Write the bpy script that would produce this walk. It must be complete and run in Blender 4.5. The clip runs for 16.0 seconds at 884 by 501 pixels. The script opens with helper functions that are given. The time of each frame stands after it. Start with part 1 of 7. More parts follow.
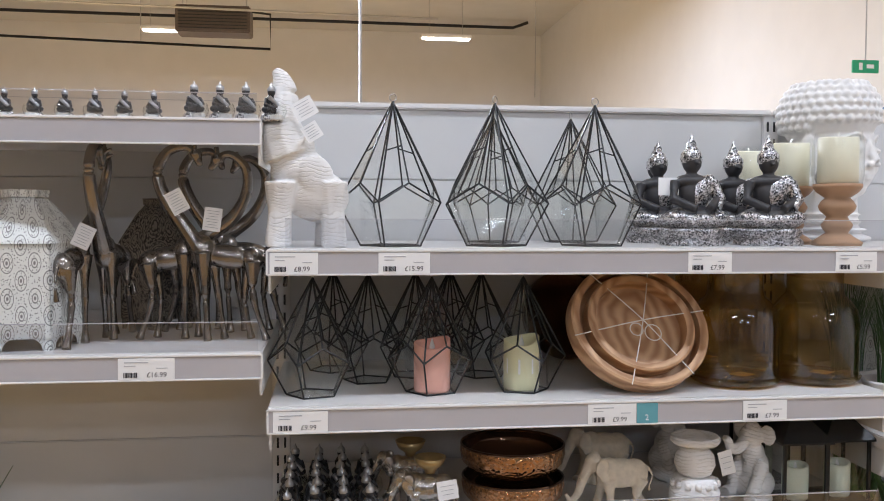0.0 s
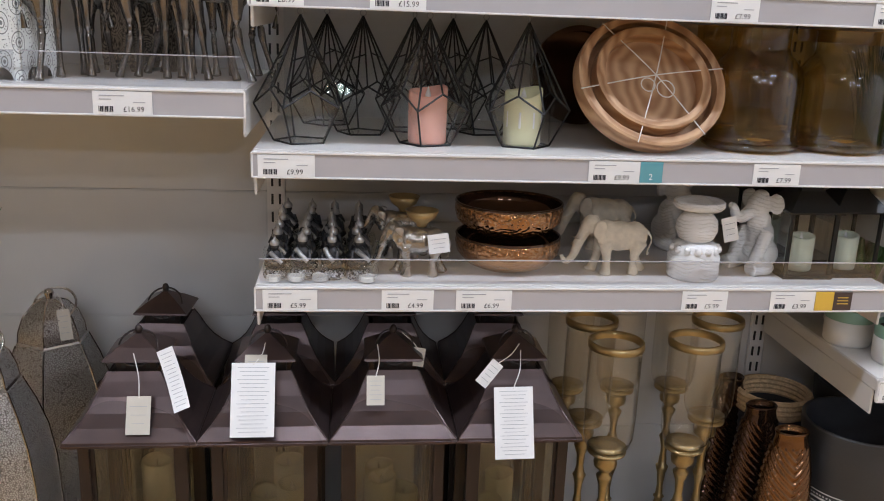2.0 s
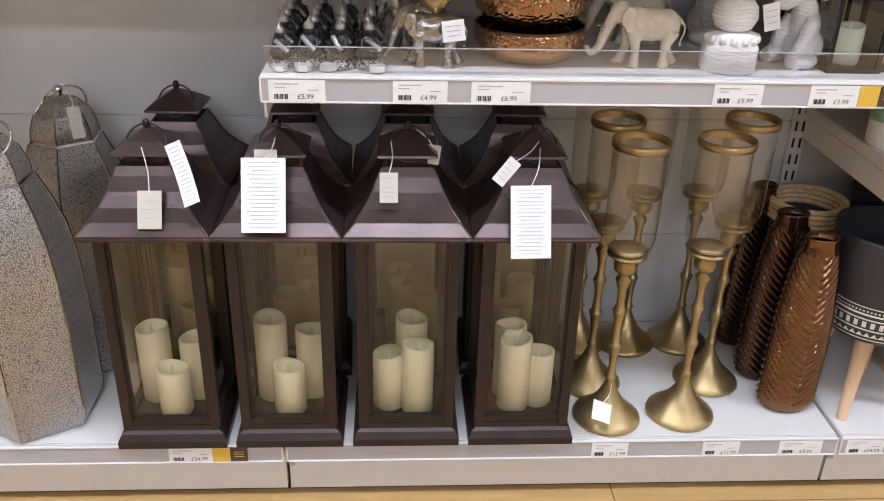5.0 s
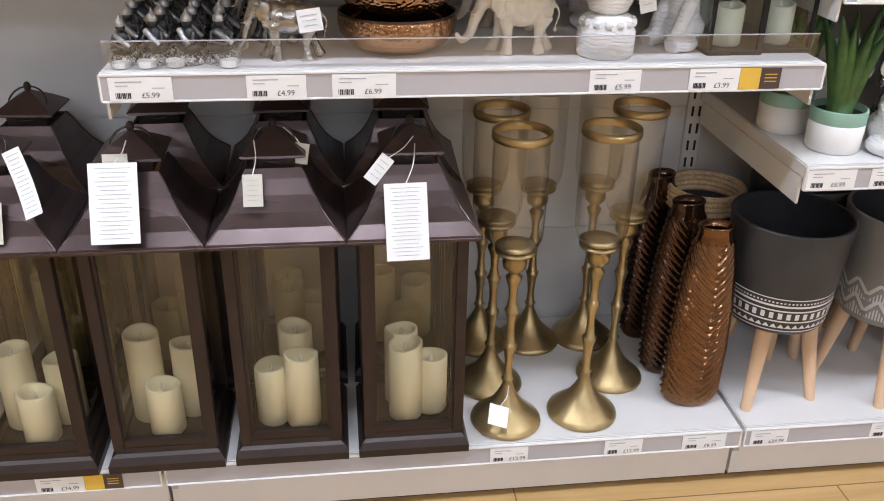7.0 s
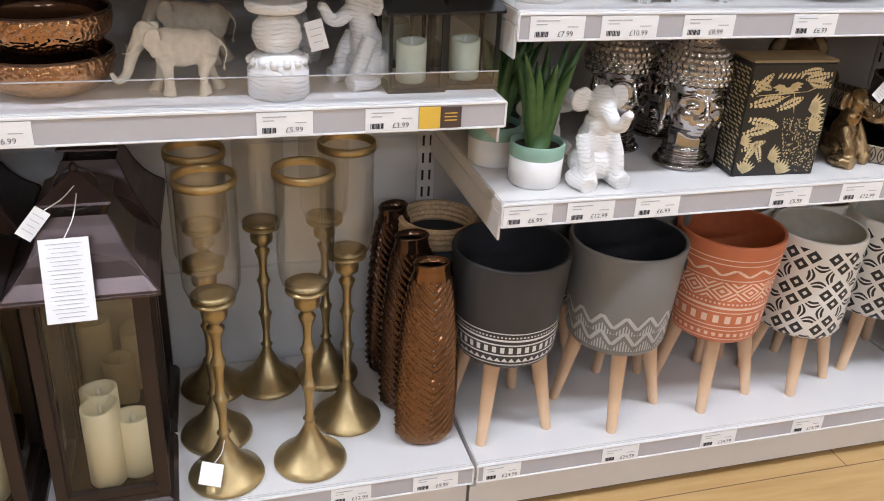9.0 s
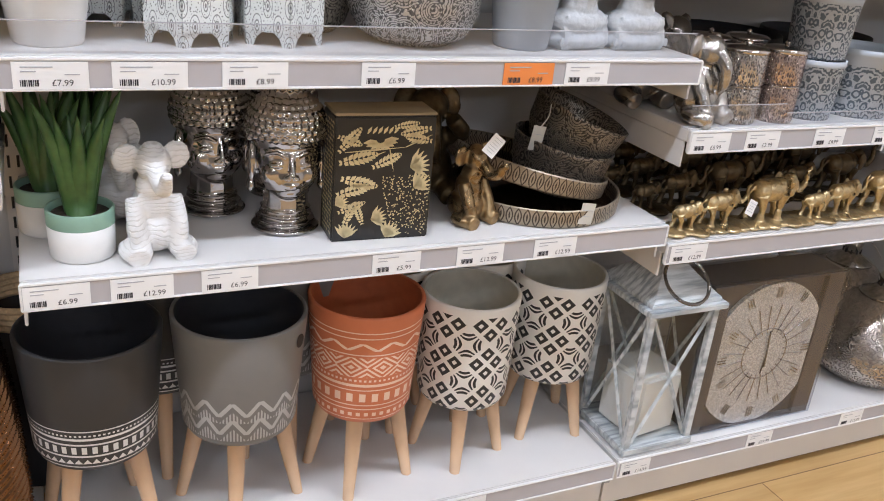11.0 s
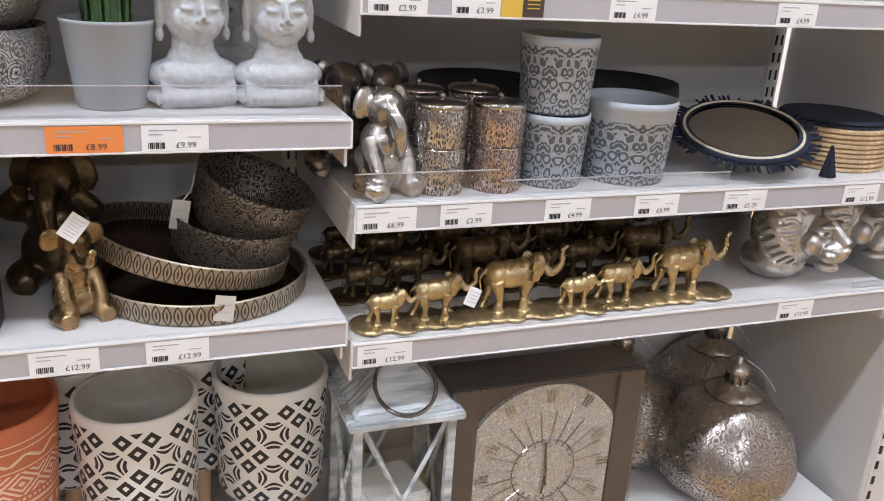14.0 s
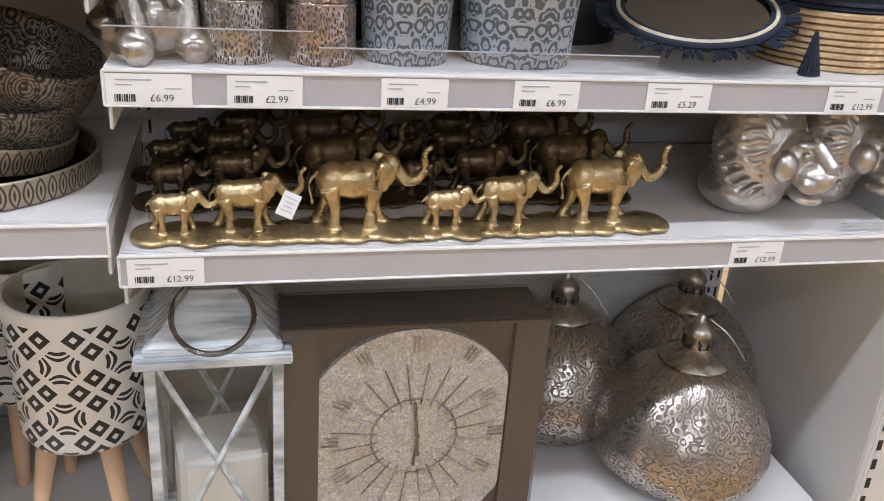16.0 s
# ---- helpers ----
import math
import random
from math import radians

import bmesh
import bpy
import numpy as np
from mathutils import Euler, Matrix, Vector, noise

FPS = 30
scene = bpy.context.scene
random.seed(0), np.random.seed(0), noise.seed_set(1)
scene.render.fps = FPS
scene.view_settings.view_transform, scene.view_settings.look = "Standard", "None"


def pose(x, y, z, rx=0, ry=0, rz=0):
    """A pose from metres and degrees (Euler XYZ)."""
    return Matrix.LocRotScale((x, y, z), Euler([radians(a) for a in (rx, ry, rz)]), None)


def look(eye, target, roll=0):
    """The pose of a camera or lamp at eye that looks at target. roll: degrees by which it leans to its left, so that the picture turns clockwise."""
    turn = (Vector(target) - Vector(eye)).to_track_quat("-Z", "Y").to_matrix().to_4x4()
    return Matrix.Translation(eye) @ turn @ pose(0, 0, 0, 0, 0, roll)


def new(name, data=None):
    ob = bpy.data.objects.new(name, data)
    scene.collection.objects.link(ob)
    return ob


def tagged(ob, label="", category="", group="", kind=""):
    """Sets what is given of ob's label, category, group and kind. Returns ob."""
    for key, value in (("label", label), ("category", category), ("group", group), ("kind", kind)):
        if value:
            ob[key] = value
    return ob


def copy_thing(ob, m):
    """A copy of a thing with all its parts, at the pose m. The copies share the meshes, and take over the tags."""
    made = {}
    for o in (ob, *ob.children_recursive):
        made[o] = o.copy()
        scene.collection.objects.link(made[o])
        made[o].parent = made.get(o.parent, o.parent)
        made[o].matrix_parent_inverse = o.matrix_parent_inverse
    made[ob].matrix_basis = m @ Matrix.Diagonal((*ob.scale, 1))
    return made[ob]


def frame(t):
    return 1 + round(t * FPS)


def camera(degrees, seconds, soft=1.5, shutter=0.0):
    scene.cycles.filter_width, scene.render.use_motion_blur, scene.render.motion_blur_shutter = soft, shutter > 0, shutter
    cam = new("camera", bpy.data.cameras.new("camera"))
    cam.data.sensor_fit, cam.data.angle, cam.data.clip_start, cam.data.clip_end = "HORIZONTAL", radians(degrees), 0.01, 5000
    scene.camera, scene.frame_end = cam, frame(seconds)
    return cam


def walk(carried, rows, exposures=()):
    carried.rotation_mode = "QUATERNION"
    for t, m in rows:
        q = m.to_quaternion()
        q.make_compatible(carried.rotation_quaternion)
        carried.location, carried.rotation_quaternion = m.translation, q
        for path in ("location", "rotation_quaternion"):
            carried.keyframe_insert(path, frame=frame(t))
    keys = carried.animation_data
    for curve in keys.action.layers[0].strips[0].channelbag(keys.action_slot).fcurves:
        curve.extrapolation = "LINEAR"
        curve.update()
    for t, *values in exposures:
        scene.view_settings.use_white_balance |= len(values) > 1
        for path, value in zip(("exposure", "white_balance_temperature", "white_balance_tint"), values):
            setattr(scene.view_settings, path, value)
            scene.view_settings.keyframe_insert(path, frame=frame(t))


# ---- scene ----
cam = camera(54.0, 16.0, soft=1.0)
PATH = [
    (0, (0.099, -1.289, 1.279), (0.35, 0.694, 1.199), 0.2),
    (0.5, (0.121, -1.278, 1.24), (0.371, 0.693, 1.017), 1.3),
    (1, (0.124, -1.271, 1.227), (0.362, 0.681, 0.862), 1.7),
    (1.5, (0.13, -1.251, 1.203), (0.358, 0.676, 0.717), 2.0),
    (2, (0.147, -1.232, 1.192), (0.351, 0.685, 0.661), 2.1),
    (2.5, (0.153, -1.23, 1.171), (0.313, 0.675, 0.584), 2.2),
    (3, (0.155, -1.234, 1.154), (0.296, 0.661, 0.53), 2.4),
    (3.5, (0.16, -1.225, 1.141), (0.285, 0.648, 0.452), 2.5),
    (4, (0.164, -1.214, 1.132), (0.276, 0.624, 0.351), 2.3),
    (4.2, (0.168, -1.205, 1.135), (0.275, 0.602, 0.283), 2.0),
    (6.3, (0.238, -1.206, 1.101), (0.363, 0.571, 0.193), 1.0),
    (6.5, (0.246, -1.187, 1.102), (0.419, 0.587, 0.195), 1.3),
    (7, (0.307, -1.139, 1.103), (0.535, 0.63, 0.198), 1.1),
    (7.5, (0.375, -1.105, 1.1), (0.696, 0.66, 0.215), 1.1),
    (8, (0.418, -1.106, 1.105), (0.836, 0.639, 0.223), 1.6),
    (8.2, (0.434, -1.1, 1.116), (0.907, 0.625, 0.222), 2.1),
    (10.3, (0.913, -1.096, 1.147), (1.49, 0.605, 0.267), 4.1),
    (10.5, (0.954, -1.077, 1.136), (1.612, 0.611, 0.287), 4.7),
    (11, (1.044, -1.07, 1.137), (1.861, 0.578, 0.353), 5.6),
    (11.5, (1.139, -1.078, 1.151), (1.948, 0.597, 0.415), 5.4),
    (12, (1.247, -1.117, 1.155), (2.045, 0.587, 0.478), 4.7),
    (12.5, (1.341, -1.149, 1.164), (2.041, 0.611, 0.522), 3.6),
    (13, (1.452, -1.083, 1.171), (2.126, 0.673, 0.49), 3.9),
    (13.5, (1.592, -1.034, 1.165), (2.26, 0.724, 0.487), 3.9),
    (14, (1.723, -1.047, 1.139), (2.401, 0.705, 0.452), 3.7),
    (14.5, (1.894, -1.106, 1.135), (2.538, 0.626, 0.369), 9.0),
    (15, (1.998, -1.081, 1.103), (2.595, 0.646, 0.292), 6.8),
    (15.5, (2.063, -0.959, 1.053), (2.647, 0.777, 0.247), 6.4),
    (16, (2.128, -0.897, 0.99), (2.587, 0.884, 0.204), 4.2),
]
walk(cam, [(t, look(eye, target, roll)) for t, eye, target, roll in PATH], ((0.0, -0.45), (2.0, -0.3), (3.5, 0.12), (7.5, 0.1), (10.5, 0.03), (16.0, 0.0)))

TAU = math.tau

# ---- world and light ----
world = bpy.data.worlds.new("world")
scene.world = world
world.use_nodes = True
wb = world.node_tree.nodes["Background"]
wb.inputs[0].default_value = (0.95, 0.97, 1.0, 1)
wb.inputs[1].default_value = 0.05
scene.view_settings.exposure = 0.0
CEIL, HANG = 5.1, 4.25


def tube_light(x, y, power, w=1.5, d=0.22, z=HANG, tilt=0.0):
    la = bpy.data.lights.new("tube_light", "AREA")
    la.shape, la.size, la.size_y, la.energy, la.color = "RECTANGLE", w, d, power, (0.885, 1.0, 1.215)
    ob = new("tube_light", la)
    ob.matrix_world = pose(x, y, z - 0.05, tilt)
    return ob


LAMPS_NEAR = [(-2.6, -1.25), (0.2, -1.25), (3.0, -1.25), (-1.2, 2.4), (1.8, 2.4)]
for lx, ly in LAMPS_NEAR:
    tube_light(lx, ly, 58 if ly < 0 else 46)
# unseen rows added behind the camera, tilted to throw light onto the shelf fronts
LAMPS_UNSEEN = [(-1.8, -4.8), (2.6, -4.8), (0.2, -8.0), (-1.8, -11.2), (2.6, -11.2)]
for lx, ly in LAMPS_UNSEEN:
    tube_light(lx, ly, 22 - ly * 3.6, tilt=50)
# two fill lamps without fittings, added out of view to brighten the far wall
for lx, ly in ((-2.5, 8.0), (2.0, 8.0)):
    tube_light(lx, ly, 1500 if lx < 0 else 90, 2.5, 0.5)


# ---- materials ----
class G:
    """A small builder for node materials."""

    def __init__(self, name, rough=0.5, metal=0.0):
        self.m = bpy.data.materials.new(name)
        self.m.use_nodes = True
        self.t = self.m.node_tree
        self.b = self.t.nodes["Principled BSDF"]
        self.b.inputs["Roughness"].default_value = rough
        self.b.inputs["Metallic"].default_value = metal
        self.co = self.t.nodes.new("ShaderNodeTexCoord").outputs["Object"]

    def put(self, v, sock):
        if isinstance(v, (int, float)):
            sock.default_value = v
        elif isinstance(v, tuple):
            sock.default_value = (*v, 1) if len(v) == 3 and len(sock.default_value) == 4 else v
        else:
            self.t.links.new(v, sock)

    def math(self, op, a, b=0.0, c=0.0):
        n = self.t.nodes.new("ShaderNodeMath")
        n.operation = op
        for k, v in enumerate((a, b, c)):
            self.put(v, n.inputs[k])
        return n.outputs[0]

    def noise(self, scale, detail=3.0, vec=None, rough=0.5):
        n = self.t.nodes.new("ShaderNodeTexNoise")
        n.inputs["Scale"].default_value, n.inputs["Detail"].default_value = scale, detail
        n.inputs["Roughness"].default_value = rough
        self.t.links.new(vec or self.co, n.inputs["Vector"])
        return n.outputs["Fac"]

    def voronoi(self, scale, feature="F1", vec=None, out="Distance"):
        n = self.t.nodes.new("ShaderNodeTexVoronoi")
        n.feature = feature
        n.inputs["Scale"].default_value = scale
        self.t.links.new(vec or self.co, n.inputs["Vector"])
        return n.outputs[out]

    def stretch(self, x, y, z, vec=None):
        n = self.t.nodes.new("ShaderNodeMapping")
        n.inputs["Scale"].default_value = (x, y, z)
        self.t.links.new(vec or self.co, n.inputs["Vector"])
        return n.outputs[0]

    def ramp(self, f, a, b, lo=0.0, hi=1.0):
        n = self.t.nodes.new("ShaderNodeMapRange")
        self.put(f, n.inputs["Value"])
        n.inputs["From Min"].default_value, n.inputs["From Max"].default_value = a, b
        n.inputs["To Min"].default_value, n.inputs["To Max"].default_value = lo, hi
        return n.outputs[0]

    def mix(self, f, a, b):
        n = self.t.nodes.new("ShaderNodeMix")
        n.data_type = "RGBA"
        self.put(f, n.inputs["Factor"])
        self.put(a, n.inputs[6])
        self.put(b, n.inputs[7])
        return n.outputs[2]

    def xyz(self, vec=None):
        n = self.t.nodes.new("ShaderNodeSeparateXYZ")
        self.t.links.new(vec or self.co, n.inputs[0])
        return n.outputs

    def vec(self, x, y, z=0.0):
        n = self.t.nodes.new("ShaderNodeCombineXYZ")
        for k, v in enumerate((x, y, z)):
            self.put(v, n.inputs[k])
        return n.outputs[0]

    def around(self):
        """The turn round the upright axis, 0 to 1, and the height."""
        x, y, z = self.xyz()
        return self.math("ADD", self.math("DIVIDE", self.math("ARCTAN2", y, x), TAU), 0.5), z

    def color(self, v):
        self.put(v, self.b.inputs["Base Color"])
        return self

    def rough(self, v):
        self.put(v, self.b.inputs["Roughness"])
        return self

    def bump(self, h, dist=0.001, strength=1.0):
        n = self.t.nodes.new("ShaderNodeBump")
        n.inputs["Distance"].default_value, n.inputs["Strength"].default_value = dist, strength
        self.t.links.new(h, n.inputs["Height"])
        self.t.links.new(n.outputs[0], self.b.inputs["Normal"])
        return self


def plain(name, col, rough=0.5, metal=0.0, vary=0.12, scale=60.0, bump=0.0004):
    g = G(name, rough, metal)
    n = g.noise(scale, 4)
    big = g.noise(scale / 8, 2)
    dark = tuple(c * (1 - vary) for c in col)
    lite = tuple(min(1, c * (1 + vary)) for c in col)
    g.color(g.mix(g.ramp(g.math("ADD", g.math("MULTIPLY", n, 0.5), g.math("MULTIPLY", big, 0.5)), 0.35, 0.65), dark, lite))
    g.rough(g.ramp(big, 0.3, 0.7, max(0, rough - 0.06), min(1, rough + 0.08)))
    if bump:
        g.bump(n, bump)
    return g.m


def glass(name, col=(1, 1, 1), rough=0.0, mixw=0.88):
    """Thin glass: mostly clear, with a gloss that grows at grazing angles."""
    m = bpy.data.materials.new(name)
    m.use_nodes = True
    t = m.node_tree
    t.nodes.remove(t.nodes["Principled BSDF"])
    tr, gl, mx, fr = (t.nodes.new(k) for k in ("ShaderNodeBsdfTransparent", "ShaderNodeBsdfGlossy", "ShaderNodeMixShader", "ShaderNodeLayerWeight"))
    tr.inputs[0].default_value = (*col, 1)
    gl.inputs["Roughness"].default_value = rough
    po, add, ns, sm = (t.nodes.new("ShaderNodeMath"), t.nodes.new("ShaderNodeMath"), t.nodes.new("ShaderNodeTexNoise"), t.nodes.new("ShaderNodeMath"))
    po.operation, add.operation, sm.operation = "POWER", "MULTIPLY_ADD", "MULTIPLY_ADD"
    ns.inputs["Scale"].default_value = 7.0
    t.links.new(fr.outputs["Facing"], po.inputs[0])
    po.inputs[1].default_value = 3.4
    t.links.new(po.outputs[0], add.inputs[0])
    add.inputs[1].default_value, add.inputs[2].default_value = 0.75, 0.045
    t.links.new(ns.outputs["Fac"], sm.inputs[0])
    sm.inputs[1].default_value = (1 - mixw) * 0.8
    t.links.new(add.outputs[0], sm.inputs[2])
    t.links.new(sm.outputs[0], mx.inputs[0])
    t.links.new(tr.outputs[0], mx.inputs[1])
    t.links.new(gl.outputs[0], mx.inputs[2])
    t.links.new(mx.outputs[0], t.nodes["Material Output"].inputs[0])
    return m


def emit(name, col, strength):
    g = G(name)
    g.color((0.9, 0.9, 0.9))
    g.b.inputs["Emission Color"].default_value = (*col, 1)
    g.b.inputs["Emission Strength"].default_value = strength
    return g.m


def filigree(name, metal_col, hole_col, scale, rough=0.3, metal=0.9, width=0.06, rings=True, relief=0.0015):
    """Stamped metal with a lace of small cells and larger rosettes."""
    g = G(name, rough, metal)
    u, z = g.around()
    v = g.vec(g.math("MULTIPLY", u, 0.62), z, 0.0)
    fine = g.voronoi(scale, "DISTANCE_TO_EDGE", v)
    f = g.ramp(fine, width, width * 1.8)
    if rings:
        big = g.voronoi(scale / 4.6, "F1", v)
        ring = g.math("SINE", g.math("MULTIPLY", big, 62.0))
        f = g.math("MAXIMUM", g.math("MULTIPLY", f, 0.9), g.ramp(ring, 0.45, 0.75))
    col = g.mix(g.noise(30, 3), tuple(c * 0.75 for c in metal_col), metal_col)
    g.color(g.mix(f, col, hole_col))
    g.put(g.ramp(f, 0, 1, metal, metal * 0.3), g.b.inputs["Metallic"])
    g.rough(g.ramp(f, 0, 1, rough, 0.7))
    g.bump(g.math("SUBTRACT", 1.0, f), relief)
    return g.m


WHITE = plain("shelf_enamel", (0.73, 0.705, 0.685), 0.35, vary=0.02, scale=20, bump=0.0001)
PANEL = plain("back_panel", (0.62, 0.615, 0.61), 0.5, vary=0.03, scale=8, bump=0.0001)
RAIL = plain("rail_plastic", (0.47, 0.455, 0.475), 0.22, vary=0.03, scale=15, bump=0)
RAILW = plain("rail_lip", (0.84, 0.83, 0.82), 0.25, vary=0.02, scale=15, bump=0)
TICKET = plain("ticket_card", (0.86, 0.86, 0.86), 0.4, vary=0.02, scale=30, bump=0)
ORANGE_T = plain("orange_card", (0.85, 0.27, 0.07), 0.45, vary=0.03, bump=0)
YELLOW_T = plain("yellow_card", (0.75, 0.48, 0.07), 0.45, vary=0.03, bump=0)
BROWN_T = plain("brown_card", (0.07, 0.045, 0.04), 0.45, vary=0.03, bump=0)
TEAL_T = plain("teal_card", (0.12, 0.36, 0.42), 0.45, vary=0.03, bump=0)
INK = plain("print_ink", (0.03, 0.03, 0.04), 0.6, vary=0.02, bump=0)
INKGREY = plain("grey_ink", (0.42, 0.43, 0.46), 0.6, vary=0.02, bump=0)
WALLM = plain("wall_board", (0.68, 0.66, 0.64), 0.7, vary=0.03, scale=3, bump=0.0005)
CEILM = plain("ceiling_board", (0.60, 0.585, 0.56), 0.8, vary=0.04, scale=3, bump=0.0005)
BLACK = plain("black_slot", (0.02, 0.02, 0.02), 0.6, bump=0)
TUBE = emit("tube_glow", (1.0, 0.97, 0.93), 14.0)
CLEAR = glass("clear_glass", (0.97, 0.98, 0.97), 0.0, 0.97)
ACRYL = glass("clear_acrylic", (0.90, 0.91, 0.94), 0.12, 0.74)
FILM = glass("shrink_film", (0.90, 0.92, 0.96), 0.12, 0.93)
HURR = glass("amber_glass", (0.98, 0.967, 0.938), 0.0, 0.90)
AMBERG = glass("dark_amber_glass", (0.84, 0.69, 0.38), 0.0, 0.84)
SMOKE = glass("smoked_glass", (0.86, 0.82, 0.72), 0.02, 0.93)
BRONZE = plain("bronze_lantern_metal", (0.080, 0.054, 0.052), 0.28, 0.6, vary=0.35, scale=14)
BRONZE_D = plain("bronze_frame_metal", (0.030, 0.019, 0.016), 0.38, 0.3, vary=0.15, scale=20)
BRASS = plain("antique_brass", (0.44, 0.33, 0.165), 0.34, 0.85, vary=0.18, scale=40)
BLACKW = plain("black_wire", (0.018, 0.018, 0.018), 0.4, 0.4, bump=0)
CREAM = plain("candle_wax", (0.80, 0.76, 0.60), 0.45, vary=0.04, scale=40)
PINK = plain("pink_wax", (0.82, 0.42, 0.33), 0.45, vary=0.1, scale=25)
LIME = plain("pale_lime_wax", (0.74, 0.71, 0.46), 0.45, vary=0.05, scale=40)
SAGE = plain("sage_candle", (0.64, 0.68, 0.56), 0.5, vary=0.04)
CHROME = plain("smoky_chrome", (0.50, 0.46, 0.44), 0.1, 1.0, vary=0.1, scale=20, bump=0)
BUDBLK = plain("black_resin", (0.03, 0.028, 0.03), 0.45, vary=0.1)
WOODL = plain("beech_leg", (0.60, 0.40, 0.25), 0.5, vary=0.08, scale=25)
COPPER = plain("copper_glaze", (0.22, 0.118, 0.062), 0.08, 0.95, vary=0.2, scale=30, bump=0)
DKINNER = plain("dark_inside", (0.03, 0.03, 0.035), 0.5)
CORD = plain("white_cord", (0.75, 0.73, 0.70), 0.8)
TAGC = plain("cream_tag", (0.60, 0.57, 0.50), 0.6, vary=0.03, bump=0)
SOIL = plain("soil", (0.05, 0.035, 0.025), 0.9, vary=0.4, scale=200, bump=0.002)
LEAF = plain("succulent_leaf", (0.055, 0.13, 0.035), 0.4, vary=0.35, scale=60)
GRASS = plain("grass_blade", (0.07, 0.14, 0.05), 0.5, vary=0.4, scale=50)
POTGREY = plain("grey_pot", (0.36, 0.38, 0.40), 0.7, vary=0.05, scale=30)
SAGEG = plain("sage_rim", (0.26, 0.42, 0.32), 0.4, vary=0.05)
POTW = plain("white_glaze", (0.80, 0.78, 0.75), 0.35, vary=0.03)
CARDB = plain("grey_brown_card", (0.10, 0.077, 0.066), 0.5, vary=0.06, scale=12)
CLOTH = plain("cushion_cloth", (0.62, 0.58, 0.54), 0.9, vary=0.1, scale=300, bump=0.001)
NAVY = plain("navy_fringe", (0.015, 0.02, 0.035), 0.9)
STRAW = plain("woven_straw", (0.60, 0.42, 0.24), 0.8, vary=0.25, scale=150, bump=0.002)
MIRROR = G("mirror_face", 0.03, 1.0).color((0.85, 0.85, 0.85)).m
STEEL = plain("galvanised_steel", (0.45, 0.45, 0.46), 0.4, 0.8, vary=0.1)


def m_lwood():
    g = G("tray_wood", 0.5)
    x, y, z = g.xyz()
    r = g.math("SQRT", g.math("ADD", g.math("MULTIPLY", x, x), g.math("MULTIPLY", g.math("MULTIPLY", y, y), 2.0)))
    w = g.math("SINE", g.math("ADD", g.math("MULTIPLY", r, 330.0), g.math("MULTIPLY", g.noise(9, 3), 22.0)))
    g.color(g.mix(g.ramp(w, -1, 1), (0.36, 0.19, 0.095), (0.56, 0.35, 0.20)))
    return g.bump(w, 0.0003).m


def m_floor():
    g = G("oak_floor", 0.35)
    v = g.stretch(0.6, 7.0, 1.0)
    w = g.noise(5, 6, v, 0.6)
    b = g.t.nodes.new("ShaderNodeTexBrick")
    b.inputs["Scale"].default_value = 1.0
    b.inputs["Brick Width"].default_value, b.inputs["Row Height"].default_value = 1.2, 0.19
    b.inputs["Mortar Size"].default_value = 0.0015
    b.inputs["Color1"].default_value, b.inputs["Color2"].default_value = (0.9, 0.9, 0.9, 1), (1, 1, 1, 1)
    b.inputs["Mortar"].default_value = (0.35, 0.3, 0.25, 1)
    g.t.links.new(g.co, b.inputs["Vector"])
    base = g.mix(g.ramp(w, 0.3, 0.7), (0.50, 0.30, 0.11), (0.64, 0.42, 0.19))
    n = g.t.nodes.new("ShaderNodeMix")
    n.data_type, n.blend_type = "RGBA", "MULTIPLY"
    n.inputs[0].default_value = 1.0
    g.t.links.new(base, n.inputs[6])
    g.t.links.new(b.outputs[0], n.inputs[7])
    return g.color(n.outputs[2]).bump(w, 0.0004).m


def m_diamond():
    """White ground printed with black squares set on their corners, and stars between them."""
    g = G("diamond_print", 0.35)
    u, z = g.around()
    p = g.math("MULTIPLY", u, 14.0)
    q = g.math("MULTIPLY", z, 26.0)
    s = g.math("ADD", p, q)
    d = g.math("ADD", g.math("SUBTRACT", p, q), 40.0)
    fs, fd = (g.math("ABSOLUTE", g.math("SUBTRACT", g.math("FRACT", a), 0.5)) for a in (s, d))
    mx = g.math("MAXIMUM", fs, fd)
    sq = g.math("MULTIPLY", g.math("LESS_THAN", mx, 0.36), g.math("GREATER_THAN", mx, 0.13))
    cs, cd = (g.math("FLOOR", g.math("DIVIDE", a, 2.0)) for a in (s, d))
    star = g.math("GREATER_THAN", g.math("MODULO", g.math("ADD", cs, cd), 2.0), 0.5)
    bs, bd = (g.math("ABSOLUTE", g.math("SUBTRACT", g.math("FRACT", g.math("DIVIDE", a, 2.0)), 0.5)) for a in (s, d))
    pet = g.math("LESS_THAN", g.math("ABSOLUTE", g.math("SUBTRACT", g.math("MULTIPLY", bs, bd), 0.024)), 0.010)
    pet = g.math("MAXIMUM", pet, g.math("LESS_THAN", g.math("ABSOLUTE", g.math("SUBTRACT", g.math("MULTIPLY", bs, bd), 0.070)), 0.018))
    pet = g.math("MULTIPLY", pet, g.math("LESS_THAN", g.math("MAXIMUM", bs, bd), 0.42))
    pat = g.math("ADD", g.math("MULTIPLY", sq, g.math("SUBTRACT", 1.0, star)), g.math("MULTIPLY", pet, star))
    pat = g.math("MULTIPLY", pat, g.math("LESS_THAN", z, 0.322))
    g.color(g.mix(pat, (0.80, 0.78, 0.74), (0.02, 0.02, 0.022)))
    return g.bump(g.noise(60), 0.0003).m


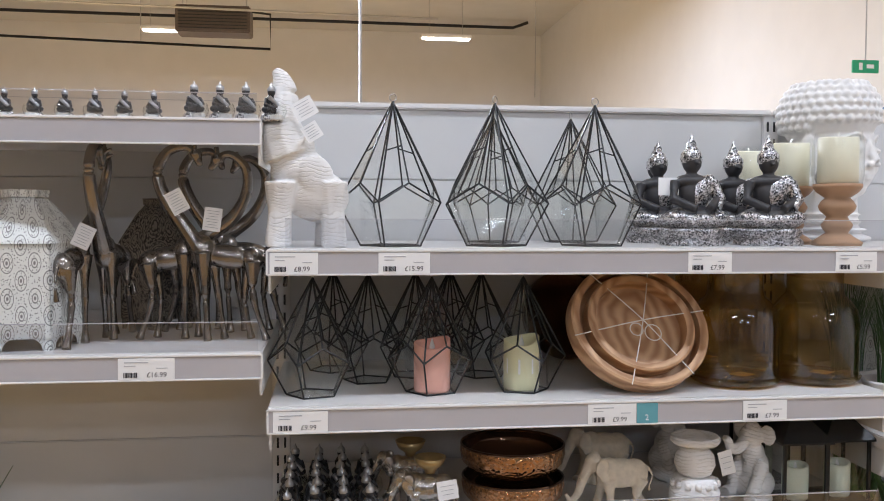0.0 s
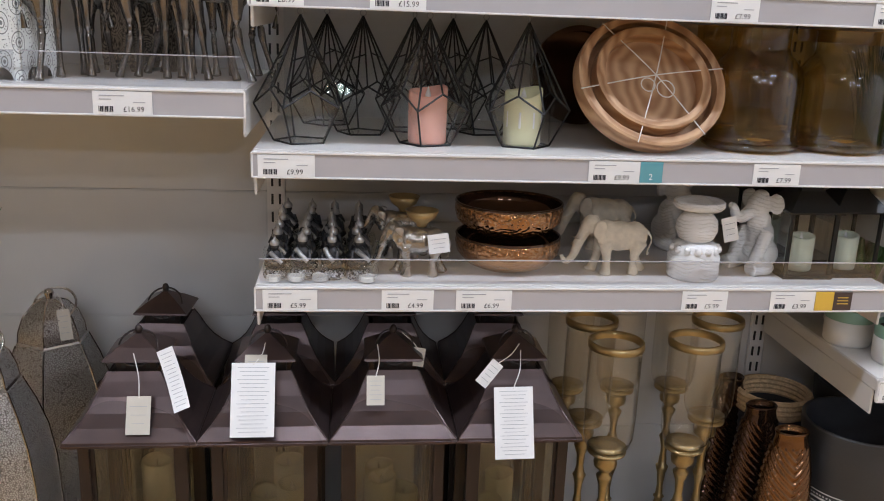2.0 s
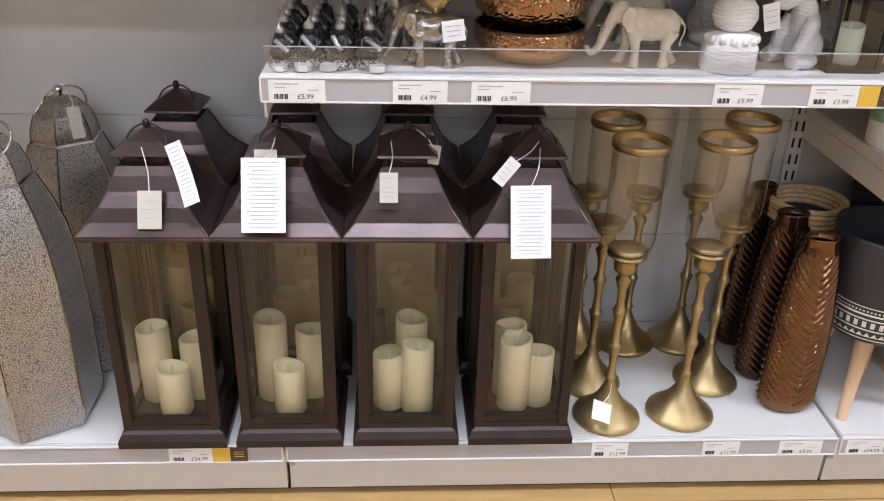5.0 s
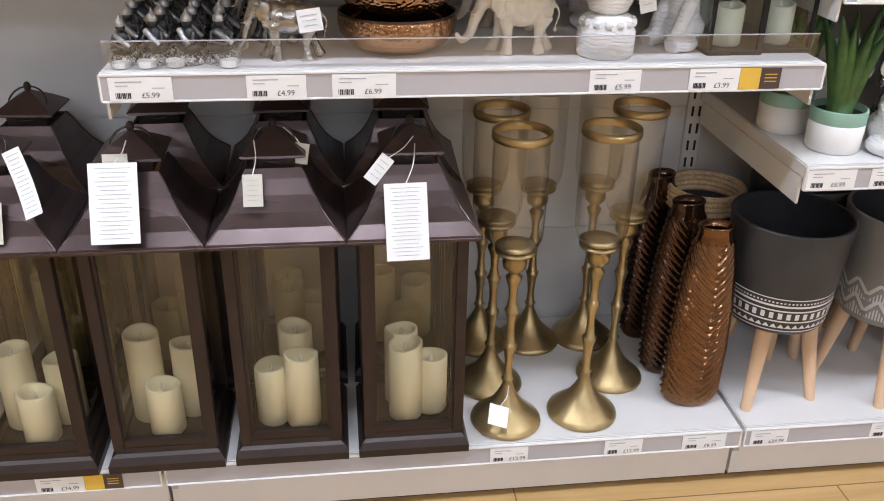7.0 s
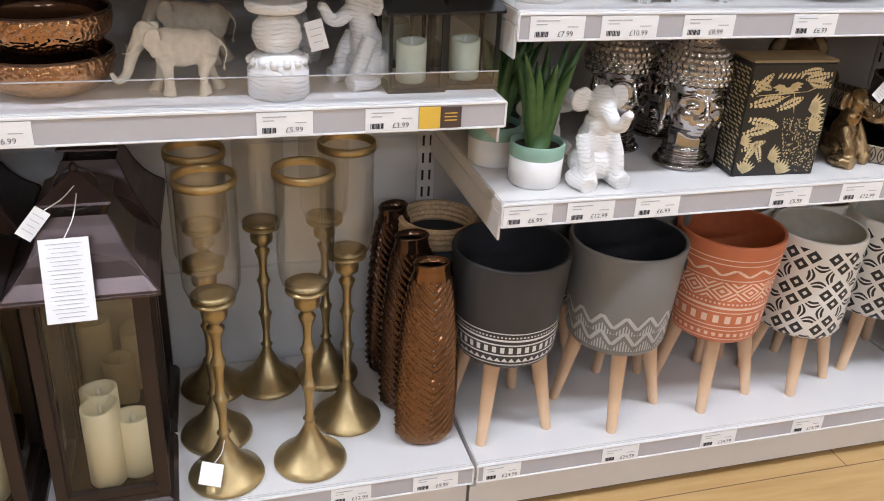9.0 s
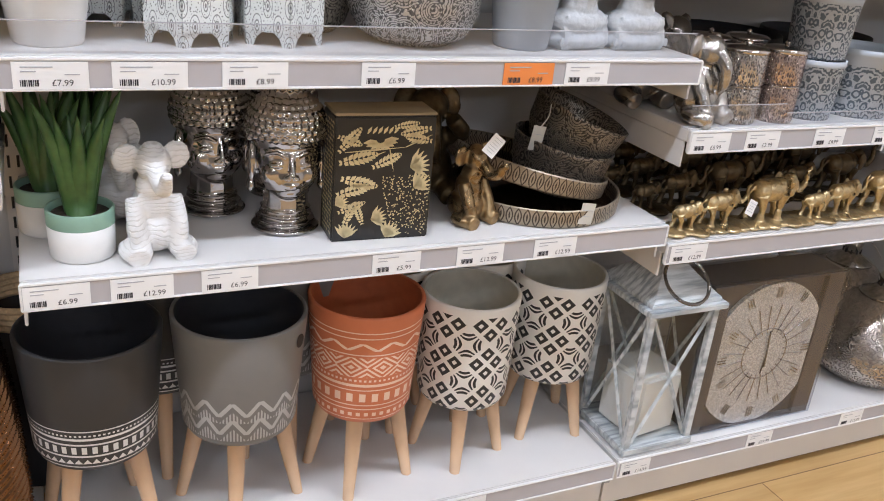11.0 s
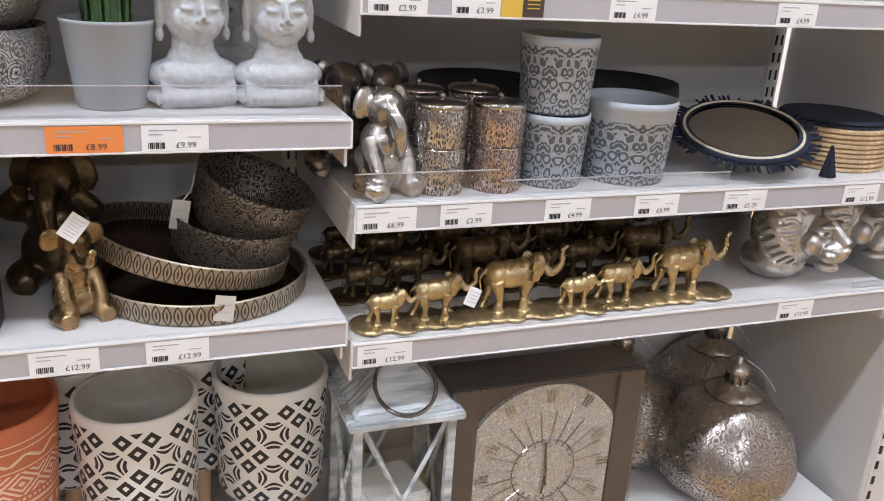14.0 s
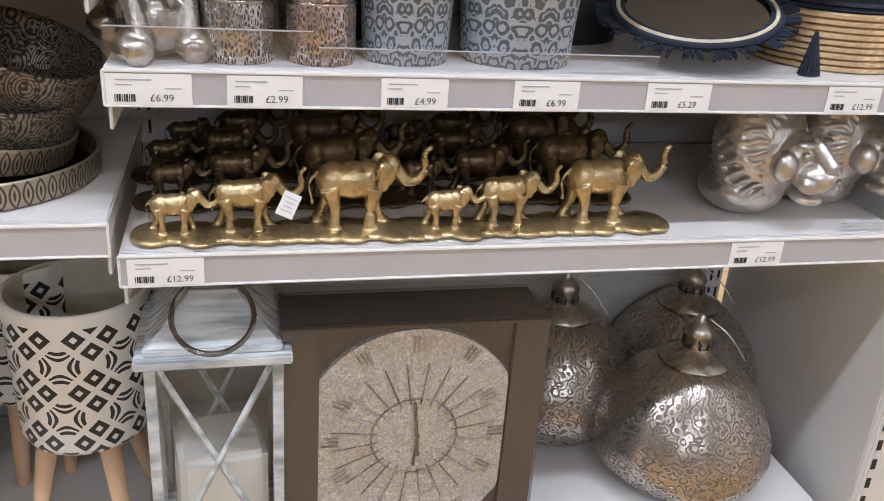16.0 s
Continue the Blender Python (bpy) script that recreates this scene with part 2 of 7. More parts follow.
def bands(name, ground, ink, rows, wear=0.0):
    """A pot's printed or cut bands: rows of (low, high, kind, how many round)."""
    g = G(name, 0.45)
    u, z = g.around()
    total = None
    for lo, hi, kind, n in rows:
        inside = g.math("MULTIPLY", g.math("GREATER_THAN", z, lo), g.math("LESS_THAN", z, hi))
        h = g.ramp(z, lo, hi)
        tri = g.math("ABSOLUTE", g.math("SUBTRACT", g.math("MULTIPLY", g.math("FRACT", g.math("MULTIPLY", u, float(n))), 2.0), 1.0))
        if kind == "line":
            f = 1.0
        elif kind == "zig":
            f = g.math("LESS_THAN", g.math("ABSOLUTE", g.math("SUBTRACT", tri, h)), 0.2)
        elif kind == "teeth":
            f = g.math("LESS_THAN", h, tri)
        elif kind == "hatch":
            st = g.math("GREATER_THAN", g.math("SINE", g.math("MULTIPLY", u, n * 50.0)), 0.0)
            f = g.math("MULTIPLY", g.math("LESS_THAN", h, tri), st)
        elif kind == "dots":
            f = g.math("LESS_THAN", tri, 0.5)
        else:
            hh = g.math("ABSOLUTE", g.math("SUBTRACT", h, 0.5))
            dd = g.math("ADD", g.math("MULTIPLY", tri, 0.5), hh)
            f = g.math("GREATER_THAN", g.math("SINE", g.math("MULTIPLY", dd, 26.0)), 0.15)
        f = g.math("MULTIPLY", f, inside) if f != 1.0 else inside
        total = f if total is None else g.math("MAXIMUM", total, f)
    n1 = g.noise(45, 4)
    gr = g.mix(n1, tuple(c * 0.88 for c in ground), ground)
    g.color(g.mix(total, gr, ink))
    g.bump(total, 0.0006)
    return g.m


def m_glitter():
    g = G("glitter_silver", 0.3, 0.5)
    c = g.voronoi(430, "F1", out="Color")
    n = g.t.nodes.new("ShaderNodeRGBToBW")
    g.t.links.new(c, n.inputs[0])
    f = g.ramp(n.outputs[0], 0.1, 0.9)
    g.color(g.mix(f, (0.42, 0.40, 0.37), (0.95, 0.93, 0.90)))
    g.rough(g.ramp(f, 0, 1, 0.45, 0.15))
    geo = g.t.nodes.new("ShaderNodeNewGeometry").outputs["Normal"]
    off, add, unit = (g.t.nodes.new("ShaderNodeVectorMath") for _ in range(3))
    off.operation, add.operation, unit.operation = "SUBTRACT", "MULTIPLY_ADD", "NORMALIZE"
    g.t.links.new(c, off.inputs[0])
    off.inputs[1].default_value = (0.5, 0.5, 0.5)
    g.t.links.new(off.outputs[0], add.inputs[0])
    add.inputs[1].default_value = (0.5, 0.5, 0.5)
    g.t.links.new(geo, add.inputs[2])
    g.t.links.new(add.outputs[0], unit.inputs[0])
    g.t.links.new(unit.outputs[0], g.b.inputs["Normal"])
    return g.m


def m_greywash(name="grey_washed_wood"):
    g = G(name, 0.7)
    w = g.noise(95, 5, g.stretch(0.12, 1.2, 0.5))
    g.color(g.mix(g.ramp(w, 0.36, 0.58), (0.30, 0.33, 0.35), (0.64, 0.67, 0.68)))
    return g.bump(w, 0.0006).m


def m_relief():
    """Grey tin pressed with scrolls."""
    g = G("pressed_tin", 0.55, 0.15)
    u, z = g.around()
    a = g.math("ABSOLUTE", g.math("SUBTRACT", g.math("FRACT", g.math("MULTIPLY", u, 7.0)), 0.5))
    v = g.vec(g.math("MULTIPLY", a, 0.056), g.math("ADD", z, 0.3), 0.0)
    c = g.voronoi(60, "F1", v)
    e = g.math("SINE", g.math("ADD", g.math("MULTIPLY", c, 19.0), g.math("MULTIPLY", g.noise(70, 2, v), 14.0)))
    band = g.math("LESS_THAN", z, 0.095)
    f = g.math("MULTIPLY", g.ramp(e, -0.2, 0.3), band)
    g.color(g.mix(f, (0.45, 0.49, 0.53), (0.12, 0.15, 0.18)))
    return g.bump(g.math("SUBTRACT", 1.0, f), 0.002).m


def m_hammer(name, col, scale=120, rough=0.12, metal=0.9, depth=0.002):
    g = G(name, rough, metal)
    h = g.voronoi(scale, "SMOOTH_F1")
    g.color(g.mix(g.noise(18, 2), tuple(c * 0.7 for c in col), col))
    return g.bump(h, depth).m


def m_ribbed(name, col, dark, pitch=0.0055, rough=0.6, metal=0.0, depth=0.0008, wob=24.0):
    """Cast surface combed with wavy, broken grooves."""
    g = G(name, rough, metal)
    z = g.xyz()[2]
    w = g.math("SINE", g.math("ADD", g.math("MULTIPLY", z, TAU / pitch), g.math("MULTIPLY", g.noise(22, 3), wob)))
    f = g.math("MULTIPLY", g.ramp(w, 0.35, 0.95), g.ramp(g.noise(45, 3), 0.38, 0.58))
    g.color(g.mix(f, g.mix(g.noise(60, 4), tuple(c * 0.9 for c in col), col), dark))
    return g.bump(g.math("SUBTRACT", g.math("MULTIPLY", g.noise(150, 3), 0.4), f), depth).m


def m_lattice(name, metal_col, hole_col, around, pitch, rough=0.5, metal=0.0):
    """Sheet metal pierced with staggered dotted rings and rosettes."""
    g = G(name, rough, metal)
    u, z = g.around()
    p, q = g.math("MULTIPLY", u, float(around)), g.math("DIVIDE", z, pitch)
    ds = []
    for off in (0.0, 0.5):
        a = g.math("SUBTRACT", g.math("FRACT", g.math("ADD", p, off)), 0.5)
        b = g.math("SUBTRACT", g.math("FRACT", g.math("ADD", q, off)), 0.5)
        ds.append(g.math("SQRT", g.math("ADD", g.math("MULTIPLY", g.math("MULTIPLY", a, a), 1.7), g.math("MULTIPLY", b, b))))
    d = g.math("MINIMUM", *ds)
    f = g.math("LESS_THAN", d, 0.06)
    for lo, hi in ((0.11, 0.15), (0.27, 0.30)):
        f = g.math("MAXIMUM", f, g.math("MULTIPLY", g.math("GREATER_THAN", d, lo), g.math("LESS_THAN", d, hi)))
    spot = g.math("LESS_THAN", g.voronoi(330), 0.30)
    gap = g.math("MULTIPLY", g.math("GREATER_THAN", d, 0.17), g.math("LESS_THAN", d, 0.25))
    f = g.math("MAXIMUM", f, g.math("MULTIPLY", g.math("MAXIMUM", gap, g.math("GREATER_THAN", d, 0.36)), spot))
    g.color(g.mix(f, g.mix(g.noise(30, 3), tuple(c * 0.85 for c in metal_col), metal_col), hole_col))
    return g.bump(g.math("SUBTRACT", 1.0, f), 0.0012).m


def m_emboss(name, col, dark, scale=70, rough=0.28, metal=0.92, depth=0.0025):
    """Metal sheet beaten into wandering ridges and small rosettes."""
    g = G(name, rough, metal)
    u, z = g.around()
    v = g.vec(g.math("MULTIPLY", u, 0.66), z, 0.0)
    e = g.voronoi(scale, "F1", v)
    w = g.math("SINE", g.math("ADD", g.math("MULTIPLY", e, 17.0), g.math("MULTIPLY", g.noise(55, 3, v), 18.0)))
    f = g.ramp(w, 0.15, 0.85)
    g.color(g.mix(f, g.mix(g.noise(9, 3), tuple(c * 0.72 for c in col), col), dark))
    g.rough(g.ramp(f, 0, 1, rough, 0.5))
    return g.bump(g.math("SUBTRACT", 1.0, f), depth).m


def m_rim_leaves(name, col, dark, n, height):
    """A tray edge stamped with a row of upright leaves."""
    g = G(name, 0.42, 0.6)
    u, z = g.around()
    a = g.math("SUBTRACT", g.math("FRACT", g.math("MULTIPLY", u, float(n))), 0.5)
    b = g.math("SUBTRACT", g.math("DIVIDE", z, height), 0.5)
    e = g.math("ADD", g.math("MULTIPLY", g.math("ABSOLUTE", a), 2.2), g.math("MULTIPLY", g.math("MULTIPLY", b, b), 4.4))
    f = g.math("MULTIPLY", g.math("GREATER_THAN", e, 0.62), g.math("LESS_THAN", e, 0.98))
    f = g.math("MAXIMUM", f, g.math("LESS_THAN", e, 0.22))
    g.color(g.mix(f, g.mix(g.noise(60, 3), tuple(c * 0.75 for c in col), col), dark))
    return g.bump(g.math("SUBTRACT", 1.0, f), 0.0015).m


def m_spark(name, lo, hi, scale):
    g = G(name, 0.3, 0.85)
    n = g.t.nodes.new("ShaderNodeRGBToBW")
    g.t.links.new(g.voronoi(scale, "F1", out="Color"), n.inputs[0])
    f = g.ramp(n.outputs[0], 0.25, 0.8)
    g.color(g.mix(f, lo, hi))
    return g.bump(f, 0.002).m


def m_cellmetal(name, col, dark, scale):
    g = G(name, 0.36, 0.9)
    e = g.voronoi(scale, "DISTANCE_TO_EDGE")
    f = g.ramp(e, 0.17, 0.04)
    g.color(g.mix(f, g.mix(g.noise(9, 2), tuple(c * 0.75 for c in col), col), dark))
    return g.bump(g.math("SUBTRACT", 1.0, f), 0.0016).m


TRAYWOOD = m_lwood()
FLOORM = m_floor()
DIAMOND = m_diamond()
BOXP = plain("black_card", (0.018, 0.017, 0.016), 0.35, vary=0.1, bump=0)
GOLDI = plain("pale_gold_ink", (0.66, 0.56, 0.33), 0.38, 0.3, vary=0.12, scale=200, bump=0)
GLITTER = m_glitter()
WASH = m_greywash()
TIN = m_relief()
HAMCOP = m_hammer("hammered_copper", (0.50, 0.27, 0.14), 190, 0.1, 0.95, 0.0035)
HAMSIL = m_cellmetal("hammered_silver", (0.86, 0.85, 0.84), (0.20, 0.18, 0.17), 300)
CHROMEH = m_hammer("smoky_chrome_glaze", (0.55, 0.52, 0.51), 60, 0.08, 1.0, 0.0003)
PLASTER = m_ribbed("white_plaster", (0.84, 0.825, 0.81), (0.68, 0.66, 0.63), 0.006, 0.6, 0.0, 0.0005, 34.0)
STONE = plain("grey_cast_stone", (0.54, 0.55, 0.56), 0.85, vary=0.14, scale=110, bump=0.0018)
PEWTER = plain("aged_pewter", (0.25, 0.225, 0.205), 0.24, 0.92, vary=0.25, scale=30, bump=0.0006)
SILVER = plain("aged_silver", (0.46, 0.43, 0.395), 0.27, 0.92, vary=0.35, scale=100, bump=0.0012)
CREAMEL = plain("cream_resin", (0.68, 0.59, 0.46), 0.6, vary=0.14, scale=90, bump=0.0012)
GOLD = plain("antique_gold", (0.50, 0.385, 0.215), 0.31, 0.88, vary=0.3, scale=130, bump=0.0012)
# the gold at a quarter of its tone, shade painted in for back rows
GOLD_SHADED = plain("dark_gold", (0.13, 0.092, 0.05), 0.34, 0.85, vary=0.4, scale=110, bump=0.0012)
FILW = m_lattice("white_lace_metal", (0.80, 0.81, 0.78), (0.20, 0.20, 0.195), 12, 0.052)
FILS = filigree("silver_lace_metal", (0.66, 0.62, 0.58), (0.10, 0.09, 0.08), 150, 0.3, 0.85, 0.12)
URNM = m_emboss("beaten_silver", (0.58, 0.52, 0.47), (0.27, 0.23, 0.20), 85, 0.26, 0.92, 0.0015)
FILD = filigree("dark_lace_metal", (0.36, 0.31, 0.25), (0.05, 0.04, 0.03), 120, 0.4, 0.7, 0.13)
FILC = filigree("bright_lace_metal", (0.74, 0.70, 0.67), (0.10, 0.085, 0.08), 130, 0.16, 0.95, 0.10, False)
FILP = filigree("copper_lace_metal", (0.70, 0.57, 0.52), (0.12, 0.08, 0.07), 130, 0.18, 0.95, 0.10, False)
TRAYLACE = m_rim_leaves("tray_edge_metal", (0.42, 0.35, 0.26), (0.08, 0.06, 0.045), 66, 0.032)
SPARK = m_spark("sparkling_robe", (0.05, 0.05, 0.055), (0.80, 0.79, 0.80), 420)
POT_BLACK = bands("black_pot_print", (0.035, 0.035, 0.037), (0.78, 0.78, 0.77), [
    (0.1680, 0.1710, "line", 1), (0.1760, 0.1840, "teeth", 46), (0.1880, 0.1910, "line", 1), (0.1940, 0.2060, "dots", 40),
    (0.2090, 0.2120, "line", 1), (0.2180, 0.2220, "line", 1), (0.2250, 0.2280, "dots", 90), (0.2330, 0.2350, "line", 1)])
POT_GREY = bands("grey_pot_print", (0.20, 0.195, 0.19), (0.48, 0.48, 0.48), [
    (0.1700, 0.1940, "hatch", 14), (0.1820, 0.2100, "zig", 14), (0.2040, 0.2260, "hatch", 14), (0.2160, 0.2420, "zig", 14)])
POT_TERRA = bands("terracotta_print", (0.64, 0.19, 0.085), (0.84, 0.62, 0.50), [
    (0.160, 0.162, "line", 1), (0.167, 0.174, "dots", 40), (0.180, 0.182, "line", 1), (0.188, 0.190, "line", 1),
    (0.196, 0.212, "dots", 26), (0.218, 0.220, "line", 1), (0.226, 0.231, "line", 1), (0.236, 0.240, "dots", 70),
    (0.245, 0.283, "dia", 11), (0.287, 0.289, "line", 1), (0.296, 0.310, "zig", 12), (0.318, 0.320, "line", 1), (0.328, 0.330, "line", 1)])


# ---- mesh helpers ----
def thing(name, label, category, group="", at=(0, 0, 0), turn=0.0):
    ob = new(name)
    ob.empty_display_size = 0.05
    ob.matrix_world = pose(*at, 0, 0, turn)
    return tagged(ob, label, category, group)


def part(name, bm, material, parent=None, label="", smooth=False, kind=""):
    me = bpy.data.meshes.new(name)
    bm.normal_update()
    bm.to_mesh(me)
    bm.free()
    for p in me.polygons:
        p.use_smooth = smooth
    for m in material if isinstance(material, (list, tuple)) else (material,):
        me.materials.append(m)
    ob = new(name, me)
    ob.parent = parent
    return tagged(ob, label, kind=kind)


def again(ob, name=None, at=(0, 0, 0), turn=0.0, parent=None, tilt=0.0):
    """Another part on the same mesh."""
    c = new(name or ob.name.split(".")[0], ob.data)
    c.parent = parent or ob.parent
    c.matrix_local = pose(*at, tilt, 0, turn)
    return c


def box(sx, sy, sz, c=(0, 0, 0), bevel=0.0, bm=None, m=None):
    bm = bm or bmesh.new()
    mat = Matrix.Translation(c) @ (m or Matrix()) @ Matrix.Diagonal((sx, sy, sz, 1))
    r = bmesh.ops.create_cube(bm, size=1, matrix=mat)
    if bevel:
        es = list({e for v in r["verts"] for e in v.link_edges})
        bmesh.ops.bevel(bm, geom=es, offset=bevel, segments=2, affect="EDGES", clamp_overlap=True)
    return bm


def sheet(w, h, c, side=False):
    """One thin upright pane."""
    bm = bmesh.new()
    v = [(0, a * w / 2, b * h / 2) if side else (a * w / 2, 0, b * h / 2) for a, b in ((-1, -1), (1, -1), (1, 1), (-1, 1))]
    bm.faces.new([bm.verts.new(Vector(q) + Vector(c)) for q in v])
    return bm


def lathe(profile, segs=32, bm=None, c=(0, 0, 0), turn=0.0, closed=False, squash=1.0):
    """Turns a profile of (radius, height) round the upright axis."""
    bm = bm or bmesh.new()
    rings = []
    for r, z in profile:
        if r < 1e-5:
            rings.append([bm.verts.new((c[0], c[1], c[2] + z))])
        else:
            rings.append([bm.verts.new((c[0] + r * math.cos(turn + TAU * k / segs), c[1] + r * squash * math.sin(turn + TAU * k / segs), c[2] + z)) for k in range(segs)])
    for a, b in zip(rings, rings[1:]):
        for k in range(segs):
            j = (k + 1) % segs
            if len(a) == 1 and len(b) == 1:
                continue
            if len(a) == 1:
                bm.faces.new((a[0], b[k], b[j]))
            elif len(b) == 1:
                bm.faces.new((a[k], a[j], b[0]))
            else:
                bm.faces.new((a[k], a[j], b[j], b[k]))
    bmesh.ops.recalc_face_normals(bm, faces=bm.faces)
    return bm


def tube(points, radius, segs=8, bm=None, closed=False):
    """A round rod along points; radius one number or one for each point."""
    bm = bm or bmesh.new()
    pts = [Vector(p) for p in points]
    n = len(pts)
    rad = [radius] * n if isinstance(radius, (int, float)) else list(radius)
    rings = []
    for i, p in enumerate(pts):
        a = pts[(i - 1) % n] if closed or i > 0 else p
        b = pts[(i + 1) % n] if closed or i < n - 1 else p
        d = (b - a).normalized()
        side = d.cross(Vector((0, 0, 1)))
        if side.length < 0.05:
            side = d.cross(Vector((0, 1, 0)))
        side.normalize()
        up = side.cross(d)
        rings.append([bm.verts.new(p + rad[i] * (math.cos(TAU * k / segs) * side + math.sin(TAU * k / segs) * up)) for k in range(segs)])
    for i in range(n if closed else n - 1):
        a, b = rings[i], rings[(i + 1) % n]
        for k in range(segs):
            j = (k + 1) % segs
            bm.faces.new((a[k], a[j], b[j], b[k]))
    if not closed:
        bm.faces.new(rings[0])
        bm.faces.new(list(reversed(rings[-1])))
    return bm


def ring(r, wire, c=(0, 0, 0), n=24, upright=False, tilt=0.0, bm=None):
    rot = Euler((radians(tilt), 0, 0)).to_matrix()
    pts = []
    for k in range(n):
        a = TAU * k / n
        v = Vector((r * math.cos(a), 0, r * math.sin(a))) if upright else Vector((r * math.cos(a), r * math.sin(a), 0))
        pts.append(Vector(c) + rot @ v)
    return tube(pts, wire, 6, bm, True)


def blob(name, balls, rods, voxel, material, parent=None, smooth=2, label=""):
    """A modelled figure: balls (x, y, z, rx, ry, rz[, tilt]) and rods (points, radii) fused into one skin."""
    bm = bmesh.new()
    for b in balls:
        t = b[6] if len(b) > 6 else 0.0
        m = Matrix.Translation(b[:3]) @ Euler((0, radians(t), 0)).to_matrix().to_4x4() @ Matrix.Diagonal((b[3], b[4], b[5], 1))
        bmesh.ops.create_icosphere(bm, subdivisions=3 if min(b[3:6]) > 0.006 else 2, radius=1, matrix=m)
    for pts, rad in rods:
        tube(pts, rad, 10, bm)
    me = bpy.data.meshes.new(name)
    bm.to_mesh(me)
    bm.free()
    tmp = new("tmp", me)
    r = tmp.modifiers.new("r", "REMESH")
    r.mode, r.voxel_size, r.use_smooth_shade = "VOXEL", voxel, True
    s = tmp.modifiers.new("s", "SMOOTH")
    s.iterations, s.factor = smooth, 0.5
    done = bpy.data.meshes.new_from_object(tmp.evaluated_get(bpy.context.evaluated_depsgraph_get()))
    done.name = name
    bpy.data.objects.remove(tmp)
    bpy.data.meshes.remove(me)
    done.materials.clear()
    done.materials.append(material)
    for p in done.polygons:
        p.use_smooth = True
    ob = new(name, done)
    ob.parent = parent
    return tagged(ob, label)


def bez(*pts, n=10):
    """Points along a smooth curve through the given ones."""
    p = [Vector(q) for q in pts]
    p = [p[0] * 2 - p[1]] + p + [p[-1] * 2 - p[-2]]
    out = []
    for i in range(1, len(p) - 2):
        for k in range(n):
            t = k / n
            a, b, c, d = p[i - 1:i + 3]
            out.append(0.5 * (2 * b + (c - a) * t + (2 * a - 5 * b + 4 * c - d) * t * t + (3 * b - a - 3 * c + d) * t ** 3))
    return out + [p[-2]]


def taper(pts, a, b):
    n = len(pts)
    return [a + (b - a) * i / (n - 1) for i in range(n)]


def text_bm(body, size, depth=0.0002):
    cu = bpy.data.curves.new("writing", "FONT")
    cu.body, cu.size, cu.align_x, cu.resolution_u = body, size, "LEFT", 2
    ob = new("tmp", cu)
    me = bpy.data.meshes.new_from_object(ob.evaluated_get(bpy.context.evaluated_depsgraph_get()))
    bpy.data.objects.remove(ob)
    bm = bmesh.new()
    bm.from_mesh(me)
    bpy.data.meshes.remove(me)
    return bm


# ---- the room ----
def wall(name, sx, sy, sz, c, m, kind="structure"):
    return tagged(part(name, box(sx, sy, sz, c), m, None), name.replace("_", " ").rstrip("0123456789 "), kind=kind)


wall("floor", 15.0, 31.2, 0.1, (-2.9, 1.4, -0.05), FLOORM)
wall("wall_north", 15.0, 0.2, CEIL, (-2.9, 17.0, CEIL / 2), WALLM)
wall("wall_east", 0.2, 30.6, CEIL, (4.6, 1.6, CEIL / 2), WALLM)
wall("wall_west", 0.2, 30.6, CEIL, (-10.4, 1.6, CEIL / 2), WALLM)
wall("wall_south", 15.0, 0.2, CEIL, (-2.9, -13.8, CEIL / 2), WALLM)
wall("ceiling", 15.0, 31.2, 0.2, (-2.9, 1.4, CEIL + 0.1), CEILM)

# joints of the wall panels
for k, z in enumerate((1.3, 3.6)):
    part("wall_joint", box(14.8, 0.012, 0.012, (-2.9, 16.892, z)), INKGREY, kind="structure")


def lamp_fitting(x, y, w=1.5):
    t = thing("ceiling_light", "white strip light hung from the shop ceiling", "ceiling light", "strip lights", (x, y, HANG))
    part("housing", box(w, 0.2, 0.05, (0, 0, 0.03), 0.008), RAILW, t)
    part("diffuser", box(w - 0.06, 0.14, 0.02, (0, 0, -0.005), 0.004), TUBE, t)
    part("hanger", tube([(-w / 3, 0, 0.05), (-w / 3, 0, CEIL - HANG)], 0.004, 5), STEEL, t)
    part("hanger", tube([(w / 3, 0, 0.05), (w / 3, 0, CEIL - HANG)], 0.004, 5), STEEL, t)


# only the first two fittings stand in view, the others are added unseen
for lx, ly in [(-2.52, 13.3), (2.0, 13.3), *LAMPS_NEAR, *LAMPS_UNSEEN]:
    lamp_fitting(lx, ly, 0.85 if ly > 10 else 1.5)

# ---- the shelving ----
BACK = 0.42
SHELVES = [  # name, bay left edge, top surface, front edge, guard, tickets (x, width, price, card)
    ("A1", -1, 1.420, 0.0), ("A2", -1, 1.078, 0.0), ("B1", 0, 1.230, 0.0), ("C1", 1, 1.230, 0.0), ("B2", 0, 0.995, 0.0), ("B3", 0, 0.795, 0.0),
    ("C2", 1, 0.915, 0.0), ("C3", 1, 0.637, 0.0), ("D1", 2, 1.080, 0.0), ("D2", 2, 0.800, 0.0), ("D3", 2, 0.600, 0.0),
    ("A0", -1, 0.138, 0.01), ("B0", 0, 0.138, 0.01), ("C0", 1, 0.138, 0.01), ("D0", 2, 0.138, 0.01)]
TOP = {s[0]: s[2] for s in SHELVES}
X0 = {s[0]: s[1] for s in SHELVES}


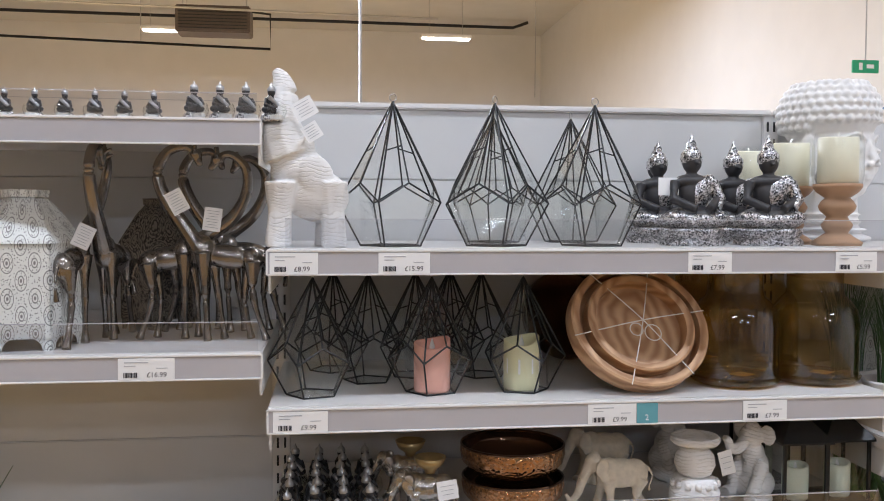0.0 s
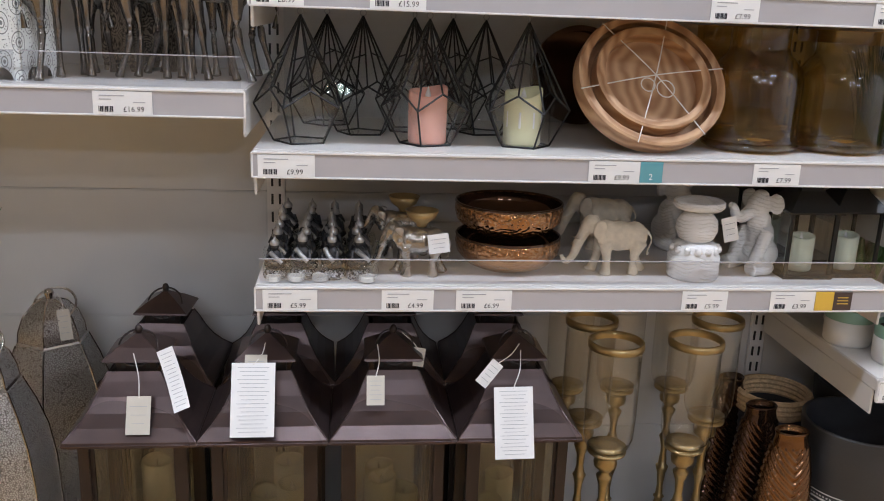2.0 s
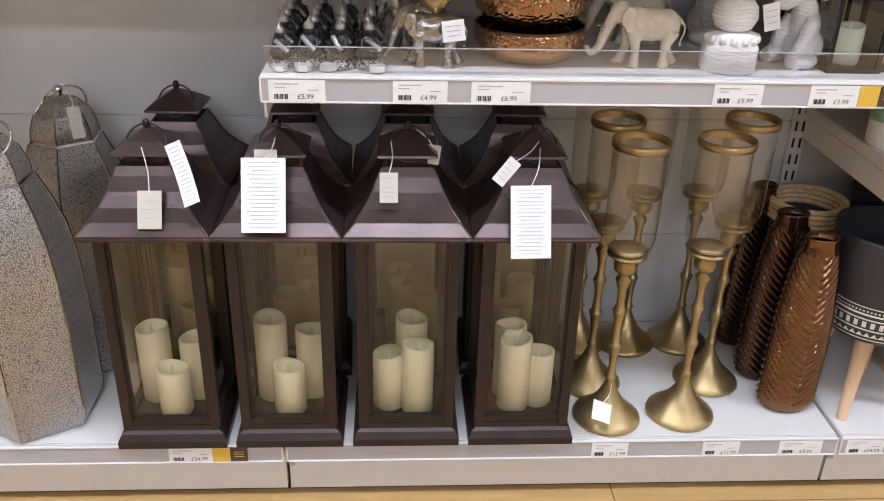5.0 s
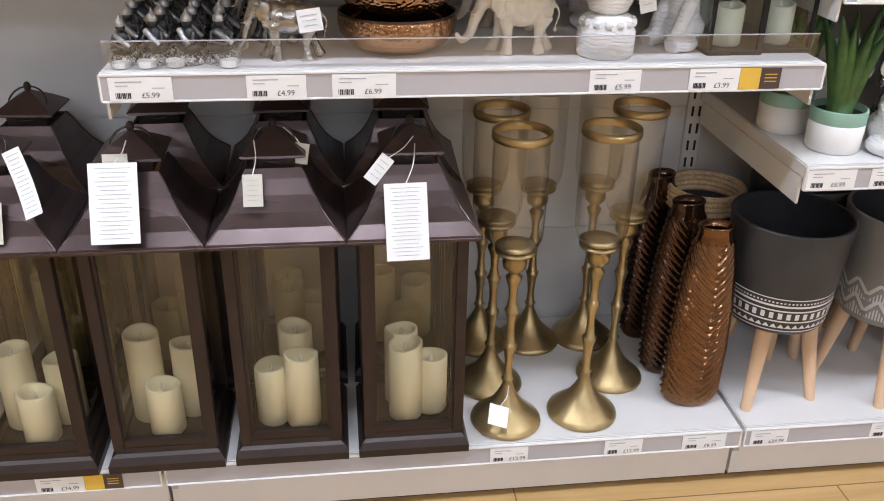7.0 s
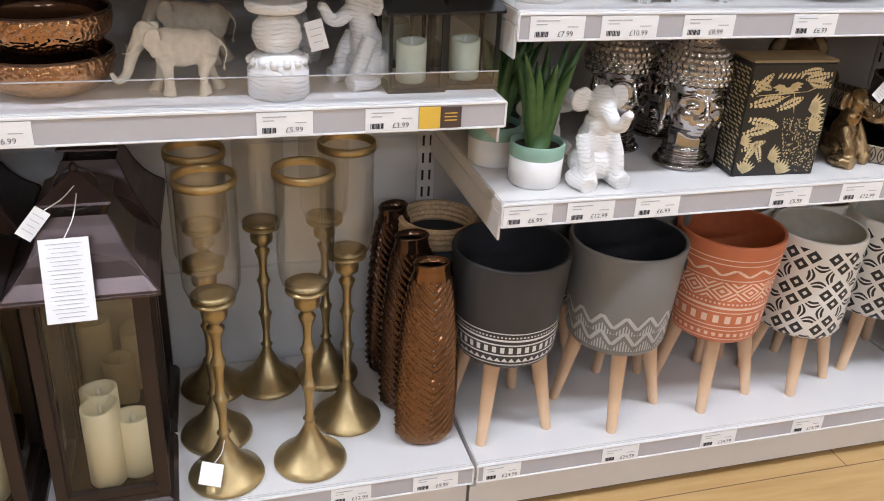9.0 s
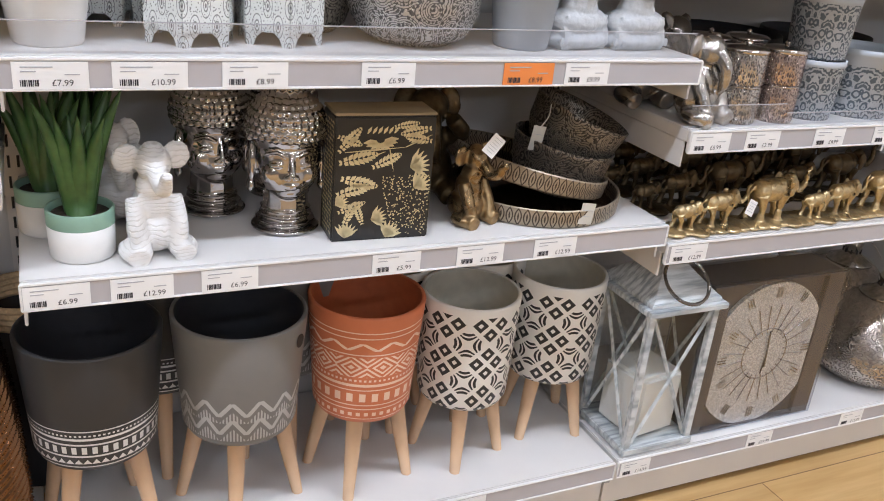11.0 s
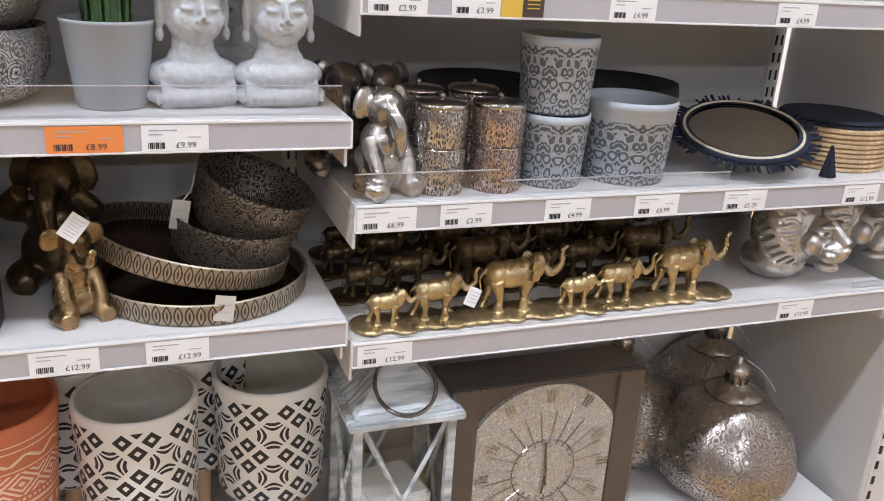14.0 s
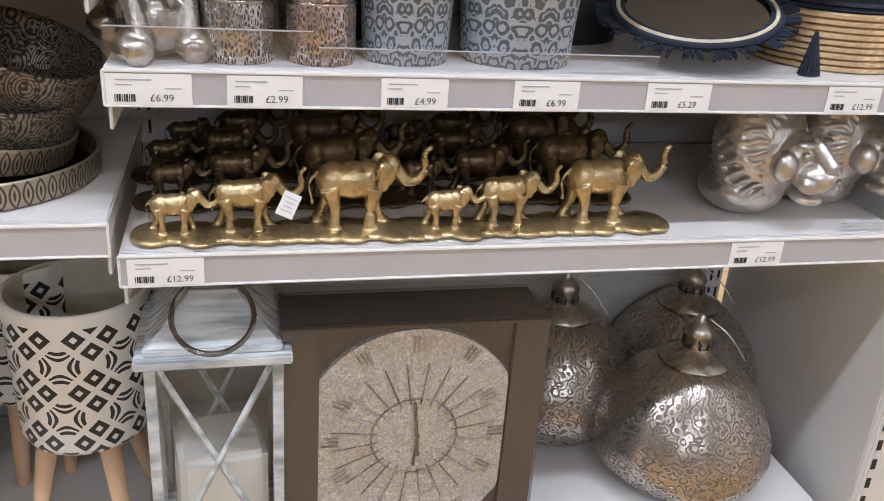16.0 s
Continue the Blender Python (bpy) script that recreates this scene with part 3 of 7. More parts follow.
def shelf(key, x0, z, y0):
    base = key.endswith("0")
    t = thing("base_shelf" if base else "gondola_shelf", "white enamelled steel shop shelf with a grey ticket rail", "shelf", "shop shelves", (x0 + 0.5, y0, z))
    w = 0.992
    part("deck", box(w, BACK - y0 - 0.012, 0.022, (0, (BACK - y0 - 0.012) / 2 + 0.006, -0.011), 0.002), WHITE, t)
    if not base:
        part("front_fold", box(w, 0.004, 0.036, (0, 0.006, -0.020), 0.001), WHITE, t)
        for k in (-1, 1):
            part("bracket", box(0.004, BACK - 0.03, 0.045, (k * (w / 2 - 0.003), BACK / 2, -0.045), 0.001), WHITE, t)
    rail = box(w, 0.003, 0.032, (0, 0.0015, -0.021), 0.0006)
    part("ticket_rail", rail, RAIL, t, "grey plastic ticket rail")
    lip = box(w, 0.006, 0.004, (0, 0.001, -0.003), 0.001)
    box(w, 0.006, 0.003, (0, 0.001, -0.0385), 0.001, lip)
    for k in (-1, 1):
        box(0.003, 0.006, 0.037, (k * w / 2, 0.001, -0.021), 0.001, lip)
    part("rail_lip", lip, RAILW, t)
    return t


SH = {}
for s in SHELVES:
    SH[s[0]] = shelf(*s)

# plinths, back panels, uprights
for k in range(-1, 3):
    wall("plinth", 0.994, 0.02, 0.088, (k + 0.5, 0.05, 0.056), WHITE)
    part("plinth_foot", box(0.994, 0.01, 0.014, (k + 0.5, 0.055, 0.008)), BLACK, kind="structure")
    part("plinth_clip", box(0.012, 0.004, 0.018, (k + 0.008, 0.038, 0.075), 0.001), INKGREY, kind="structure")
    top = 1.487 if k >= 0 else 1.40
    for j in range(6):
        z0 = 0.1 + j * 0.25
        z1 = min(z0 + 0.249, top)
        if z1 > z0 + 0.02:
            part("back_panel", box(0.9655, 0.012, z1 - z0 + 0.0002, (k + 0.5, BACK + 0.006, (z0 + z1) / 2), 0.002), PANEL, kind="structure")
    # unseen sheet added to keep light from leaking through the panel seams
    part("back_sheet", box(0.9995, 0.003, top - 0.01, (k + 0.5, BACK + 0.0165, (top + 0.01) / 2)), PANEL, kind="structure")
    part("top_cap", box(0.998, 0.03, 0.012, (k + 0.5, BACK + 0.006, top + 0.006), 0.003), WHITE, kind="structure")


def upright(x, y=BACK - 0.004, z1=1.49):
    t = thing("upright", "white slotted steel shelving upright", "shelving upright", "uprights", (x, y, 0))
    part("post", box(0.034, 0.03, z1, (0, 0.015, z1 / 2), 0.002), WHITE, t)
    bm = bmesh.new()
    for j in range(int(z1 / 0.035)):
        box(0.004, 0.002, 0.02, (-0.007, -0.0008, 0.03 + j * 0.035), 0, bm)
        box(0.004, 0.002, 0.02, (0.007, -0.0008, 0.03 + j * 0.035), 0, bm)
    tagged(part("slot_row", bm, BLACK, t, "row of dark slots"), kind="stuff")
    return t


for x in (-1, 0, 1, 2):
    upright(x)
upright(2.995)

# side panel that ends the run, and the cushion bay past it
t = thing("end_panel", "white steel side panel closing the end of the shelving run", "side panel", "", (3.03, 0, 0))
part("sheet", box(0.014, 0.43, 1.6, (0, 0.205, 0.8), 0.002), PANEL, t)
part("front_post", box(0.062, 0.03, 1.6, (0.035, 0.0, 0.8), 0.003), WHITE, t)
bm = bmesh.new()
for j in range(46):
    box(0.007, 0.002, 0.017, (0.011, -0.0158, 0.03 + j * 0.034), 0, bm)
tagged(part("slot_row", bm, BLACK, t, "row of dark slots"), kind="stuff")


def wave_bracket(x, y, z):
    bm = bmesh.new()
    pts = [(0, 0), (0.30, 0), (0.31, -0.02), (0.22, -0.035), (0.17, -0.05), (0.15, -0.08), (0.08, -0.10), (0.04, -0.14), (0.0, -0.16)]
    a = [bm.verts.new((p[0], 0, p[1])) for p in pts]
    b = [bm.verts.new((p[0], 0.006, p[1])) for p in pts]
    bm.faces.new(a)
    bm.faces.new(list(reversed(b)))
    for i in range(len(pts)):
        j = (i + 1) % len(pts)
        bm.faces.new((a[i], b[i], b[j], a[j]))
    bmesh.ops.recalc_face_normals(bm, faces=bm.faces)
    t = thing("shelf_bracket", "cream scalloped steel shelf bracket on the end bay", "bracket", "scalloped brackets", (x, y, z))
    part("plate", bm, WHITE, t)


for z in (0.25, 0.47, 0.69, 0.91):
    wave_bracket(3.10, 0.02, z)
    t = thing("gondola_shelf", "white steel shelf of the cushion bay", "shelf", "end bay shelves", (3.60, 0.03, z))
    part("deck", box(0.96, 0.40, 0.02, (0, 0.2, 0.010), 0.002), WHITE, t)
t = thing("base_shelf", "white steel base shelf of the cushion bay", "shelf", "", (3.60, 0.03, 0.118))
part("deck", box(0.98, 0.40, 0.02, (0, 0.2, 0.010), 0.002), WHITE, t)
wall("plinth", 0.98, 0.02, 0.10, (3.60, 0.04, 0.062), WHITE)
for k in range(3):
    part("back_panel", box(1.3, 0.012, 0.5, (3.72, 0.46, 0.35 + 0.501 * k), 0.002), PANEL, kind="structure")


def cushion(x, y, z, turn, m=None):
    t = thing("cushion", "pale cream scatter cushion lying on the shelf", "cushion", "cushions", (x, y, z), turn)
    bm = bmesh.new()
    bmesh.ops.create_grid(bm, x_segments=16, y_segments=16, size=0.19)
    geo = bmesh.ops.duplicate(bm, geom=bm.faces[:] + bm.edges[:] + bm.verts[:])
    dup = {v for v in geo["geom"] if isinstance(v, bmesh.types.BMVert)}
    for v in bm.verts:
        fx, fy = v.co.x / 0.19, v.co.y / 0.19
        h = 0.055 * (max(0, (1 - fx * fx) * (1 - fy * fy)) ** 0.45) * (1 + 0.12 * noise.noise(v.co * 14))
        v.co.x *= 1 - 0.06 * (1 - abs(fy)) * abs(fx)
        v.co.y *= 1 - 0.06 * (1 - abs(fx)) * abs(fy)
        v.co.z = 0.056 + (h if v in dup else -h)
    bmesh.ops.remove_doubles(bm, verts=bm.verts, dist=0.0005)
    bmesh.ops.recalc_face_normals(bm, faces=bm.faces)
    part("cover", bm, m or CLOTH, t, smooth=True)
    return t


GREYC = plain("grey_cushion_cloth", (0.20, 0.20, 0.23), 0.9, vary=0.1, scale=300)
cushion(3.36, 0.22, 0.27, 8)
cushion(3.34, 0.22, 0.49, -6, GREYC)
cushion(3.38, 0.22, 0.71, 4, GREYC)
cushion(3.74, 0.22, 0.27, 3)


# ---- tickets ----
def ticket(key, x, w, price, card=TICKET, yellow=0, teal=0, h=0.031, lean=0.0):
    z = TOP[key] - 0.0215
    y = (0.01 if key.endswith("0") else 0.0) - 0.0012
    t = thing("price_ticket", ("orange" if card is ORANGE_T else "white") + " paper price ticket reading £" + price + " in the shelf rail", "price ticket", "price tickets", (X0[key] + x, y, z), 0)
    part("card", box(w, 0.0008, h, (w / 2, 0, lean)), card, t)
    bm = text_bm("£" + price, 0.0105)
    bm.transform(Matrix.Translation((w * 0.50, -0.0008, -h / 2 + 0.0035)) @ Euler((math.pi / 2, 0, 0)).to_matrix().to_4x4())
    part("price", bm, INK, t, "printed price £" + price)
    bm = bmesh.new()
    for k in range(9):
        box(0.0009 + 0.0006 * (k % 3), 0.0003, 0.0075, (w * 0.10 + k * w * 0.028, -0.0007, -h / 2 + 0.0068), 0, bm)
    tagged(part("barcode", bm, INK, t), kind="stuff")
    bm = bmesh.new()
    box(w * 0.42, 0.0003, 0.0014, (w * 0.32, -0.0007, h / 2 - 0.006), 0, bm)
    box(w * 0.2, 0.0003, 0.0012, (w * 0.21, -0.0007, h / 2 - 0.011), 0, bm)
    box(w * 0.2, 0.0003, 0.0012, (w * 0.78, -0.0007, h / 2 - 0.0145), 0, bm)
    tagged(part("small_print", bm, INKGREY, t), kind="stuff")
    if yellow:
        y2 = thing("promotion_ticket", "yellow and brown promotion ticket beside a price", "price ticket", "promotion tickets", (X0[key] + x + w, y, z))
        part("yellow_card", box(0.03, 0.0008, h, (0.016, 0, 0)), YELLOW_T, y2)
        part("brown_card", box(0.03, 0.0008, h * 0.95, (0.046, -0.0004, 0), 0), BROWN_T, y2)
        b2 = bmesh.new()
        for k in range(3):
            box(0.018, 0.0003, 0.0014, (0.046, -0.0011, 0.006 - k * 0.005), 0, b2)
        tagged(part("small_print", b2, YELLOW_T, y2), kind="stuff")
    if teal:
        y2 = thing("promotion_ticket", "teal promotion ticket with a white figure 2", "price ticket", "promotion tickets", (X0[key] + x + w, y, z))
        part("card", box(0.034, 0.0008, h, (0.018, 0, 0)), TEAL_T, y2)
        b2 = text_bm("2", 0.013)
        b2.transform(Matrix.Translation((0.014, -0.0008, -0.011)) @ Euler((math.pi / 2, 0, 0)).to_matrix().to_4x4())
        part("figure", b2, TICKET, y2)


for key, x, w, price, *more in [
    ("A2", 0.793, 0.079, "16.99"), ("B1", 0.008, 0.070, "8.99"), ("B1", 0.167, 0.077, "15.99"), ("B1", 0.648, 0.071, "7.99"), ("B1", 0.893, 0.070, "5.99"),
    ("B2", 0.012, 0.080, "9.99"), ("B2", 0.490, 0.077, "9.99", "teal"), ("B2", 0.742, 0.073, "7.99"),
    ("B3", 0.015, 0.080, "5.99"), ("B3", 0.190, 0.078, "4.99"), ("B3", 0.302, 0.085, "6.99"), ("B3", 0.654, 0.073, "5.99"), ("B3", 0.797, 0.073, "3.99", "yellow"),
    ("C3", 0.006, 0.078, "6.99"), ("C3", 0.108, 0.078, "12.99"), ("C3", 0.222, 0.076, "6.99"), ("C3", 0.464, 0.076, "5.99"), ("C3", 0.600, 0.080, "12.99"), ("C3", 0.735, 0.078, "12.99"),
    ("C2", 0.02, 0.080, "7.99"), ("C2", 0.125, 0.086, "10.99"), ("C2", 0.252, 0.082, "8.99"), ("C2", 0.432, 0.076, "6.99"), ("C2", 0.643, 0.082, "8.99", "orange"), ("C2", 0.745, 0.076, "9.99"),
    ("D1", 0.012, 0.076, "2.99"), ("D1", 0.120, 0.066, "3.99", "yellow"), ("D1", 0.345, 0.072, "4.99"), ("D1", 0.62, 0.072, "4.99"),
    ("D2", 0.006, 0.082, "6.99"), ("D2", 0.122, 0.076, "2.99"), ("D2", 0.280, 0.073, "4.99"), ("D2", 0.427, 0.076, "6.99"), ("D2", 0.585, 0.080, "5.29"), ("D2", 0.82, 0.074, "12.99"),
    ("D3", 0.012, 0.080, "12.99"), ("D3", 0.735, 0.074, "12.99"),
    ("B0", 0.545, 0.066, "12.99"), ("B0", 0.747, 0.068, "12.99"), ("B0", 0.888, 0.080, "9.99"), ("A0", 0.80, 0.075, "34.99", "yellow"),
    ("C0", 0.014, 0.070, "24.99"), ("C0", 0.242, 0.073, "24.99"), ("C0", 0.445, 0.075, "24.99"), ("C0", 0.645, 0.070, "14.99"),
    ("D0", 0.010, 0.070, "14.99"), ("D0", 0.330, 0.070, "19.99"), ("D0", 0.60, 0.070, "12.99")]:
    ticket(key, x, w, price, ORANGE_T if "orange" in more else TICKET, "yellow" in more, "teal" in more)


def guard(key, x0, x1, h=0.042):
    t = thing("shelf_guard", "clear acrylic guard strip along the shelf edge", "shelf guard", "acrylic guards", (X0[key], 0.012, TOP[key]))
    part("strip", sheet(x1 - x0, h, ((x0 + x1) / 2, 0, h / 2 + 0.001)), ACRYL, t)
    part("top_edge", box(x1 - x0, 0.0024, 0.0012, ((x0 + x1) / 2, 0, h + 0.0016)), RAIL, t)


for a in (("A1", 0.2, 0.68, 0.035), ("A1", 0.685, 0.99, 0.035), ("A2", 0.0, 0.69, 0.042), ("A2", 0.70, 0.99, 0.042), ("B1", 0.03, 0.99, 0.042), ("B3", 0.01, 0.985, 0.036),
          ("C2", 0.0, 0.985, 0.036), ("D2", 0.005, 0.21, 0.036), ("D2", 0.215, 0.6, 0.02), ("D3", 0.9, 0.98, 0.01), ("D1", 0.05, 0.98, 0.03)):
    guard(*a)


# ---- things ----
def tag(parent, at, w, h, turn=0.0, lean=0.0, lines=6, card=TICKET, cord_to=None, curl=0.0, roll=0.0):
    """A swing tag: card, print and cord, as parts of its thing. at: the middle of the card's top."""
    m = pose(*at, lean, roll, turn)
    bm = bmesh.new()
    n = 6
    va = []
    for i in range(n + 1):
        s = i / n
        yb = -curl * s * s
        va.append([bm.verts.new((dx, yb + dy, -h * s)) for dx, dy in ((-w / 2, 0), (w / 2, 0), (w / 2, 0.0008), (-w / 2, 0.0008))])
    for a, b in zip(va, va[1:]):
        for k in range(4):
            bm.faces.new((a[k], a[(k + 1) % 4], b[(k + 1) % 4], b[k]))
    bm.faces.new(va[0])
    bm.faces.new(va[-1])
    bmesh.ops.recalc_face_normals(bm, faces=bm.faces)
    bm.transform(m)
    part("swing_tag", bm, card, parent, "printed paper swing tag")
    bm = bmesh.new()
    for i in range(lines):
        s = (i + 1.2) / (lines + 1.5)
        box(w * (0.72 - 0.2 * ((i * 7) % 3) / 2), 0.0003, min(0.0007, h / lines / 4), (0, -curl * s * s - 0.0005, -h * s), 0, bm)
    bm.transform(m)
    tagged(part("tag_print", bm, INKGREY, parent), kind="stuff")
    if cord_to:
        e = m @ Vector((0, 0, -0.003))
        c = Vector(cord_to)
        mid = (e + c) / 2 + Vector((0.004, -0.003, 0.0))
        part("tag_cord", tube(bez(e, mid, c, n=5), 0.0009, 5), CORD, parent)


def pyramid(profile, segs=4, thick=0.002):
    return lathe(profile + [(r - thick * 1.4 if r > 0.006 else r, z - thick) for r, z in reversed(profile)], segs, turn=math.pi / 4)


R2 = math.sqrt(2)


def candle(parent_at, r, h, material=CREAM, label="cream flameless pillar candle with a wavy melted rim", group="pillar candles", dip=0.010, turn=0.0, name="pillar_candle"):
    t = thing(name, label, "candle", group, parent_at, turn)
    segs = 36
    prof = [(0, 0), (r - 0.002, 0), (r, 0.003), (r, h), (r - 0.003, h + 0.002), (r - 0.006, h - 0.002), (r * 0.55, h - 0.014), (0, h - 0.016)]
    bm = lathe(prof, segs)
    for v in bm.verts:
        if v.co.z > h - 0.006:
            a = math.atan2(v.co.y, v.co.x)
            v.co.z += dip * (0.6 * math.sin(a + 0.6) + 0.3 * math.sin(2 * a + 1.4))
    part("wax", bm, material, t, smooth=True)
    bm = lathe([(0.0, 0), (0.004, 0.004), (0.0045, 0.010), (0.002, 0.018), (0, 0.024)], 10, c=(0, 0, h - 0.016), squash=0.5)
    part("flame_tip", bm, POTW, t, "moulded plastic flame", smooth=True)
    return t


def lantern(x, y, z=0.138):
    """Tall bronze lantern: tray, posts, glazed sides, swept roof, chimney and ring."""
    t = thing("floor_lantern", "tall dark bronze lantern with swept roof on the base shelf", "lantern", "tall bronze lanterns", (x, y, z))
    part("base_tray", lathe([(0, 0), (0.092 * R2, 0), (0.092 * R2, 0.014), (0.086 * R2, 0.026), (0.080 * R2, 0.030), (0.078 * R2, 0.040), (0, 0.040)], 4, turn=math.pi / 4), BRONZE_D, t)
    hb = 0.404
    for sx in (-1, 1):
        for sy in (-1, 1):
            part("post", box(0.017, 0.017, hb - 0.035, (sx * 0.0735, sy * 0.0735, (hb + 0.035) / 2), 0.001), BRONZE_D, t)
            part("inner_bead", box(0.005, 0.005, hb - 0.05, (sx * 0.0625, sy * 0.0725, (hb + 0.04) / 2)), BRONZE_D, t)
    for s in (-1, 1):
        for z0 in (0.048, hb - 0.008):
            part("rail", box(0.13, 0.012, 0.014, (0, s * 0.0735, z0), 0.001), BRONZE_D, t)
            part("rail", box(0.012, 0.13, 0.014, (s * 0.0735, 0, z0), 0.001), BRONZE_D, t)
        part("pane", sheet(0.128, hb - 0.07, (0, s * 0.0725, hb / 2 + 0.02)), SMOKE, t)
        part("pane", sheet(0.128, hb - 0.07, (s * 0.0725, 0, hb / 2 + 0.02), True), SMOKE, t)
    prof = [(0.099, 0.400), (0.0985, 0.408), (0.082, 0.424), (0.068, 0.442), (0.056, 0.464), (0.047, 0.486), (0.040, 0.500)]
    part("roof", pyramid([(r * R2, q) for r, q in prof]), BRONZE, t, "swept bronze roof")
    rim = tube([(sx * 0.099, sy * 0.099, 0.4035) for sx, sy in ((-1, -1), (1, -1), (1, 1), (-1, 1))], 0.0018, 6, closed=True)
    for sx, sy in ((-1, -1), (1, -1), (1, 1), (-1, 1)):
        tube([(sx * r, sy * r, q + 0.0005) for r, q in prof], 0.0012, 5, rim)
    part("roof_seam", rim, BRONZE, t, "worn pale seam")
    neck = box(0.062, 0.062, 0.024, (0, 0, 0.508), 0.001)
    part("chimney", neck, BRONZE_D, t)
    slots = bmesh.new()
    for k in (-1.5, -0.5, 0.5, 1.5):
        box(0.006, 0.064, 0.011, (k * 0.0125, 0, 0.508), 0, slots)
        box(0.064, 0.006, 0.011, (0, k * 0.0125, 0.508), 0, slots)
    part("vent_slot", slots, BLACK, t)
    part("cap", pyramid([(0.047 * R2, 0.518), (0.046 * R2, 0.5205), (0.028 * R2, 0.534), (0.006, 0.548), (0.004, 0.550)]), BRONZE, t, "small pyramid cap")
    part("finial", lathe([(0, 0.546), (0.005, 0.549), (0.0065, 0.555), (0.004, 0.561), (0, 0.563)], 12), BRONZE_D, t, smooth=True)
    part("carry_ring", ring(0.030, 0.0016, (0.002, -0.018, 0.531), upright=True, tilt=-38), BRONZE_D, t)
    return t


proto = lantern(-0.188, 0.092)
LX = (0.012, 0.213, 0.414)
copies = [proto] + [copy_thing(proto, pose(x, 0.092, 0.138)) for x in LX]
for k, x in enumerate((-0.190, 0.014, 0.216, 0.416)):
    copy_thing(proto, pose(x, 0.305, 0.138, 0, 0, (-3, 2, 0, -2)[k]))
CANDLES = [[(-0.040, 0.010, 0.105), (0.030, 0.018, 0.086), (0.0, -0.036, 0.066)], [(-0.036, 0.010, 0.118), (0.034, 0.018, 0.098), (-0.002, -0.034, 0.066)],
           [(-0.030, -0.020, 0.078), (0.010, 0.022, 0.112), (0.020, -0.034, 0.098)], [(-0.014, 0.014, 0.105), (-0.010, -0.030, 0.104), (0.034, -0.014, 0.078)]]
for lx, row in zip((-0.188, 0.012, 0.213, 0.414), CANDLES):
    for cx, cy, ch in row:
        candle((lx + cx, 0.092 + cy, 0.138 + 0.0405), 0.0283, ch * 1.36, turn=random.uniform(0, 360), dip=0.005)
for k, lx in enumerate((-0.190, 0.014, 0.216, 0.416)):
    for cx, cy, ch in CANDLES[(k + 1) % 4]:
        candle((lx + cx, 0.305 + cy, 0.138 + 0.0405), 0.0283, ch * 1.36, turn=random.uniform(0, 360), dip=0.005)
tag(copies[0], (0.012, -0.070, 0.472), 0.036, 0.058, lean=-24, lines=3, card=TAGC, cord_to=(0, -0.040, 0.530))
tag(copies[0], (0.048, -0.048, 0.540), 0.026, 0.098, lean=-22, roll=-24, lines=14, curl=0.02)
tag(copies[1], (-0.015, -0.068, 0.525), 0.066, 0.112, lean=-24, lines=17, cord_to=(0, -0.035, 0.545))
tag(copies[1], (-0.012, -0.060, 0.535), 0.034, 0.03, lean=-20, lines=2, card=TAGC)
tag(copies[2], (-0.029, -0.062, 0.500), 0.028, 0.046, lean=-24, lines=5, card=TAGC, cord_to=(-0.026, -0.03, 0.540))
tag(copies[2], (0.040, -0.02, 0.530), 0.026, 0.03, lean=-20, roll=10, lines=4, card=TAGC, cord_to=(0.015, 0.0, 0.548))
tag(copies[3], (-0.014, -0.082, 0.488), 0.062, 0.112, lean=-20, roll=-1, lines=18, cord_to=(0.004, -0.034, 0.530))
tag(copies[3], (-0.036, -0.06, 0.520), 0.022, 0.045, lean=-10, roll=40, lines=4, cord_to=(0.002, -0.03, 0.540))


def moroccan(x, y):
    t = thing("silver_lantern", "tall hammered silver Moroccan lantern with a domed top and ring", "lantern", "hammered silver lanterns", (x, y, 0.138))
    oct_ = 6
    body = [(0.088, 0.0), (0.096, 0.01), (0.100, 0.03), (0.100, 0.20), (0.096, 0.30), (0.088, 0.36), (0.074, 0.41), (0.058, 0.452), (0.0, 0.452)]
    body = [(r * 1.1, z) for r, z in body]
    part("body", lathe([(0, 0)] + body, oct_, turn=math.pi / 6), HAMSIL, t)
    dome = [(0.060, 0.455), (0.058, 0.475), (0.048, 0.502), (0.030, 0.522), (0.012, 0.530), (0.0, 0.531)]
    part("dome", lathe(dome, oct_, turn=math.pi / 6), HAMSIL, t)
    part("dome_band", lathe([(0.061, 0.450), (0.063, 0.453), (0.061, 0.457)], oct_, turn=math.pi / 6), CHROME, t)
    seams = bmesh.new()
    for k in range(oct_):
        a = math.pi / 6 + TAU * k / oct_
        tube([(r * math.cos(a), r * math.sin(a), z) for r, z in body[1:-1]], 0.0018, 6, seams)
        tube([(r * math.cos(a), r * math.sin(a), z) for r, z in dome[:-1]], 0.0015, 6, seams)
    part("seam", seams, CHROME, t, "bright corner seam")
    part("finial", lathe([(0.008, 0.528), (0.006, 0.533), (0.009, 0.540), (0.007, 0.547), (0, 0.550)], 14), CHROME, t, smooth=True)
    part("carry_ring", ring(0.036, 0.0022, (0.012, -0.012, 0.522), upright=True, tilt=-50), SILVER, t)
    return t


mo = moroccan(-0.448, 0.115)
m2 = copy_thing(mo, pose(-0.398, 0.315, 0.138, 0, 0, 4))
tag(m2, (0.030, -0.035, 0.52), 0.022, 0.055, roll=-8, lean=-14, lines=4, cord_to=(0.02, -0.02, 0.545), card=TAGC)


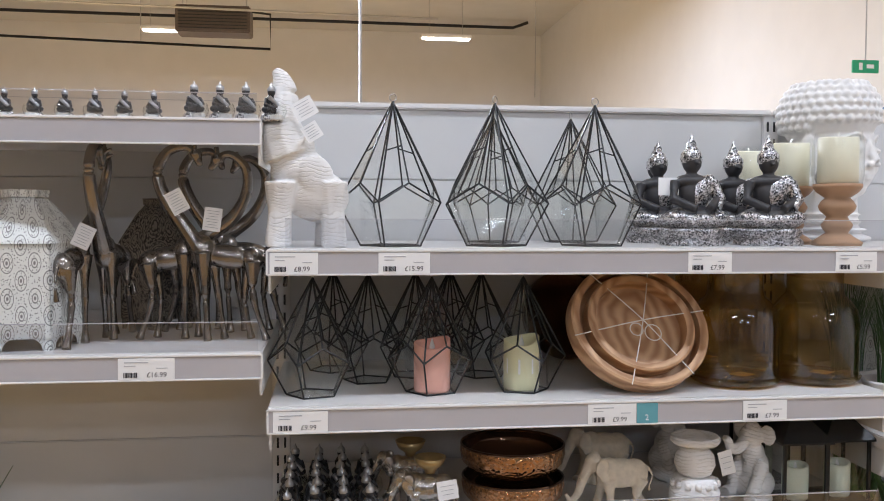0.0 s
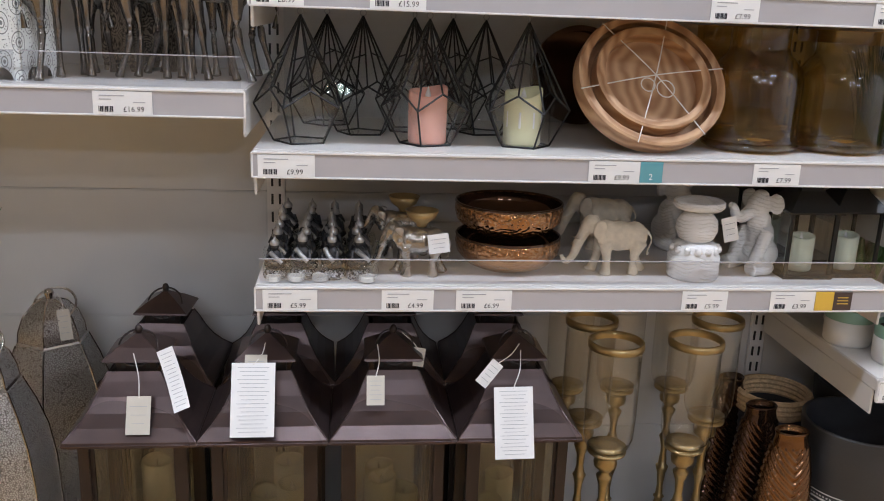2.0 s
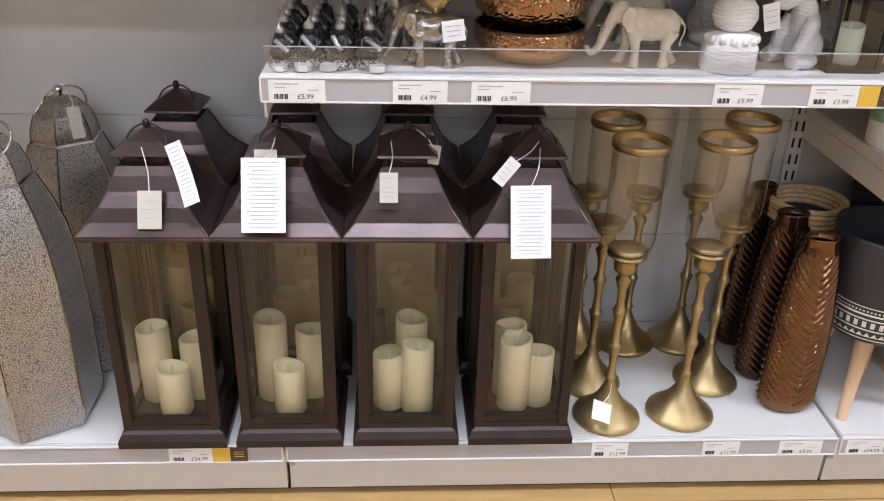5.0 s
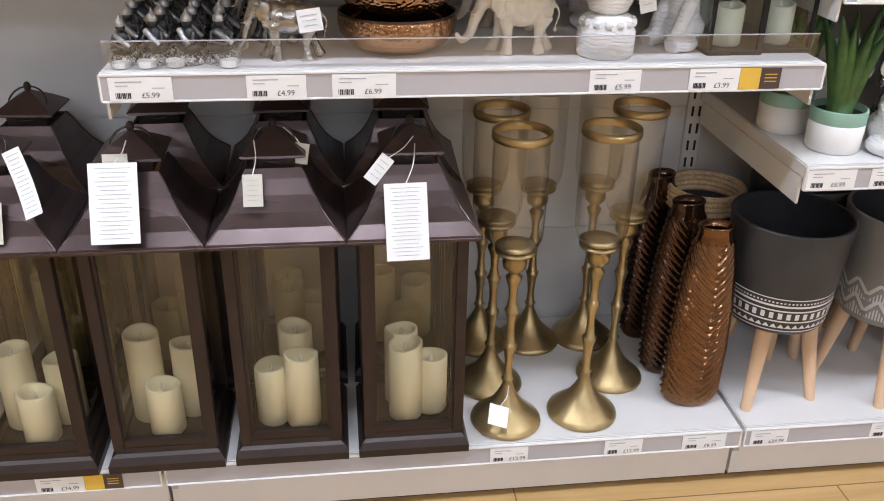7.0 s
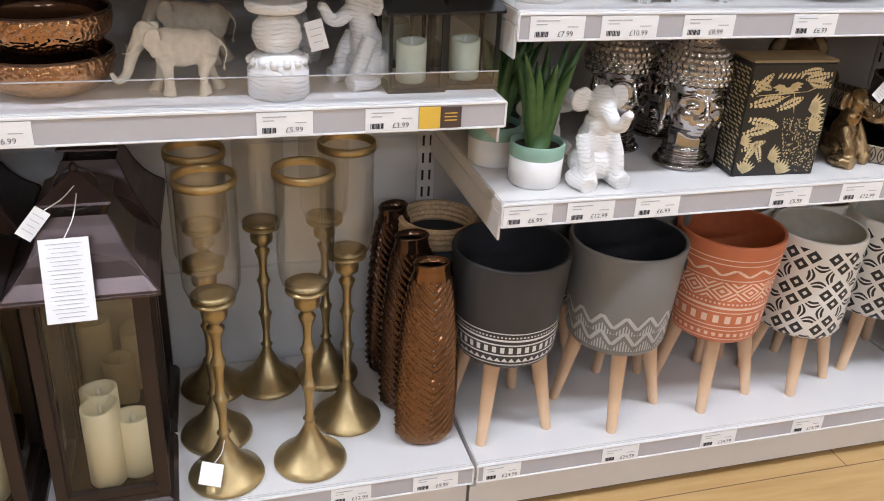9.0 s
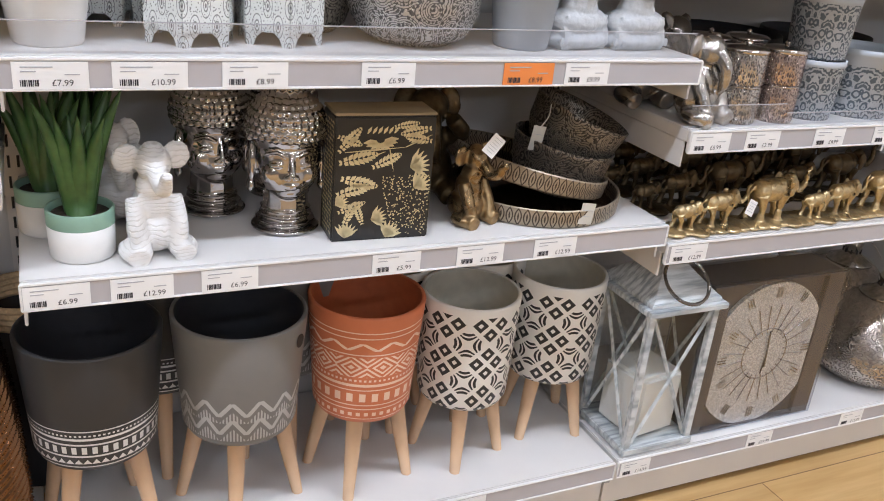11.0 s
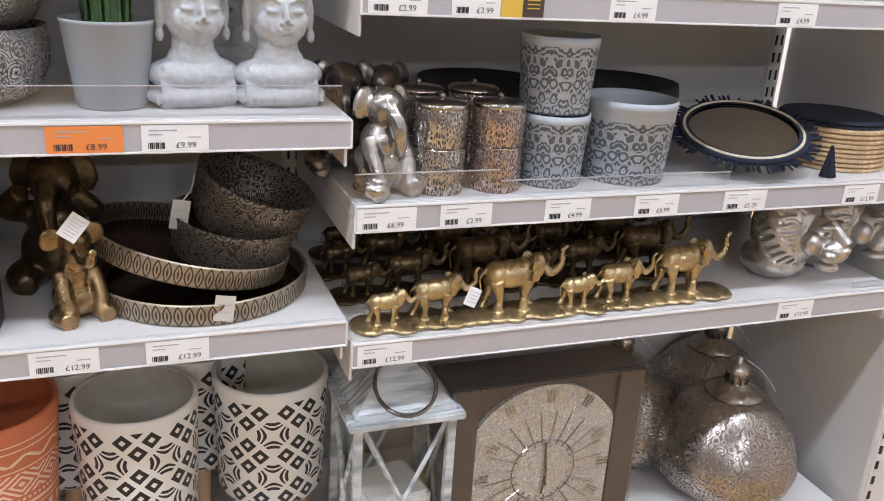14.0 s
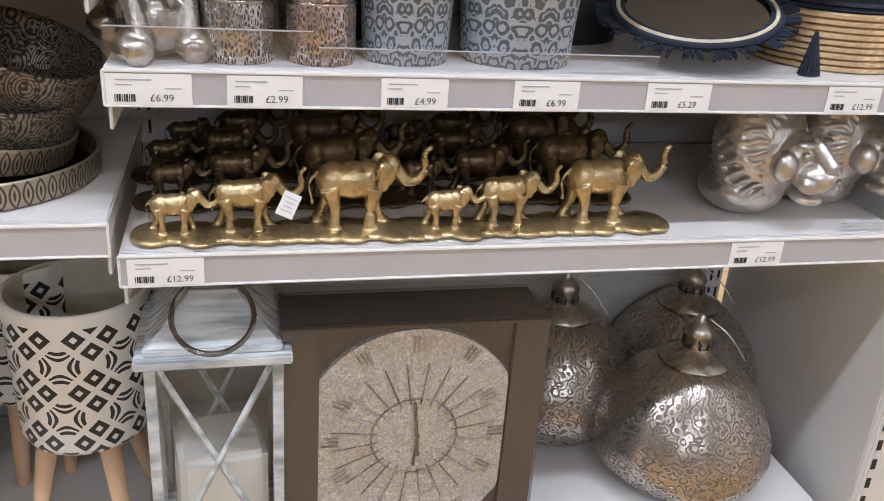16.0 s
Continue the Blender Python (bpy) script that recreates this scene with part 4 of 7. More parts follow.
def hurricane(x, y, flip=False, lean=0.0):
    t = thing("hurricane_candlestick", "tall antique brass candlestick with a clear glass hurricane shade", "candlestick", "hurricane candlesticks", (x, y, 0.138))
    stem = [(0, 0), (0.044, 0), (0.046, 0.003), (0.045, 0.007), (0.041, 0.011), (0.032, 0.021), (0.021, 0.034), (0.013, 0.050), (0.0085, 0.066), (0.0075, 0.075),
            (0.0095, 0.078), (0.0075, 0.081), (0.0065, 0.10), (0.0082, 0.125), (0.0098, 0.135), (0.0102, 0.139), (0.0082, 0.142), (0.0066, 0.165), (0.0072, 0.18), (0.0092, 0.194), (0.0102, 0.198), (0.0086, 0.202),
            (0.0068, 0.215), (0.0078, 0.236), (0.0104, 0.248), (0.0108, 0.252), (0.0065, 0.257), (0.010, 0.263), (0.0155, 0.268), (0.0165, 0.276), (0.0150, 0.284), (0.021, 0.289), (0.0265, 0.292), (0.027, 0.295), (0, 0.295)]
    part("stem", lathe([(r * (1.36 if z < 0.06 else 0.94 + 0.85 * max(0.0, (r - 0.0066) / 0.010) * (z < 0.255) + 0.30 * (z >= 0.255)), z * 1.15) for r, z in stem], 32), BRASS, t, "turned antique brass stem and foot", smooth=True)
    gl = [(0.012, 0.298), (0.024, 0.299), (0.033, 0.306), (0.0375, 0.320), (0.0385, 0.34), (0.0385, 0.443)]
    part("shade", lathe([(r * 1.14, z * 1.15 if z < 0.33 else z * 1.20) for r, z in gl], 36), HURR, t, "clear glass cylinder shade", smooth=True)
    part("shade_rim", lathe([(r * 1.12, (z - 0.027) * 1.20) for r, z in [(0.0380, 0.466), (0.0415, 0.466), (0.0420, 0.471), (0.0410, 0.4765), (0.0378, 0.4765), (0.0376, 0.471), (0.0380, 0.466)]], 36), BRASS, t, "brass rim", smooth=True)
    part("drip_pan", lathe([(r * 1.6, z * 1.15) for r, z in [(0, 0.2965), (0.016, 0.2965), (0.021, 0.302), (0.008, 0.303), (0, 0.303)]], 24), BRASS, t, smooth=True)
    return t


hu = hurricane(0.583, 0.078)
for x, y in ((0.724, 0.087), (0.572, 0.190), (0.806, 0.192), (0.676, 0.330), (0.790, 0.335), (0.574, 0.335)):
    copy_thing(hu, pose(x, y, 0.138, 0, 0, x * 400))
tag(hu, (-0.020, -0.040, 0.062), 0.036, 0.036, lean=-52, roll=22, lines=0, cord_to=(0.0, -0.010, 0.080))


def copper_vase(x, y, w=1.0):
    t = thing("ridged_vase", "tall copper glazed ceramic vase with carved feather ridges", "vase", "ridged copper vases", (x, y, 0.138), 0)
    prof = [(0, 0), (0.036, 0), (0.046, 0.006), (0.051, 0.025), (0.052, 0.12), (0.049, 0.20), (0.042, 0.28), (0.034, 0.325), (0.030, 0.342), (0.030, 0.352), (0.0265, 0.352), (0.027, 0.335), (0.038, 0.27), (0.044, 0.1), (0.03, 0.01), (0, 0.008)]
    pts = []
    for (r0, z0), (r1, z1) in zip(prof, prof[1:]):
        n = max(1, int(abs(z1 - z0) / 0.0022)) if z0 < z1 and r0 > 0.02 else 1
        pts += [(r0 + (r1 - r0) * i / n, z0 + (z1 - z0) * i / n) for i in range(n)]
    bm = lathe(pts + [prof[-1]], 72, squash=0.72)
    for v in bm.verts:
        a = math.atan2(v.co.y / 0.72, v.co.x)
        r = math.hypot(v.co.x, v.co.y)
        if 0.015 < v.co.z < 0.325 and r > 0.028 * 0.7 and r * (1 / 0.72) > 0.03:
            f = abs(((a + math.pi / 2) / (math.pi / 2.0) + 10) % 2 - 1)
            wv = (v.co.z + 0.062 * f) * TAU / 0.0150
            k = 1 + 0.105 * (math.sin(wv) ** 3)
            v.co.x *= k
            v.co.y *= k
    part("body", bm, COPPER, t, smooth=True)
    part("rim", lathe([(0.0305, 0.349), (0.0315, 0.353), (0.0290, 0.3555), (0.0262, 0.353)], 48, squash=0.72), COPPER, t, "rounded lip", smooth=True)
    part("foot", lathe([(0.034, 0.0), (0.041, 0.0015), (0.045, 0.007)], 48, squash=0.72), COPPER, t, smooth=True)
    return t


cv = copper_vase(0.932, 0.110)
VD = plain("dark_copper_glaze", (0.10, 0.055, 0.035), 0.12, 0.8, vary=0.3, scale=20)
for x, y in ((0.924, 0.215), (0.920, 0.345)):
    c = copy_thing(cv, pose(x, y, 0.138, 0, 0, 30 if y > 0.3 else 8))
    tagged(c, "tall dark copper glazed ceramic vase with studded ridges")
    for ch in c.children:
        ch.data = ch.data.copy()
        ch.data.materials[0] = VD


def leg_pot(x, y, r, hpot, zlow, material, label, inner, rim=None, turn=0.0, z=0.138, category="planter", legs=3, taper_k=0.86):
    t = thing("planter_on_legs", label, category, "planters on wooden legs", (x, y, z), turn)
    zt = zlow + hpot
    prof = [(0, zlow), (r * taper_k * 0.78, zlow), (r * taper_k * 0.93, zlow + 0.004), (r * taper_k, zlow + 0.016), (r * (taper_k + (1 - taper_k) * 0.45), zlow + hpot * 0.5), (r, zt - 0.004), (r - 0.001, zt - 0.001),
            (r - 0.004, zt), (r - 0.007, zt - 0.002)]
    part("pot", lathe(prof, 56), material, t, smooth=True)
    part("inside", lathe([(r - 0.0065, zt - 0.001), (r * (taper_k + 0.07) - 0.004, zlow + hpot * 0.5), (r * taper_k - 0.008, zlow + 0.03), (0, zlow + 0.025)], 40), inner, t, smooth=True)
    for k in range(4):
        a = math.pi / 4 + 0.15 + k * math.pi / 2
        r0, r1 = r * 0.60, r * 0.92
        m = tube([(r0 * math.cos(a), r0 * math.sin(a), zlow + 0.012), (r1 * math.cos(a), r1 * math.sin(a), 0.0)], [0.0155, 0.0095], 14)
        lo = min(v.co.z for v in m.verts)
        for v in m.verts:
            if v.co.z < 0.006:
                v.co.z = 0.0
        part("leg", m, WOODL, t, "turned pale beech leg", smooth=True)
    return t


p1 = leg_pot(1.083, 0.142, 0.104, 0.200, 0.157, POT_BLACK, "matt black ceramic planter with white patterned bands", DKINNER)
p2 = leg_pot(1.303, 0.142, 0.106, 0.205, 0.153, POT_GREY, "grey ceramic planter with a zigzag band", DKINNER, turn=20)
ORI = plain("terracotta_inside", (0.50, 0.13, 0.05), 0.6, vary=0.1)
CRI = plain("stone_inside", (0.62, 0.58, 0.48), 0.7, vary=0.08)
leg_pot(1.517, 0.148, 0.099, 0.210, 0.147, POT_TERRA, "terracotta orange planter with pale cut patterns", ORI, turn=8)
p4 = leg_pot(1.718, 0.155, 0.090, 0.212, 0.126, DIAMOND, "white planter printed with black diamonds", CRI, turn=12, taper_k=0.93)
leg_pot(1.922, 0.185, 0.091, 0.212, 0.128, DIAMOND, "white planter printed with black diamonds, set further back", CRI, turn=-20, taper_k=0.93)
for src, x in ((p1, 1.20), (p2, 1.42), (p4, 1.62), (p4, 1.82)):
    copy_thing(src, pose(x, 0.315, 0.138, 0, 0, 33))
st = part("sticker", lathe([(0, 0.0), (0.011, 0.0), (0.011, 0.0008), (0, 0.0008)], 20), BLACK, p2, "round black sticker")
aa = radians(-62)
st.matrix_local = pose(0.1050 * math.cos(aa), 0.1050 * math.sin(aa), 0.325, 90, 0, math.degrees(aa) + 90)

# grey-washed wooden lantern
def wash_lantern(x, y, turn=0.0):
    t = thing("wooden_lantern", "grey washed wooden lantern with crossed side bars and a ring handle", "lantern", "", (x, y, 0.138), turn)
    w, h = 0.148, 0.315
    part("base", box(w + 0.02, w + 0.02, 0.016, (0, 0, 0.010), 0.002), WASH, t)
    part("roof_plate", box(w + 0.034, w + 0.034, 0.012, (0, 0, h), 0.002), WASH, t)
    part("roof_step", box(w + 0.012, w + 0.012, 0.010, (0, 0, h + 0.011), 0.002), WASH, t)
    part("roof", lathe([(0.0, h + 0.016), ((w / 2 + 0.002) * R2, h + 0.016), (0.030 * R2, h + 0.062), (0.028 * R2, h + 0.066), (0, h + 0.066)], 4, turn=math.pi / 4), WASH, t)
    for sx in (-1, 1):
        for sy in (-1, 1):
            part("post", box(0.013, 0.013, h - 0.022, (sx * w / 2, sy * w / 2, h / 2 + 0.006), 0.001), WASH, t)
    a = w / 2 - 0.007
    for s in (-1, 1):
        for d in (-1, 1):
            part("cross_bar", tube([(-a * d, s * (w / 2 + d * 0.002), 0.022), (a * d, s * (w / 2 + d * 0.002), h - 0.01)], 0.0042, 4), WASH, t)
            part("cross_bar", tube([(s * (w / 2 + d * 0.002), -a * d, 0.022), (s * (w / 2 + d * 0.002), a * d, h - 0.01)], 0.0042, 4), WASH, t)
        part("pane", sheet(w - 0.014, h - 0.04, (0, s * (w / 2 - 0.006), h / 2)), CLEAR, t)
        part("pane", sheet(w - 0.014, h - 0.04, (s * (w / 2 - 0.006), 0, h / 2), True), CLEAR, t)
    part("carry_ring", ring(0.047, 0.0034, (0.0, -0.064, h + 0.050), 32, upright=True, tilt=-47), PEWTER, t)
    f = thing("foam_block", "white packing foam block inside the lantern", "packing", "", (x, y, 0.138 + 0.019), turn + 8)
    part("block", box(0.112, 0.108, 0.135, (0, 0, 0.0675), 0.008), POTW, f)


wash_lantern(2.098, 0.100, 0)

# boxed mirrored clock
t = thing("boxed_clock", "wall clock with a crushed glitter face in a brown window box", "boxed clock", "boxed clocks", (2.350, 0.052, 0.138), 0)
W, H, D = 0.345, 0.338, 0.085
part("back_board", box(W, D, H, (0, D / 2, H / 2), 0.002), CARDB, t)
fr = bmesh.new()
for k in (-1, 1):
    box(0.046, 0.012, H, (k * (W / 2 - 0.023), -0.006, H / 2), 0.001, fr)
box(W - 0.093, 0.012, 0.006, (0, -0.006, H - 0.003), 0.001, fr)
box(W - 0.093, 0.012, 0.006, (0, -0.006, 0.003), 0.001, fr)
part("window_frame", fr, CARDB, t)
bm = bmesh.new()
outline = []
rr = 0.152
for k in range(64):
    a = TAU * k / 64
    outline.append((max(-0.132, min(0.124, rr * math.cos(a) - 0.004)), H / 2 - 0.003 + rr * 1.08 * math.sin(a)))
f0 = [bm.verts.new((x, -0.010, z)) for x, z in outline]
f1 = [bm.verts.new((x, -0.001, z)) for x, z in outline]
bm.faces.new(f0)
for i in range(64):
    j = (i + 1) % 64
    bm.faces.new((f0[i], f0[j], f1[j], f1[i]))
bmesh.ops.recalc_face_normals(bm, faces=bm.faces)
part("dial", bm, GLITTER, t, "crushed mirror glitter dial")
bm = bmesh.new()
for k in range(12):
    a = TAU * k / 12
    m = Matrix.Translation((0, 0, H / 2)) @ Matrix.Rotation(a, 4, "Y")
    for d in (-0.006, 0.0, 0.006):
        b2 = box(0.0022, 0.002, 0.022, (0, 0, 0), 0, None)
        b2.transform(m @ Matrix.Translation((d, -0.0112, 0.140 if k % 6 in (0, 1, 5) else 0.112)))
        me = bpy.data.meshes.new("tmp")
        b2.to_mesh(me)
        b2.free()
        bm.from_mesh(me)
        bpy.data.meshes.remove(me)
tagged(part("numeral_mark", bm, SILVER, t, "raised silver roman numerals"), kind="stuff")
bm = bmesh.new()
for k in range(24):
    a = TAU * (k + 0.5) / 24
    pts = [(q * math.sin(a), -0.0108, H / 2 + q * math.cos(a)) for q in (0.050, 0.112)]
    tube(pts, 0.0011, 4, bm)
tube([(0.058 * math.cos(TAU * k / 40), -0.0108, H / 2 + 0.058 * math.sin(TAU * k / 40)) for k in range(40)], 0.0014, 4, bm, True)
tagged(part("ray", bm, CHROME, t, "fine raised sun rays of the dial"), kind="stuff")
part("film_wrap", box(W + 0.006, D + 0.022, H + 0.004, (0, D / 2 - 0.007, H / 2 + 0.002), 0.003), FILM, t, "clear shrink film, creased at the corners")
part("clock_hand", box(0.0045, 0.002, 0.085, (0.002, -0.014, H / 2 + 0.012), 0.0008, m=Matrix.Rotation(radians(-5), 4, "Y")), PEWTER, t)
part("clock_hand", box(0.0038, 0.002, 0.05, (0.003, -0.0125, H / 2 - 0.022), 0.0008, m=Matrix.Rotation(radians(6), 4, "Y")), PEWTER, t)



def urn(x, y, s=1.0):
    t = thing("moroccan_urn_lamp", "pear shaped pierced silver metal lamp with a domed lid", "lantern", "pierced silver lamps", (x, y, 0.138))
    body = [(0, 0), (0.060, 0), (0.088, 0.010), (0.108, 0.035), (0.114, 0.062), (0.110, 0.095), (0.098, 0.135), (0.080, 0.170), (0.060, 0.197), (0.046, 0.208), (0.040, 0.212)]
    part("body", lathe([(r * s * 1.25, z * s * 0.95) for r, z in body], 56), URNM, t, smooth=True)
    part("collar", lathe([(r * s * 1.05, (z - 0.024) * s) for r, z in [(0.045, 0.222), (0.053, 0.224), (0.052, 0.229), (0.036, 0.238), (0.024, 0.246), (0.0215, 0.25)]], 40), SILVER, t, smooth=True)
    part("neck", lathe([(r * s, (z - 0.024) * s) for r, z in [(0.0215, 0.25), (0.0215, 0.268), (0.024, 0.270), (0.020, 0.280), (0.010, 0.288), (0.006, 0.292), (0.007, 0.299), (0, 0.303)]], 32), SILVER, t, smooth=True)
    sl = bmesh.new()
    for k in range(10):
        a = TAU * k / 10
        box(0.004, 0.003, 0.011, (0.0216 * s * math.cos(a), 0.0216 * s * math.sin(a), 0.230 * s), 0, sl, Matrix.Rotation(a + math.pi / 2, 4, "Z"))
    part("vent_slot", sl, BLACK, t)
    part("chain", tube(bez((0.01 * s, -0.01, 0.272 * s), (0.035 * s, -0.03, 0.252 * s), (0.058 * s, -0.045, 0.218 * s), n=6), 0.0013, 6), SILVER, t)
    return t


u1 = urn(2.808, 0.142)
copy_thing(u1, pose(2.655, 0.310, 0.138))
copy_thing(u1, pose(2.895, 0.325, 0.138))


# ---- figures ----
PLASTER2 = plain("smooth_plaster", (0.80, 0.785, 0.77), 0.6, vary=0.04, scale=40, bump=0.0004)
def elephant_parts(s, up=True, base=0.0):
    """Balls and rods of a walking elephant of height s, facing +x."""
    balls = [(0.02, 0, 0.62, 0.36, 0.24, 0.25), (-0.24, 0, 0.62, 0.22, 0.22, 0.24), (0.22, 0, 0.66, 0.20, 0.21, 0.23), (0.48, 0, 0.80, 0.155, 0.14, 0.165, 15), (0.50, 0, 0.90, 0.09, 0.10, 0.07),
             (0.40, 0.22, 0.77, 0.12, 0.038, 0.17, -14), (0.40, -0.22, 0.77, 0.12, 0.038, 0.17, -14), (0.37, 0.235, 0.63, 0.075, 0.032, 0.10, -10), (0.37, -0.235, 0.63, 0.075, 0.032, 0.10, -10), (0.42, 0.14, 0.80, 0.05, 0.10, 0.07), (0.42, -0.14, 0.80, 0.05, 0.10, 0.07)]
    trunk = bez((0.56, 0, 0.76), (0.70, 0, 0.62), (0.84, 0, 0.62), (0.95, 0, 0.76), (0.93, 0, 0.95), (1.02, 0, 1.06), n=5) if up else bez((0.56, 0, 0.76), (0.68, 0, 0.5), (0.76, 0, 0.28), (0.88, 0, 0.18), (0.96, 0, 0.30), n=5)
    rods = [(trunk, taper(trunk, 0.10, 0.034))]
    for x, y, lean in ((0.27, 0.13, 0.14), (0.27, -0.13, -0.04), (-0.30, 0.13, -0.14), (-0.30, -0.13, 0.06)):
        k = 0.05 if x < 0 else -0.02
        p = bez((x, y, 0.56), (x + lean * 0.5 + k, y, 0.28), (x + lean, y, 0.0), n=4)
        rods.append((p, [0.135, 0.12, 0.10, 0.082, 0.075, 0.072, 0.074, 0.084, 0.094]))
        balls.append((x + lean + 0.04, y, 0.03, 0.085, 0.085, 0.04))
    for sy in (-1, 1):
        p = bez((0.58, sy * 0.08, 0.70), (0.68, sy * 0.10, 0.58), (0.80, sy * 0.10, 0.58), n=3)
        rods.append((p, taper(p, 0.028, 0.014)))
    p = bez((-0.43, 0, 0.74), (-0.54, 0, 0.58), (-0.50, 0.02, 0.36), n=4)
    rods.append((p, taper(p, 0.026, 0.018)))
    balls.append((-0.50, 0.02, 0.33, 0.028, 0.028, 0.05))
    f = s
    return [tuple(v * f for v in b[:2]) + (b[2] * f + base,) + tuple(v * f for v in b[3:6]) + tuple(b[6:]) for b in balls], [([Vector((q[0] * f, q[1] * f, q[2] * f + base)) for q in pts], [r * f for r in rad]) for pts, rad in rods]


def moved(br, x, y=0.0, flip=False):
    balls, rods = br
    k = -1 if flip else 1
    return [(k * b[0] + x, b[1] + y, *b[2:6], *(k * t for t in b[6:])) for b in balls], [([Vector((k * q[0] + x, q[1] + y, q[2])) for q in pts], rad) for pts, rad in rods]


def figure(name, label, category, group, at, balls, rods, voxel, material, turn=0.0, smooth=2):
    t = blob(name, balls, rods, voxel, material, None, smooth)
    t.matrix_world = pose(*at, 0, 0, turn)
    return tagged(t, label, category, group)


def mesh_copy(ob, at, turn=0.0):
    return copy_thing(ob, pose(*at, 0, 0, turn))


# gilded elephant families
balls, rods = [], []
for s, x, dy in ((0.052, -0.128, -0.006), (0.068, -0.052, 0.0), (0.090, 0.070, 0.004)):
    b, r = moved(elephant_parts(s, True, 0.010), x, dy)
    balls += b
    rods += r
for k in range(13):
    balls.append((-0.150 + k * 0.0245, 0.004 * math.sin(k * 2.1), 0.005, 0.026, 0.034 + 0.004 * math.sin(k * 3.7), 0.0075))
GOLDL = "antique gold ornament of three elephants walking in line"
fam = figure("elephant_family_ornament", GOLDL, "ornament", "gold elephant families", (2.188, 0.042, 0.600), balls, rods, 0.0013, GOLD, smooth=1)
mesh_copy(fam, (2.496, 0.046, 0.600), 1.5)
# back rows share the mesh, their shelf shade put into a darker gold
SHADEDF = fam.data.copy()
SHADEDF.materials[0] = GOLD_SHADED
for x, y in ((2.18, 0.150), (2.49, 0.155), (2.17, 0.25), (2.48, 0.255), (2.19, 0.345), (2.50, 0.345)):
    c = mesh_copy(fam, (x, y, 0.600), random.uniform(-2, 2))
    c.data = SHADEDF
    tagged(c, "gold ornament of three elephants behind the front ones, coloured as shaded")
tg = thing("swing_tag", "white paper price tag hanging on the gold elephants", "tag", "", (2.190, 0.012, 0.662))
tag(tg, (0, 0, 0), 0.020, 0.028, lines=4, roll=25, lean=-8)


GOLD_M = plain("bronzed_gold", (0.30, 0.20, 0.10), 0.28, 0.88, vary=0.4, scale=80, bump=0.0012)
LIONM = plain("silver_glaze", (0.58, 0.55, 0.52), 0.34, 0.9, vary=0.3, scale=60, bump=0.0014)


def walker(name, label, at, s, material, up=False, flip=True, voxel=None, turn=0.0, extra=()):
    b, r = moved(elephant_parts(s, up), 0, 0, flip)
    return figure(name, label, "ornament", "", at, b + list(extra), r, voxel or s / 42, material, turn, 1)


# cream and silver standing elephants
walker("elephant_ornament", "cream carved resin elephant ornament with a curled trunk", (0.572, 0.080, 0.795), 0.098, CREAMEL)
walker("elephant_ornament", "cream carved resin elephant standing behind another", (0.590, 0.230, 0.795), 0.104, CREAMEL)
e1 = walker("elephant_tealight_holder", "antique silver elephant carrying a tealight bowl on its back", (0.250, 0.062, 0.795), 0.088, SILVER)
mesh_copy(e1, (0.228, 0.165, 0.795), -6)
for ex, ey in ((0.252, 0.062), (0.230, 0.165)):
    t = thing("tealight_bowl", "small brass bowl on the back of the silver elephant", "bowl", "tealight bowls", (ex, ey, 0.795 + 0.077))
    part("bowl", lathe([(0.0, 0.0), (0.008, 0.0), (0.010, 0.006), (0.021, 0.014), (0.026, 0.026), (0.024, 0.026), (0.019, 0.016), (0, 0.010)], 28), BRASS, t, smooth=True)
tg = thing("swing_tag", "white barcode tag tied to the silver elephant", "tag", "", (0.274, 0.030, 0.868))
tag(tg, (0, 0, 0), 0.032, 0.030, lines=3, roll=-8)

# small sitting figures with glass cups
def mini(x, y, z, turn=0.0):
    t = thing("mini_buddha_tealight", "small black and silver seated buddha with a glass tealight cup", "ornament", "mini buddha tealights", (x, y, z), turn)
    part("base", lathe([(0, 0), (0.017, 0), (0.019, 0.004), (0.017, 0.010), (0.013, 0.013), (0, 0.014)], 18), SPARK, t)
    return t


MB = blob("torso", [(0, 0, 0.020, 0.017, 0.012, 0.008), (0, 0.002, 0.032, 0.0095, 0.0075, 0.012), (0, 0, 0.049, 0.0065, 0.0065, 0.0075)], [([(-0.009, 0, 0.038), (-0.013, -0.005, 0.028), (0, -0.011, 0.022)], 0.0032), ([(0.009, 0, 0.038), (0.013, -0.005, 0.028), (0, -0.011, 0.022)], 0.0032)], 0.0011, BUDBLK, None, 1)
m0 = mini(0.030, 0.045, 0.795)
MB.parent = m0
part("cap", lathe([(0.0066, 0.050), (0.0070, 0.053), (0.0058, 0.057), (0.003, 0.059), (0.0016, 0.062), (0, 0.066)], 14), STEEL, m0, "silver pointed cap", smooth=True)
part("sash", tube([(-0.007, -0.0065, 0.040), (0.002, -0.0095, 0.032), (0.010, -0.008, 0.024)], 0.0038, 7), STEEL, m0, smooth=True)
part("cup", lathe([(0.006, 0.001), (0.014, 0.006), (0.0165, 0.014), (0.0150, 0.023), (0.0135, 0.026)], 20, c=(0, -0.024, 0)), CLEAR, m0, "round glass tealight cup", smooth=True)
part("tealight", lathe([(0, 0.002), (0.011, 0.002), (0.011, 0.009), (0, 0.009)], 16, c=(0, -0.024, 0)), POTW, m0)
first = True
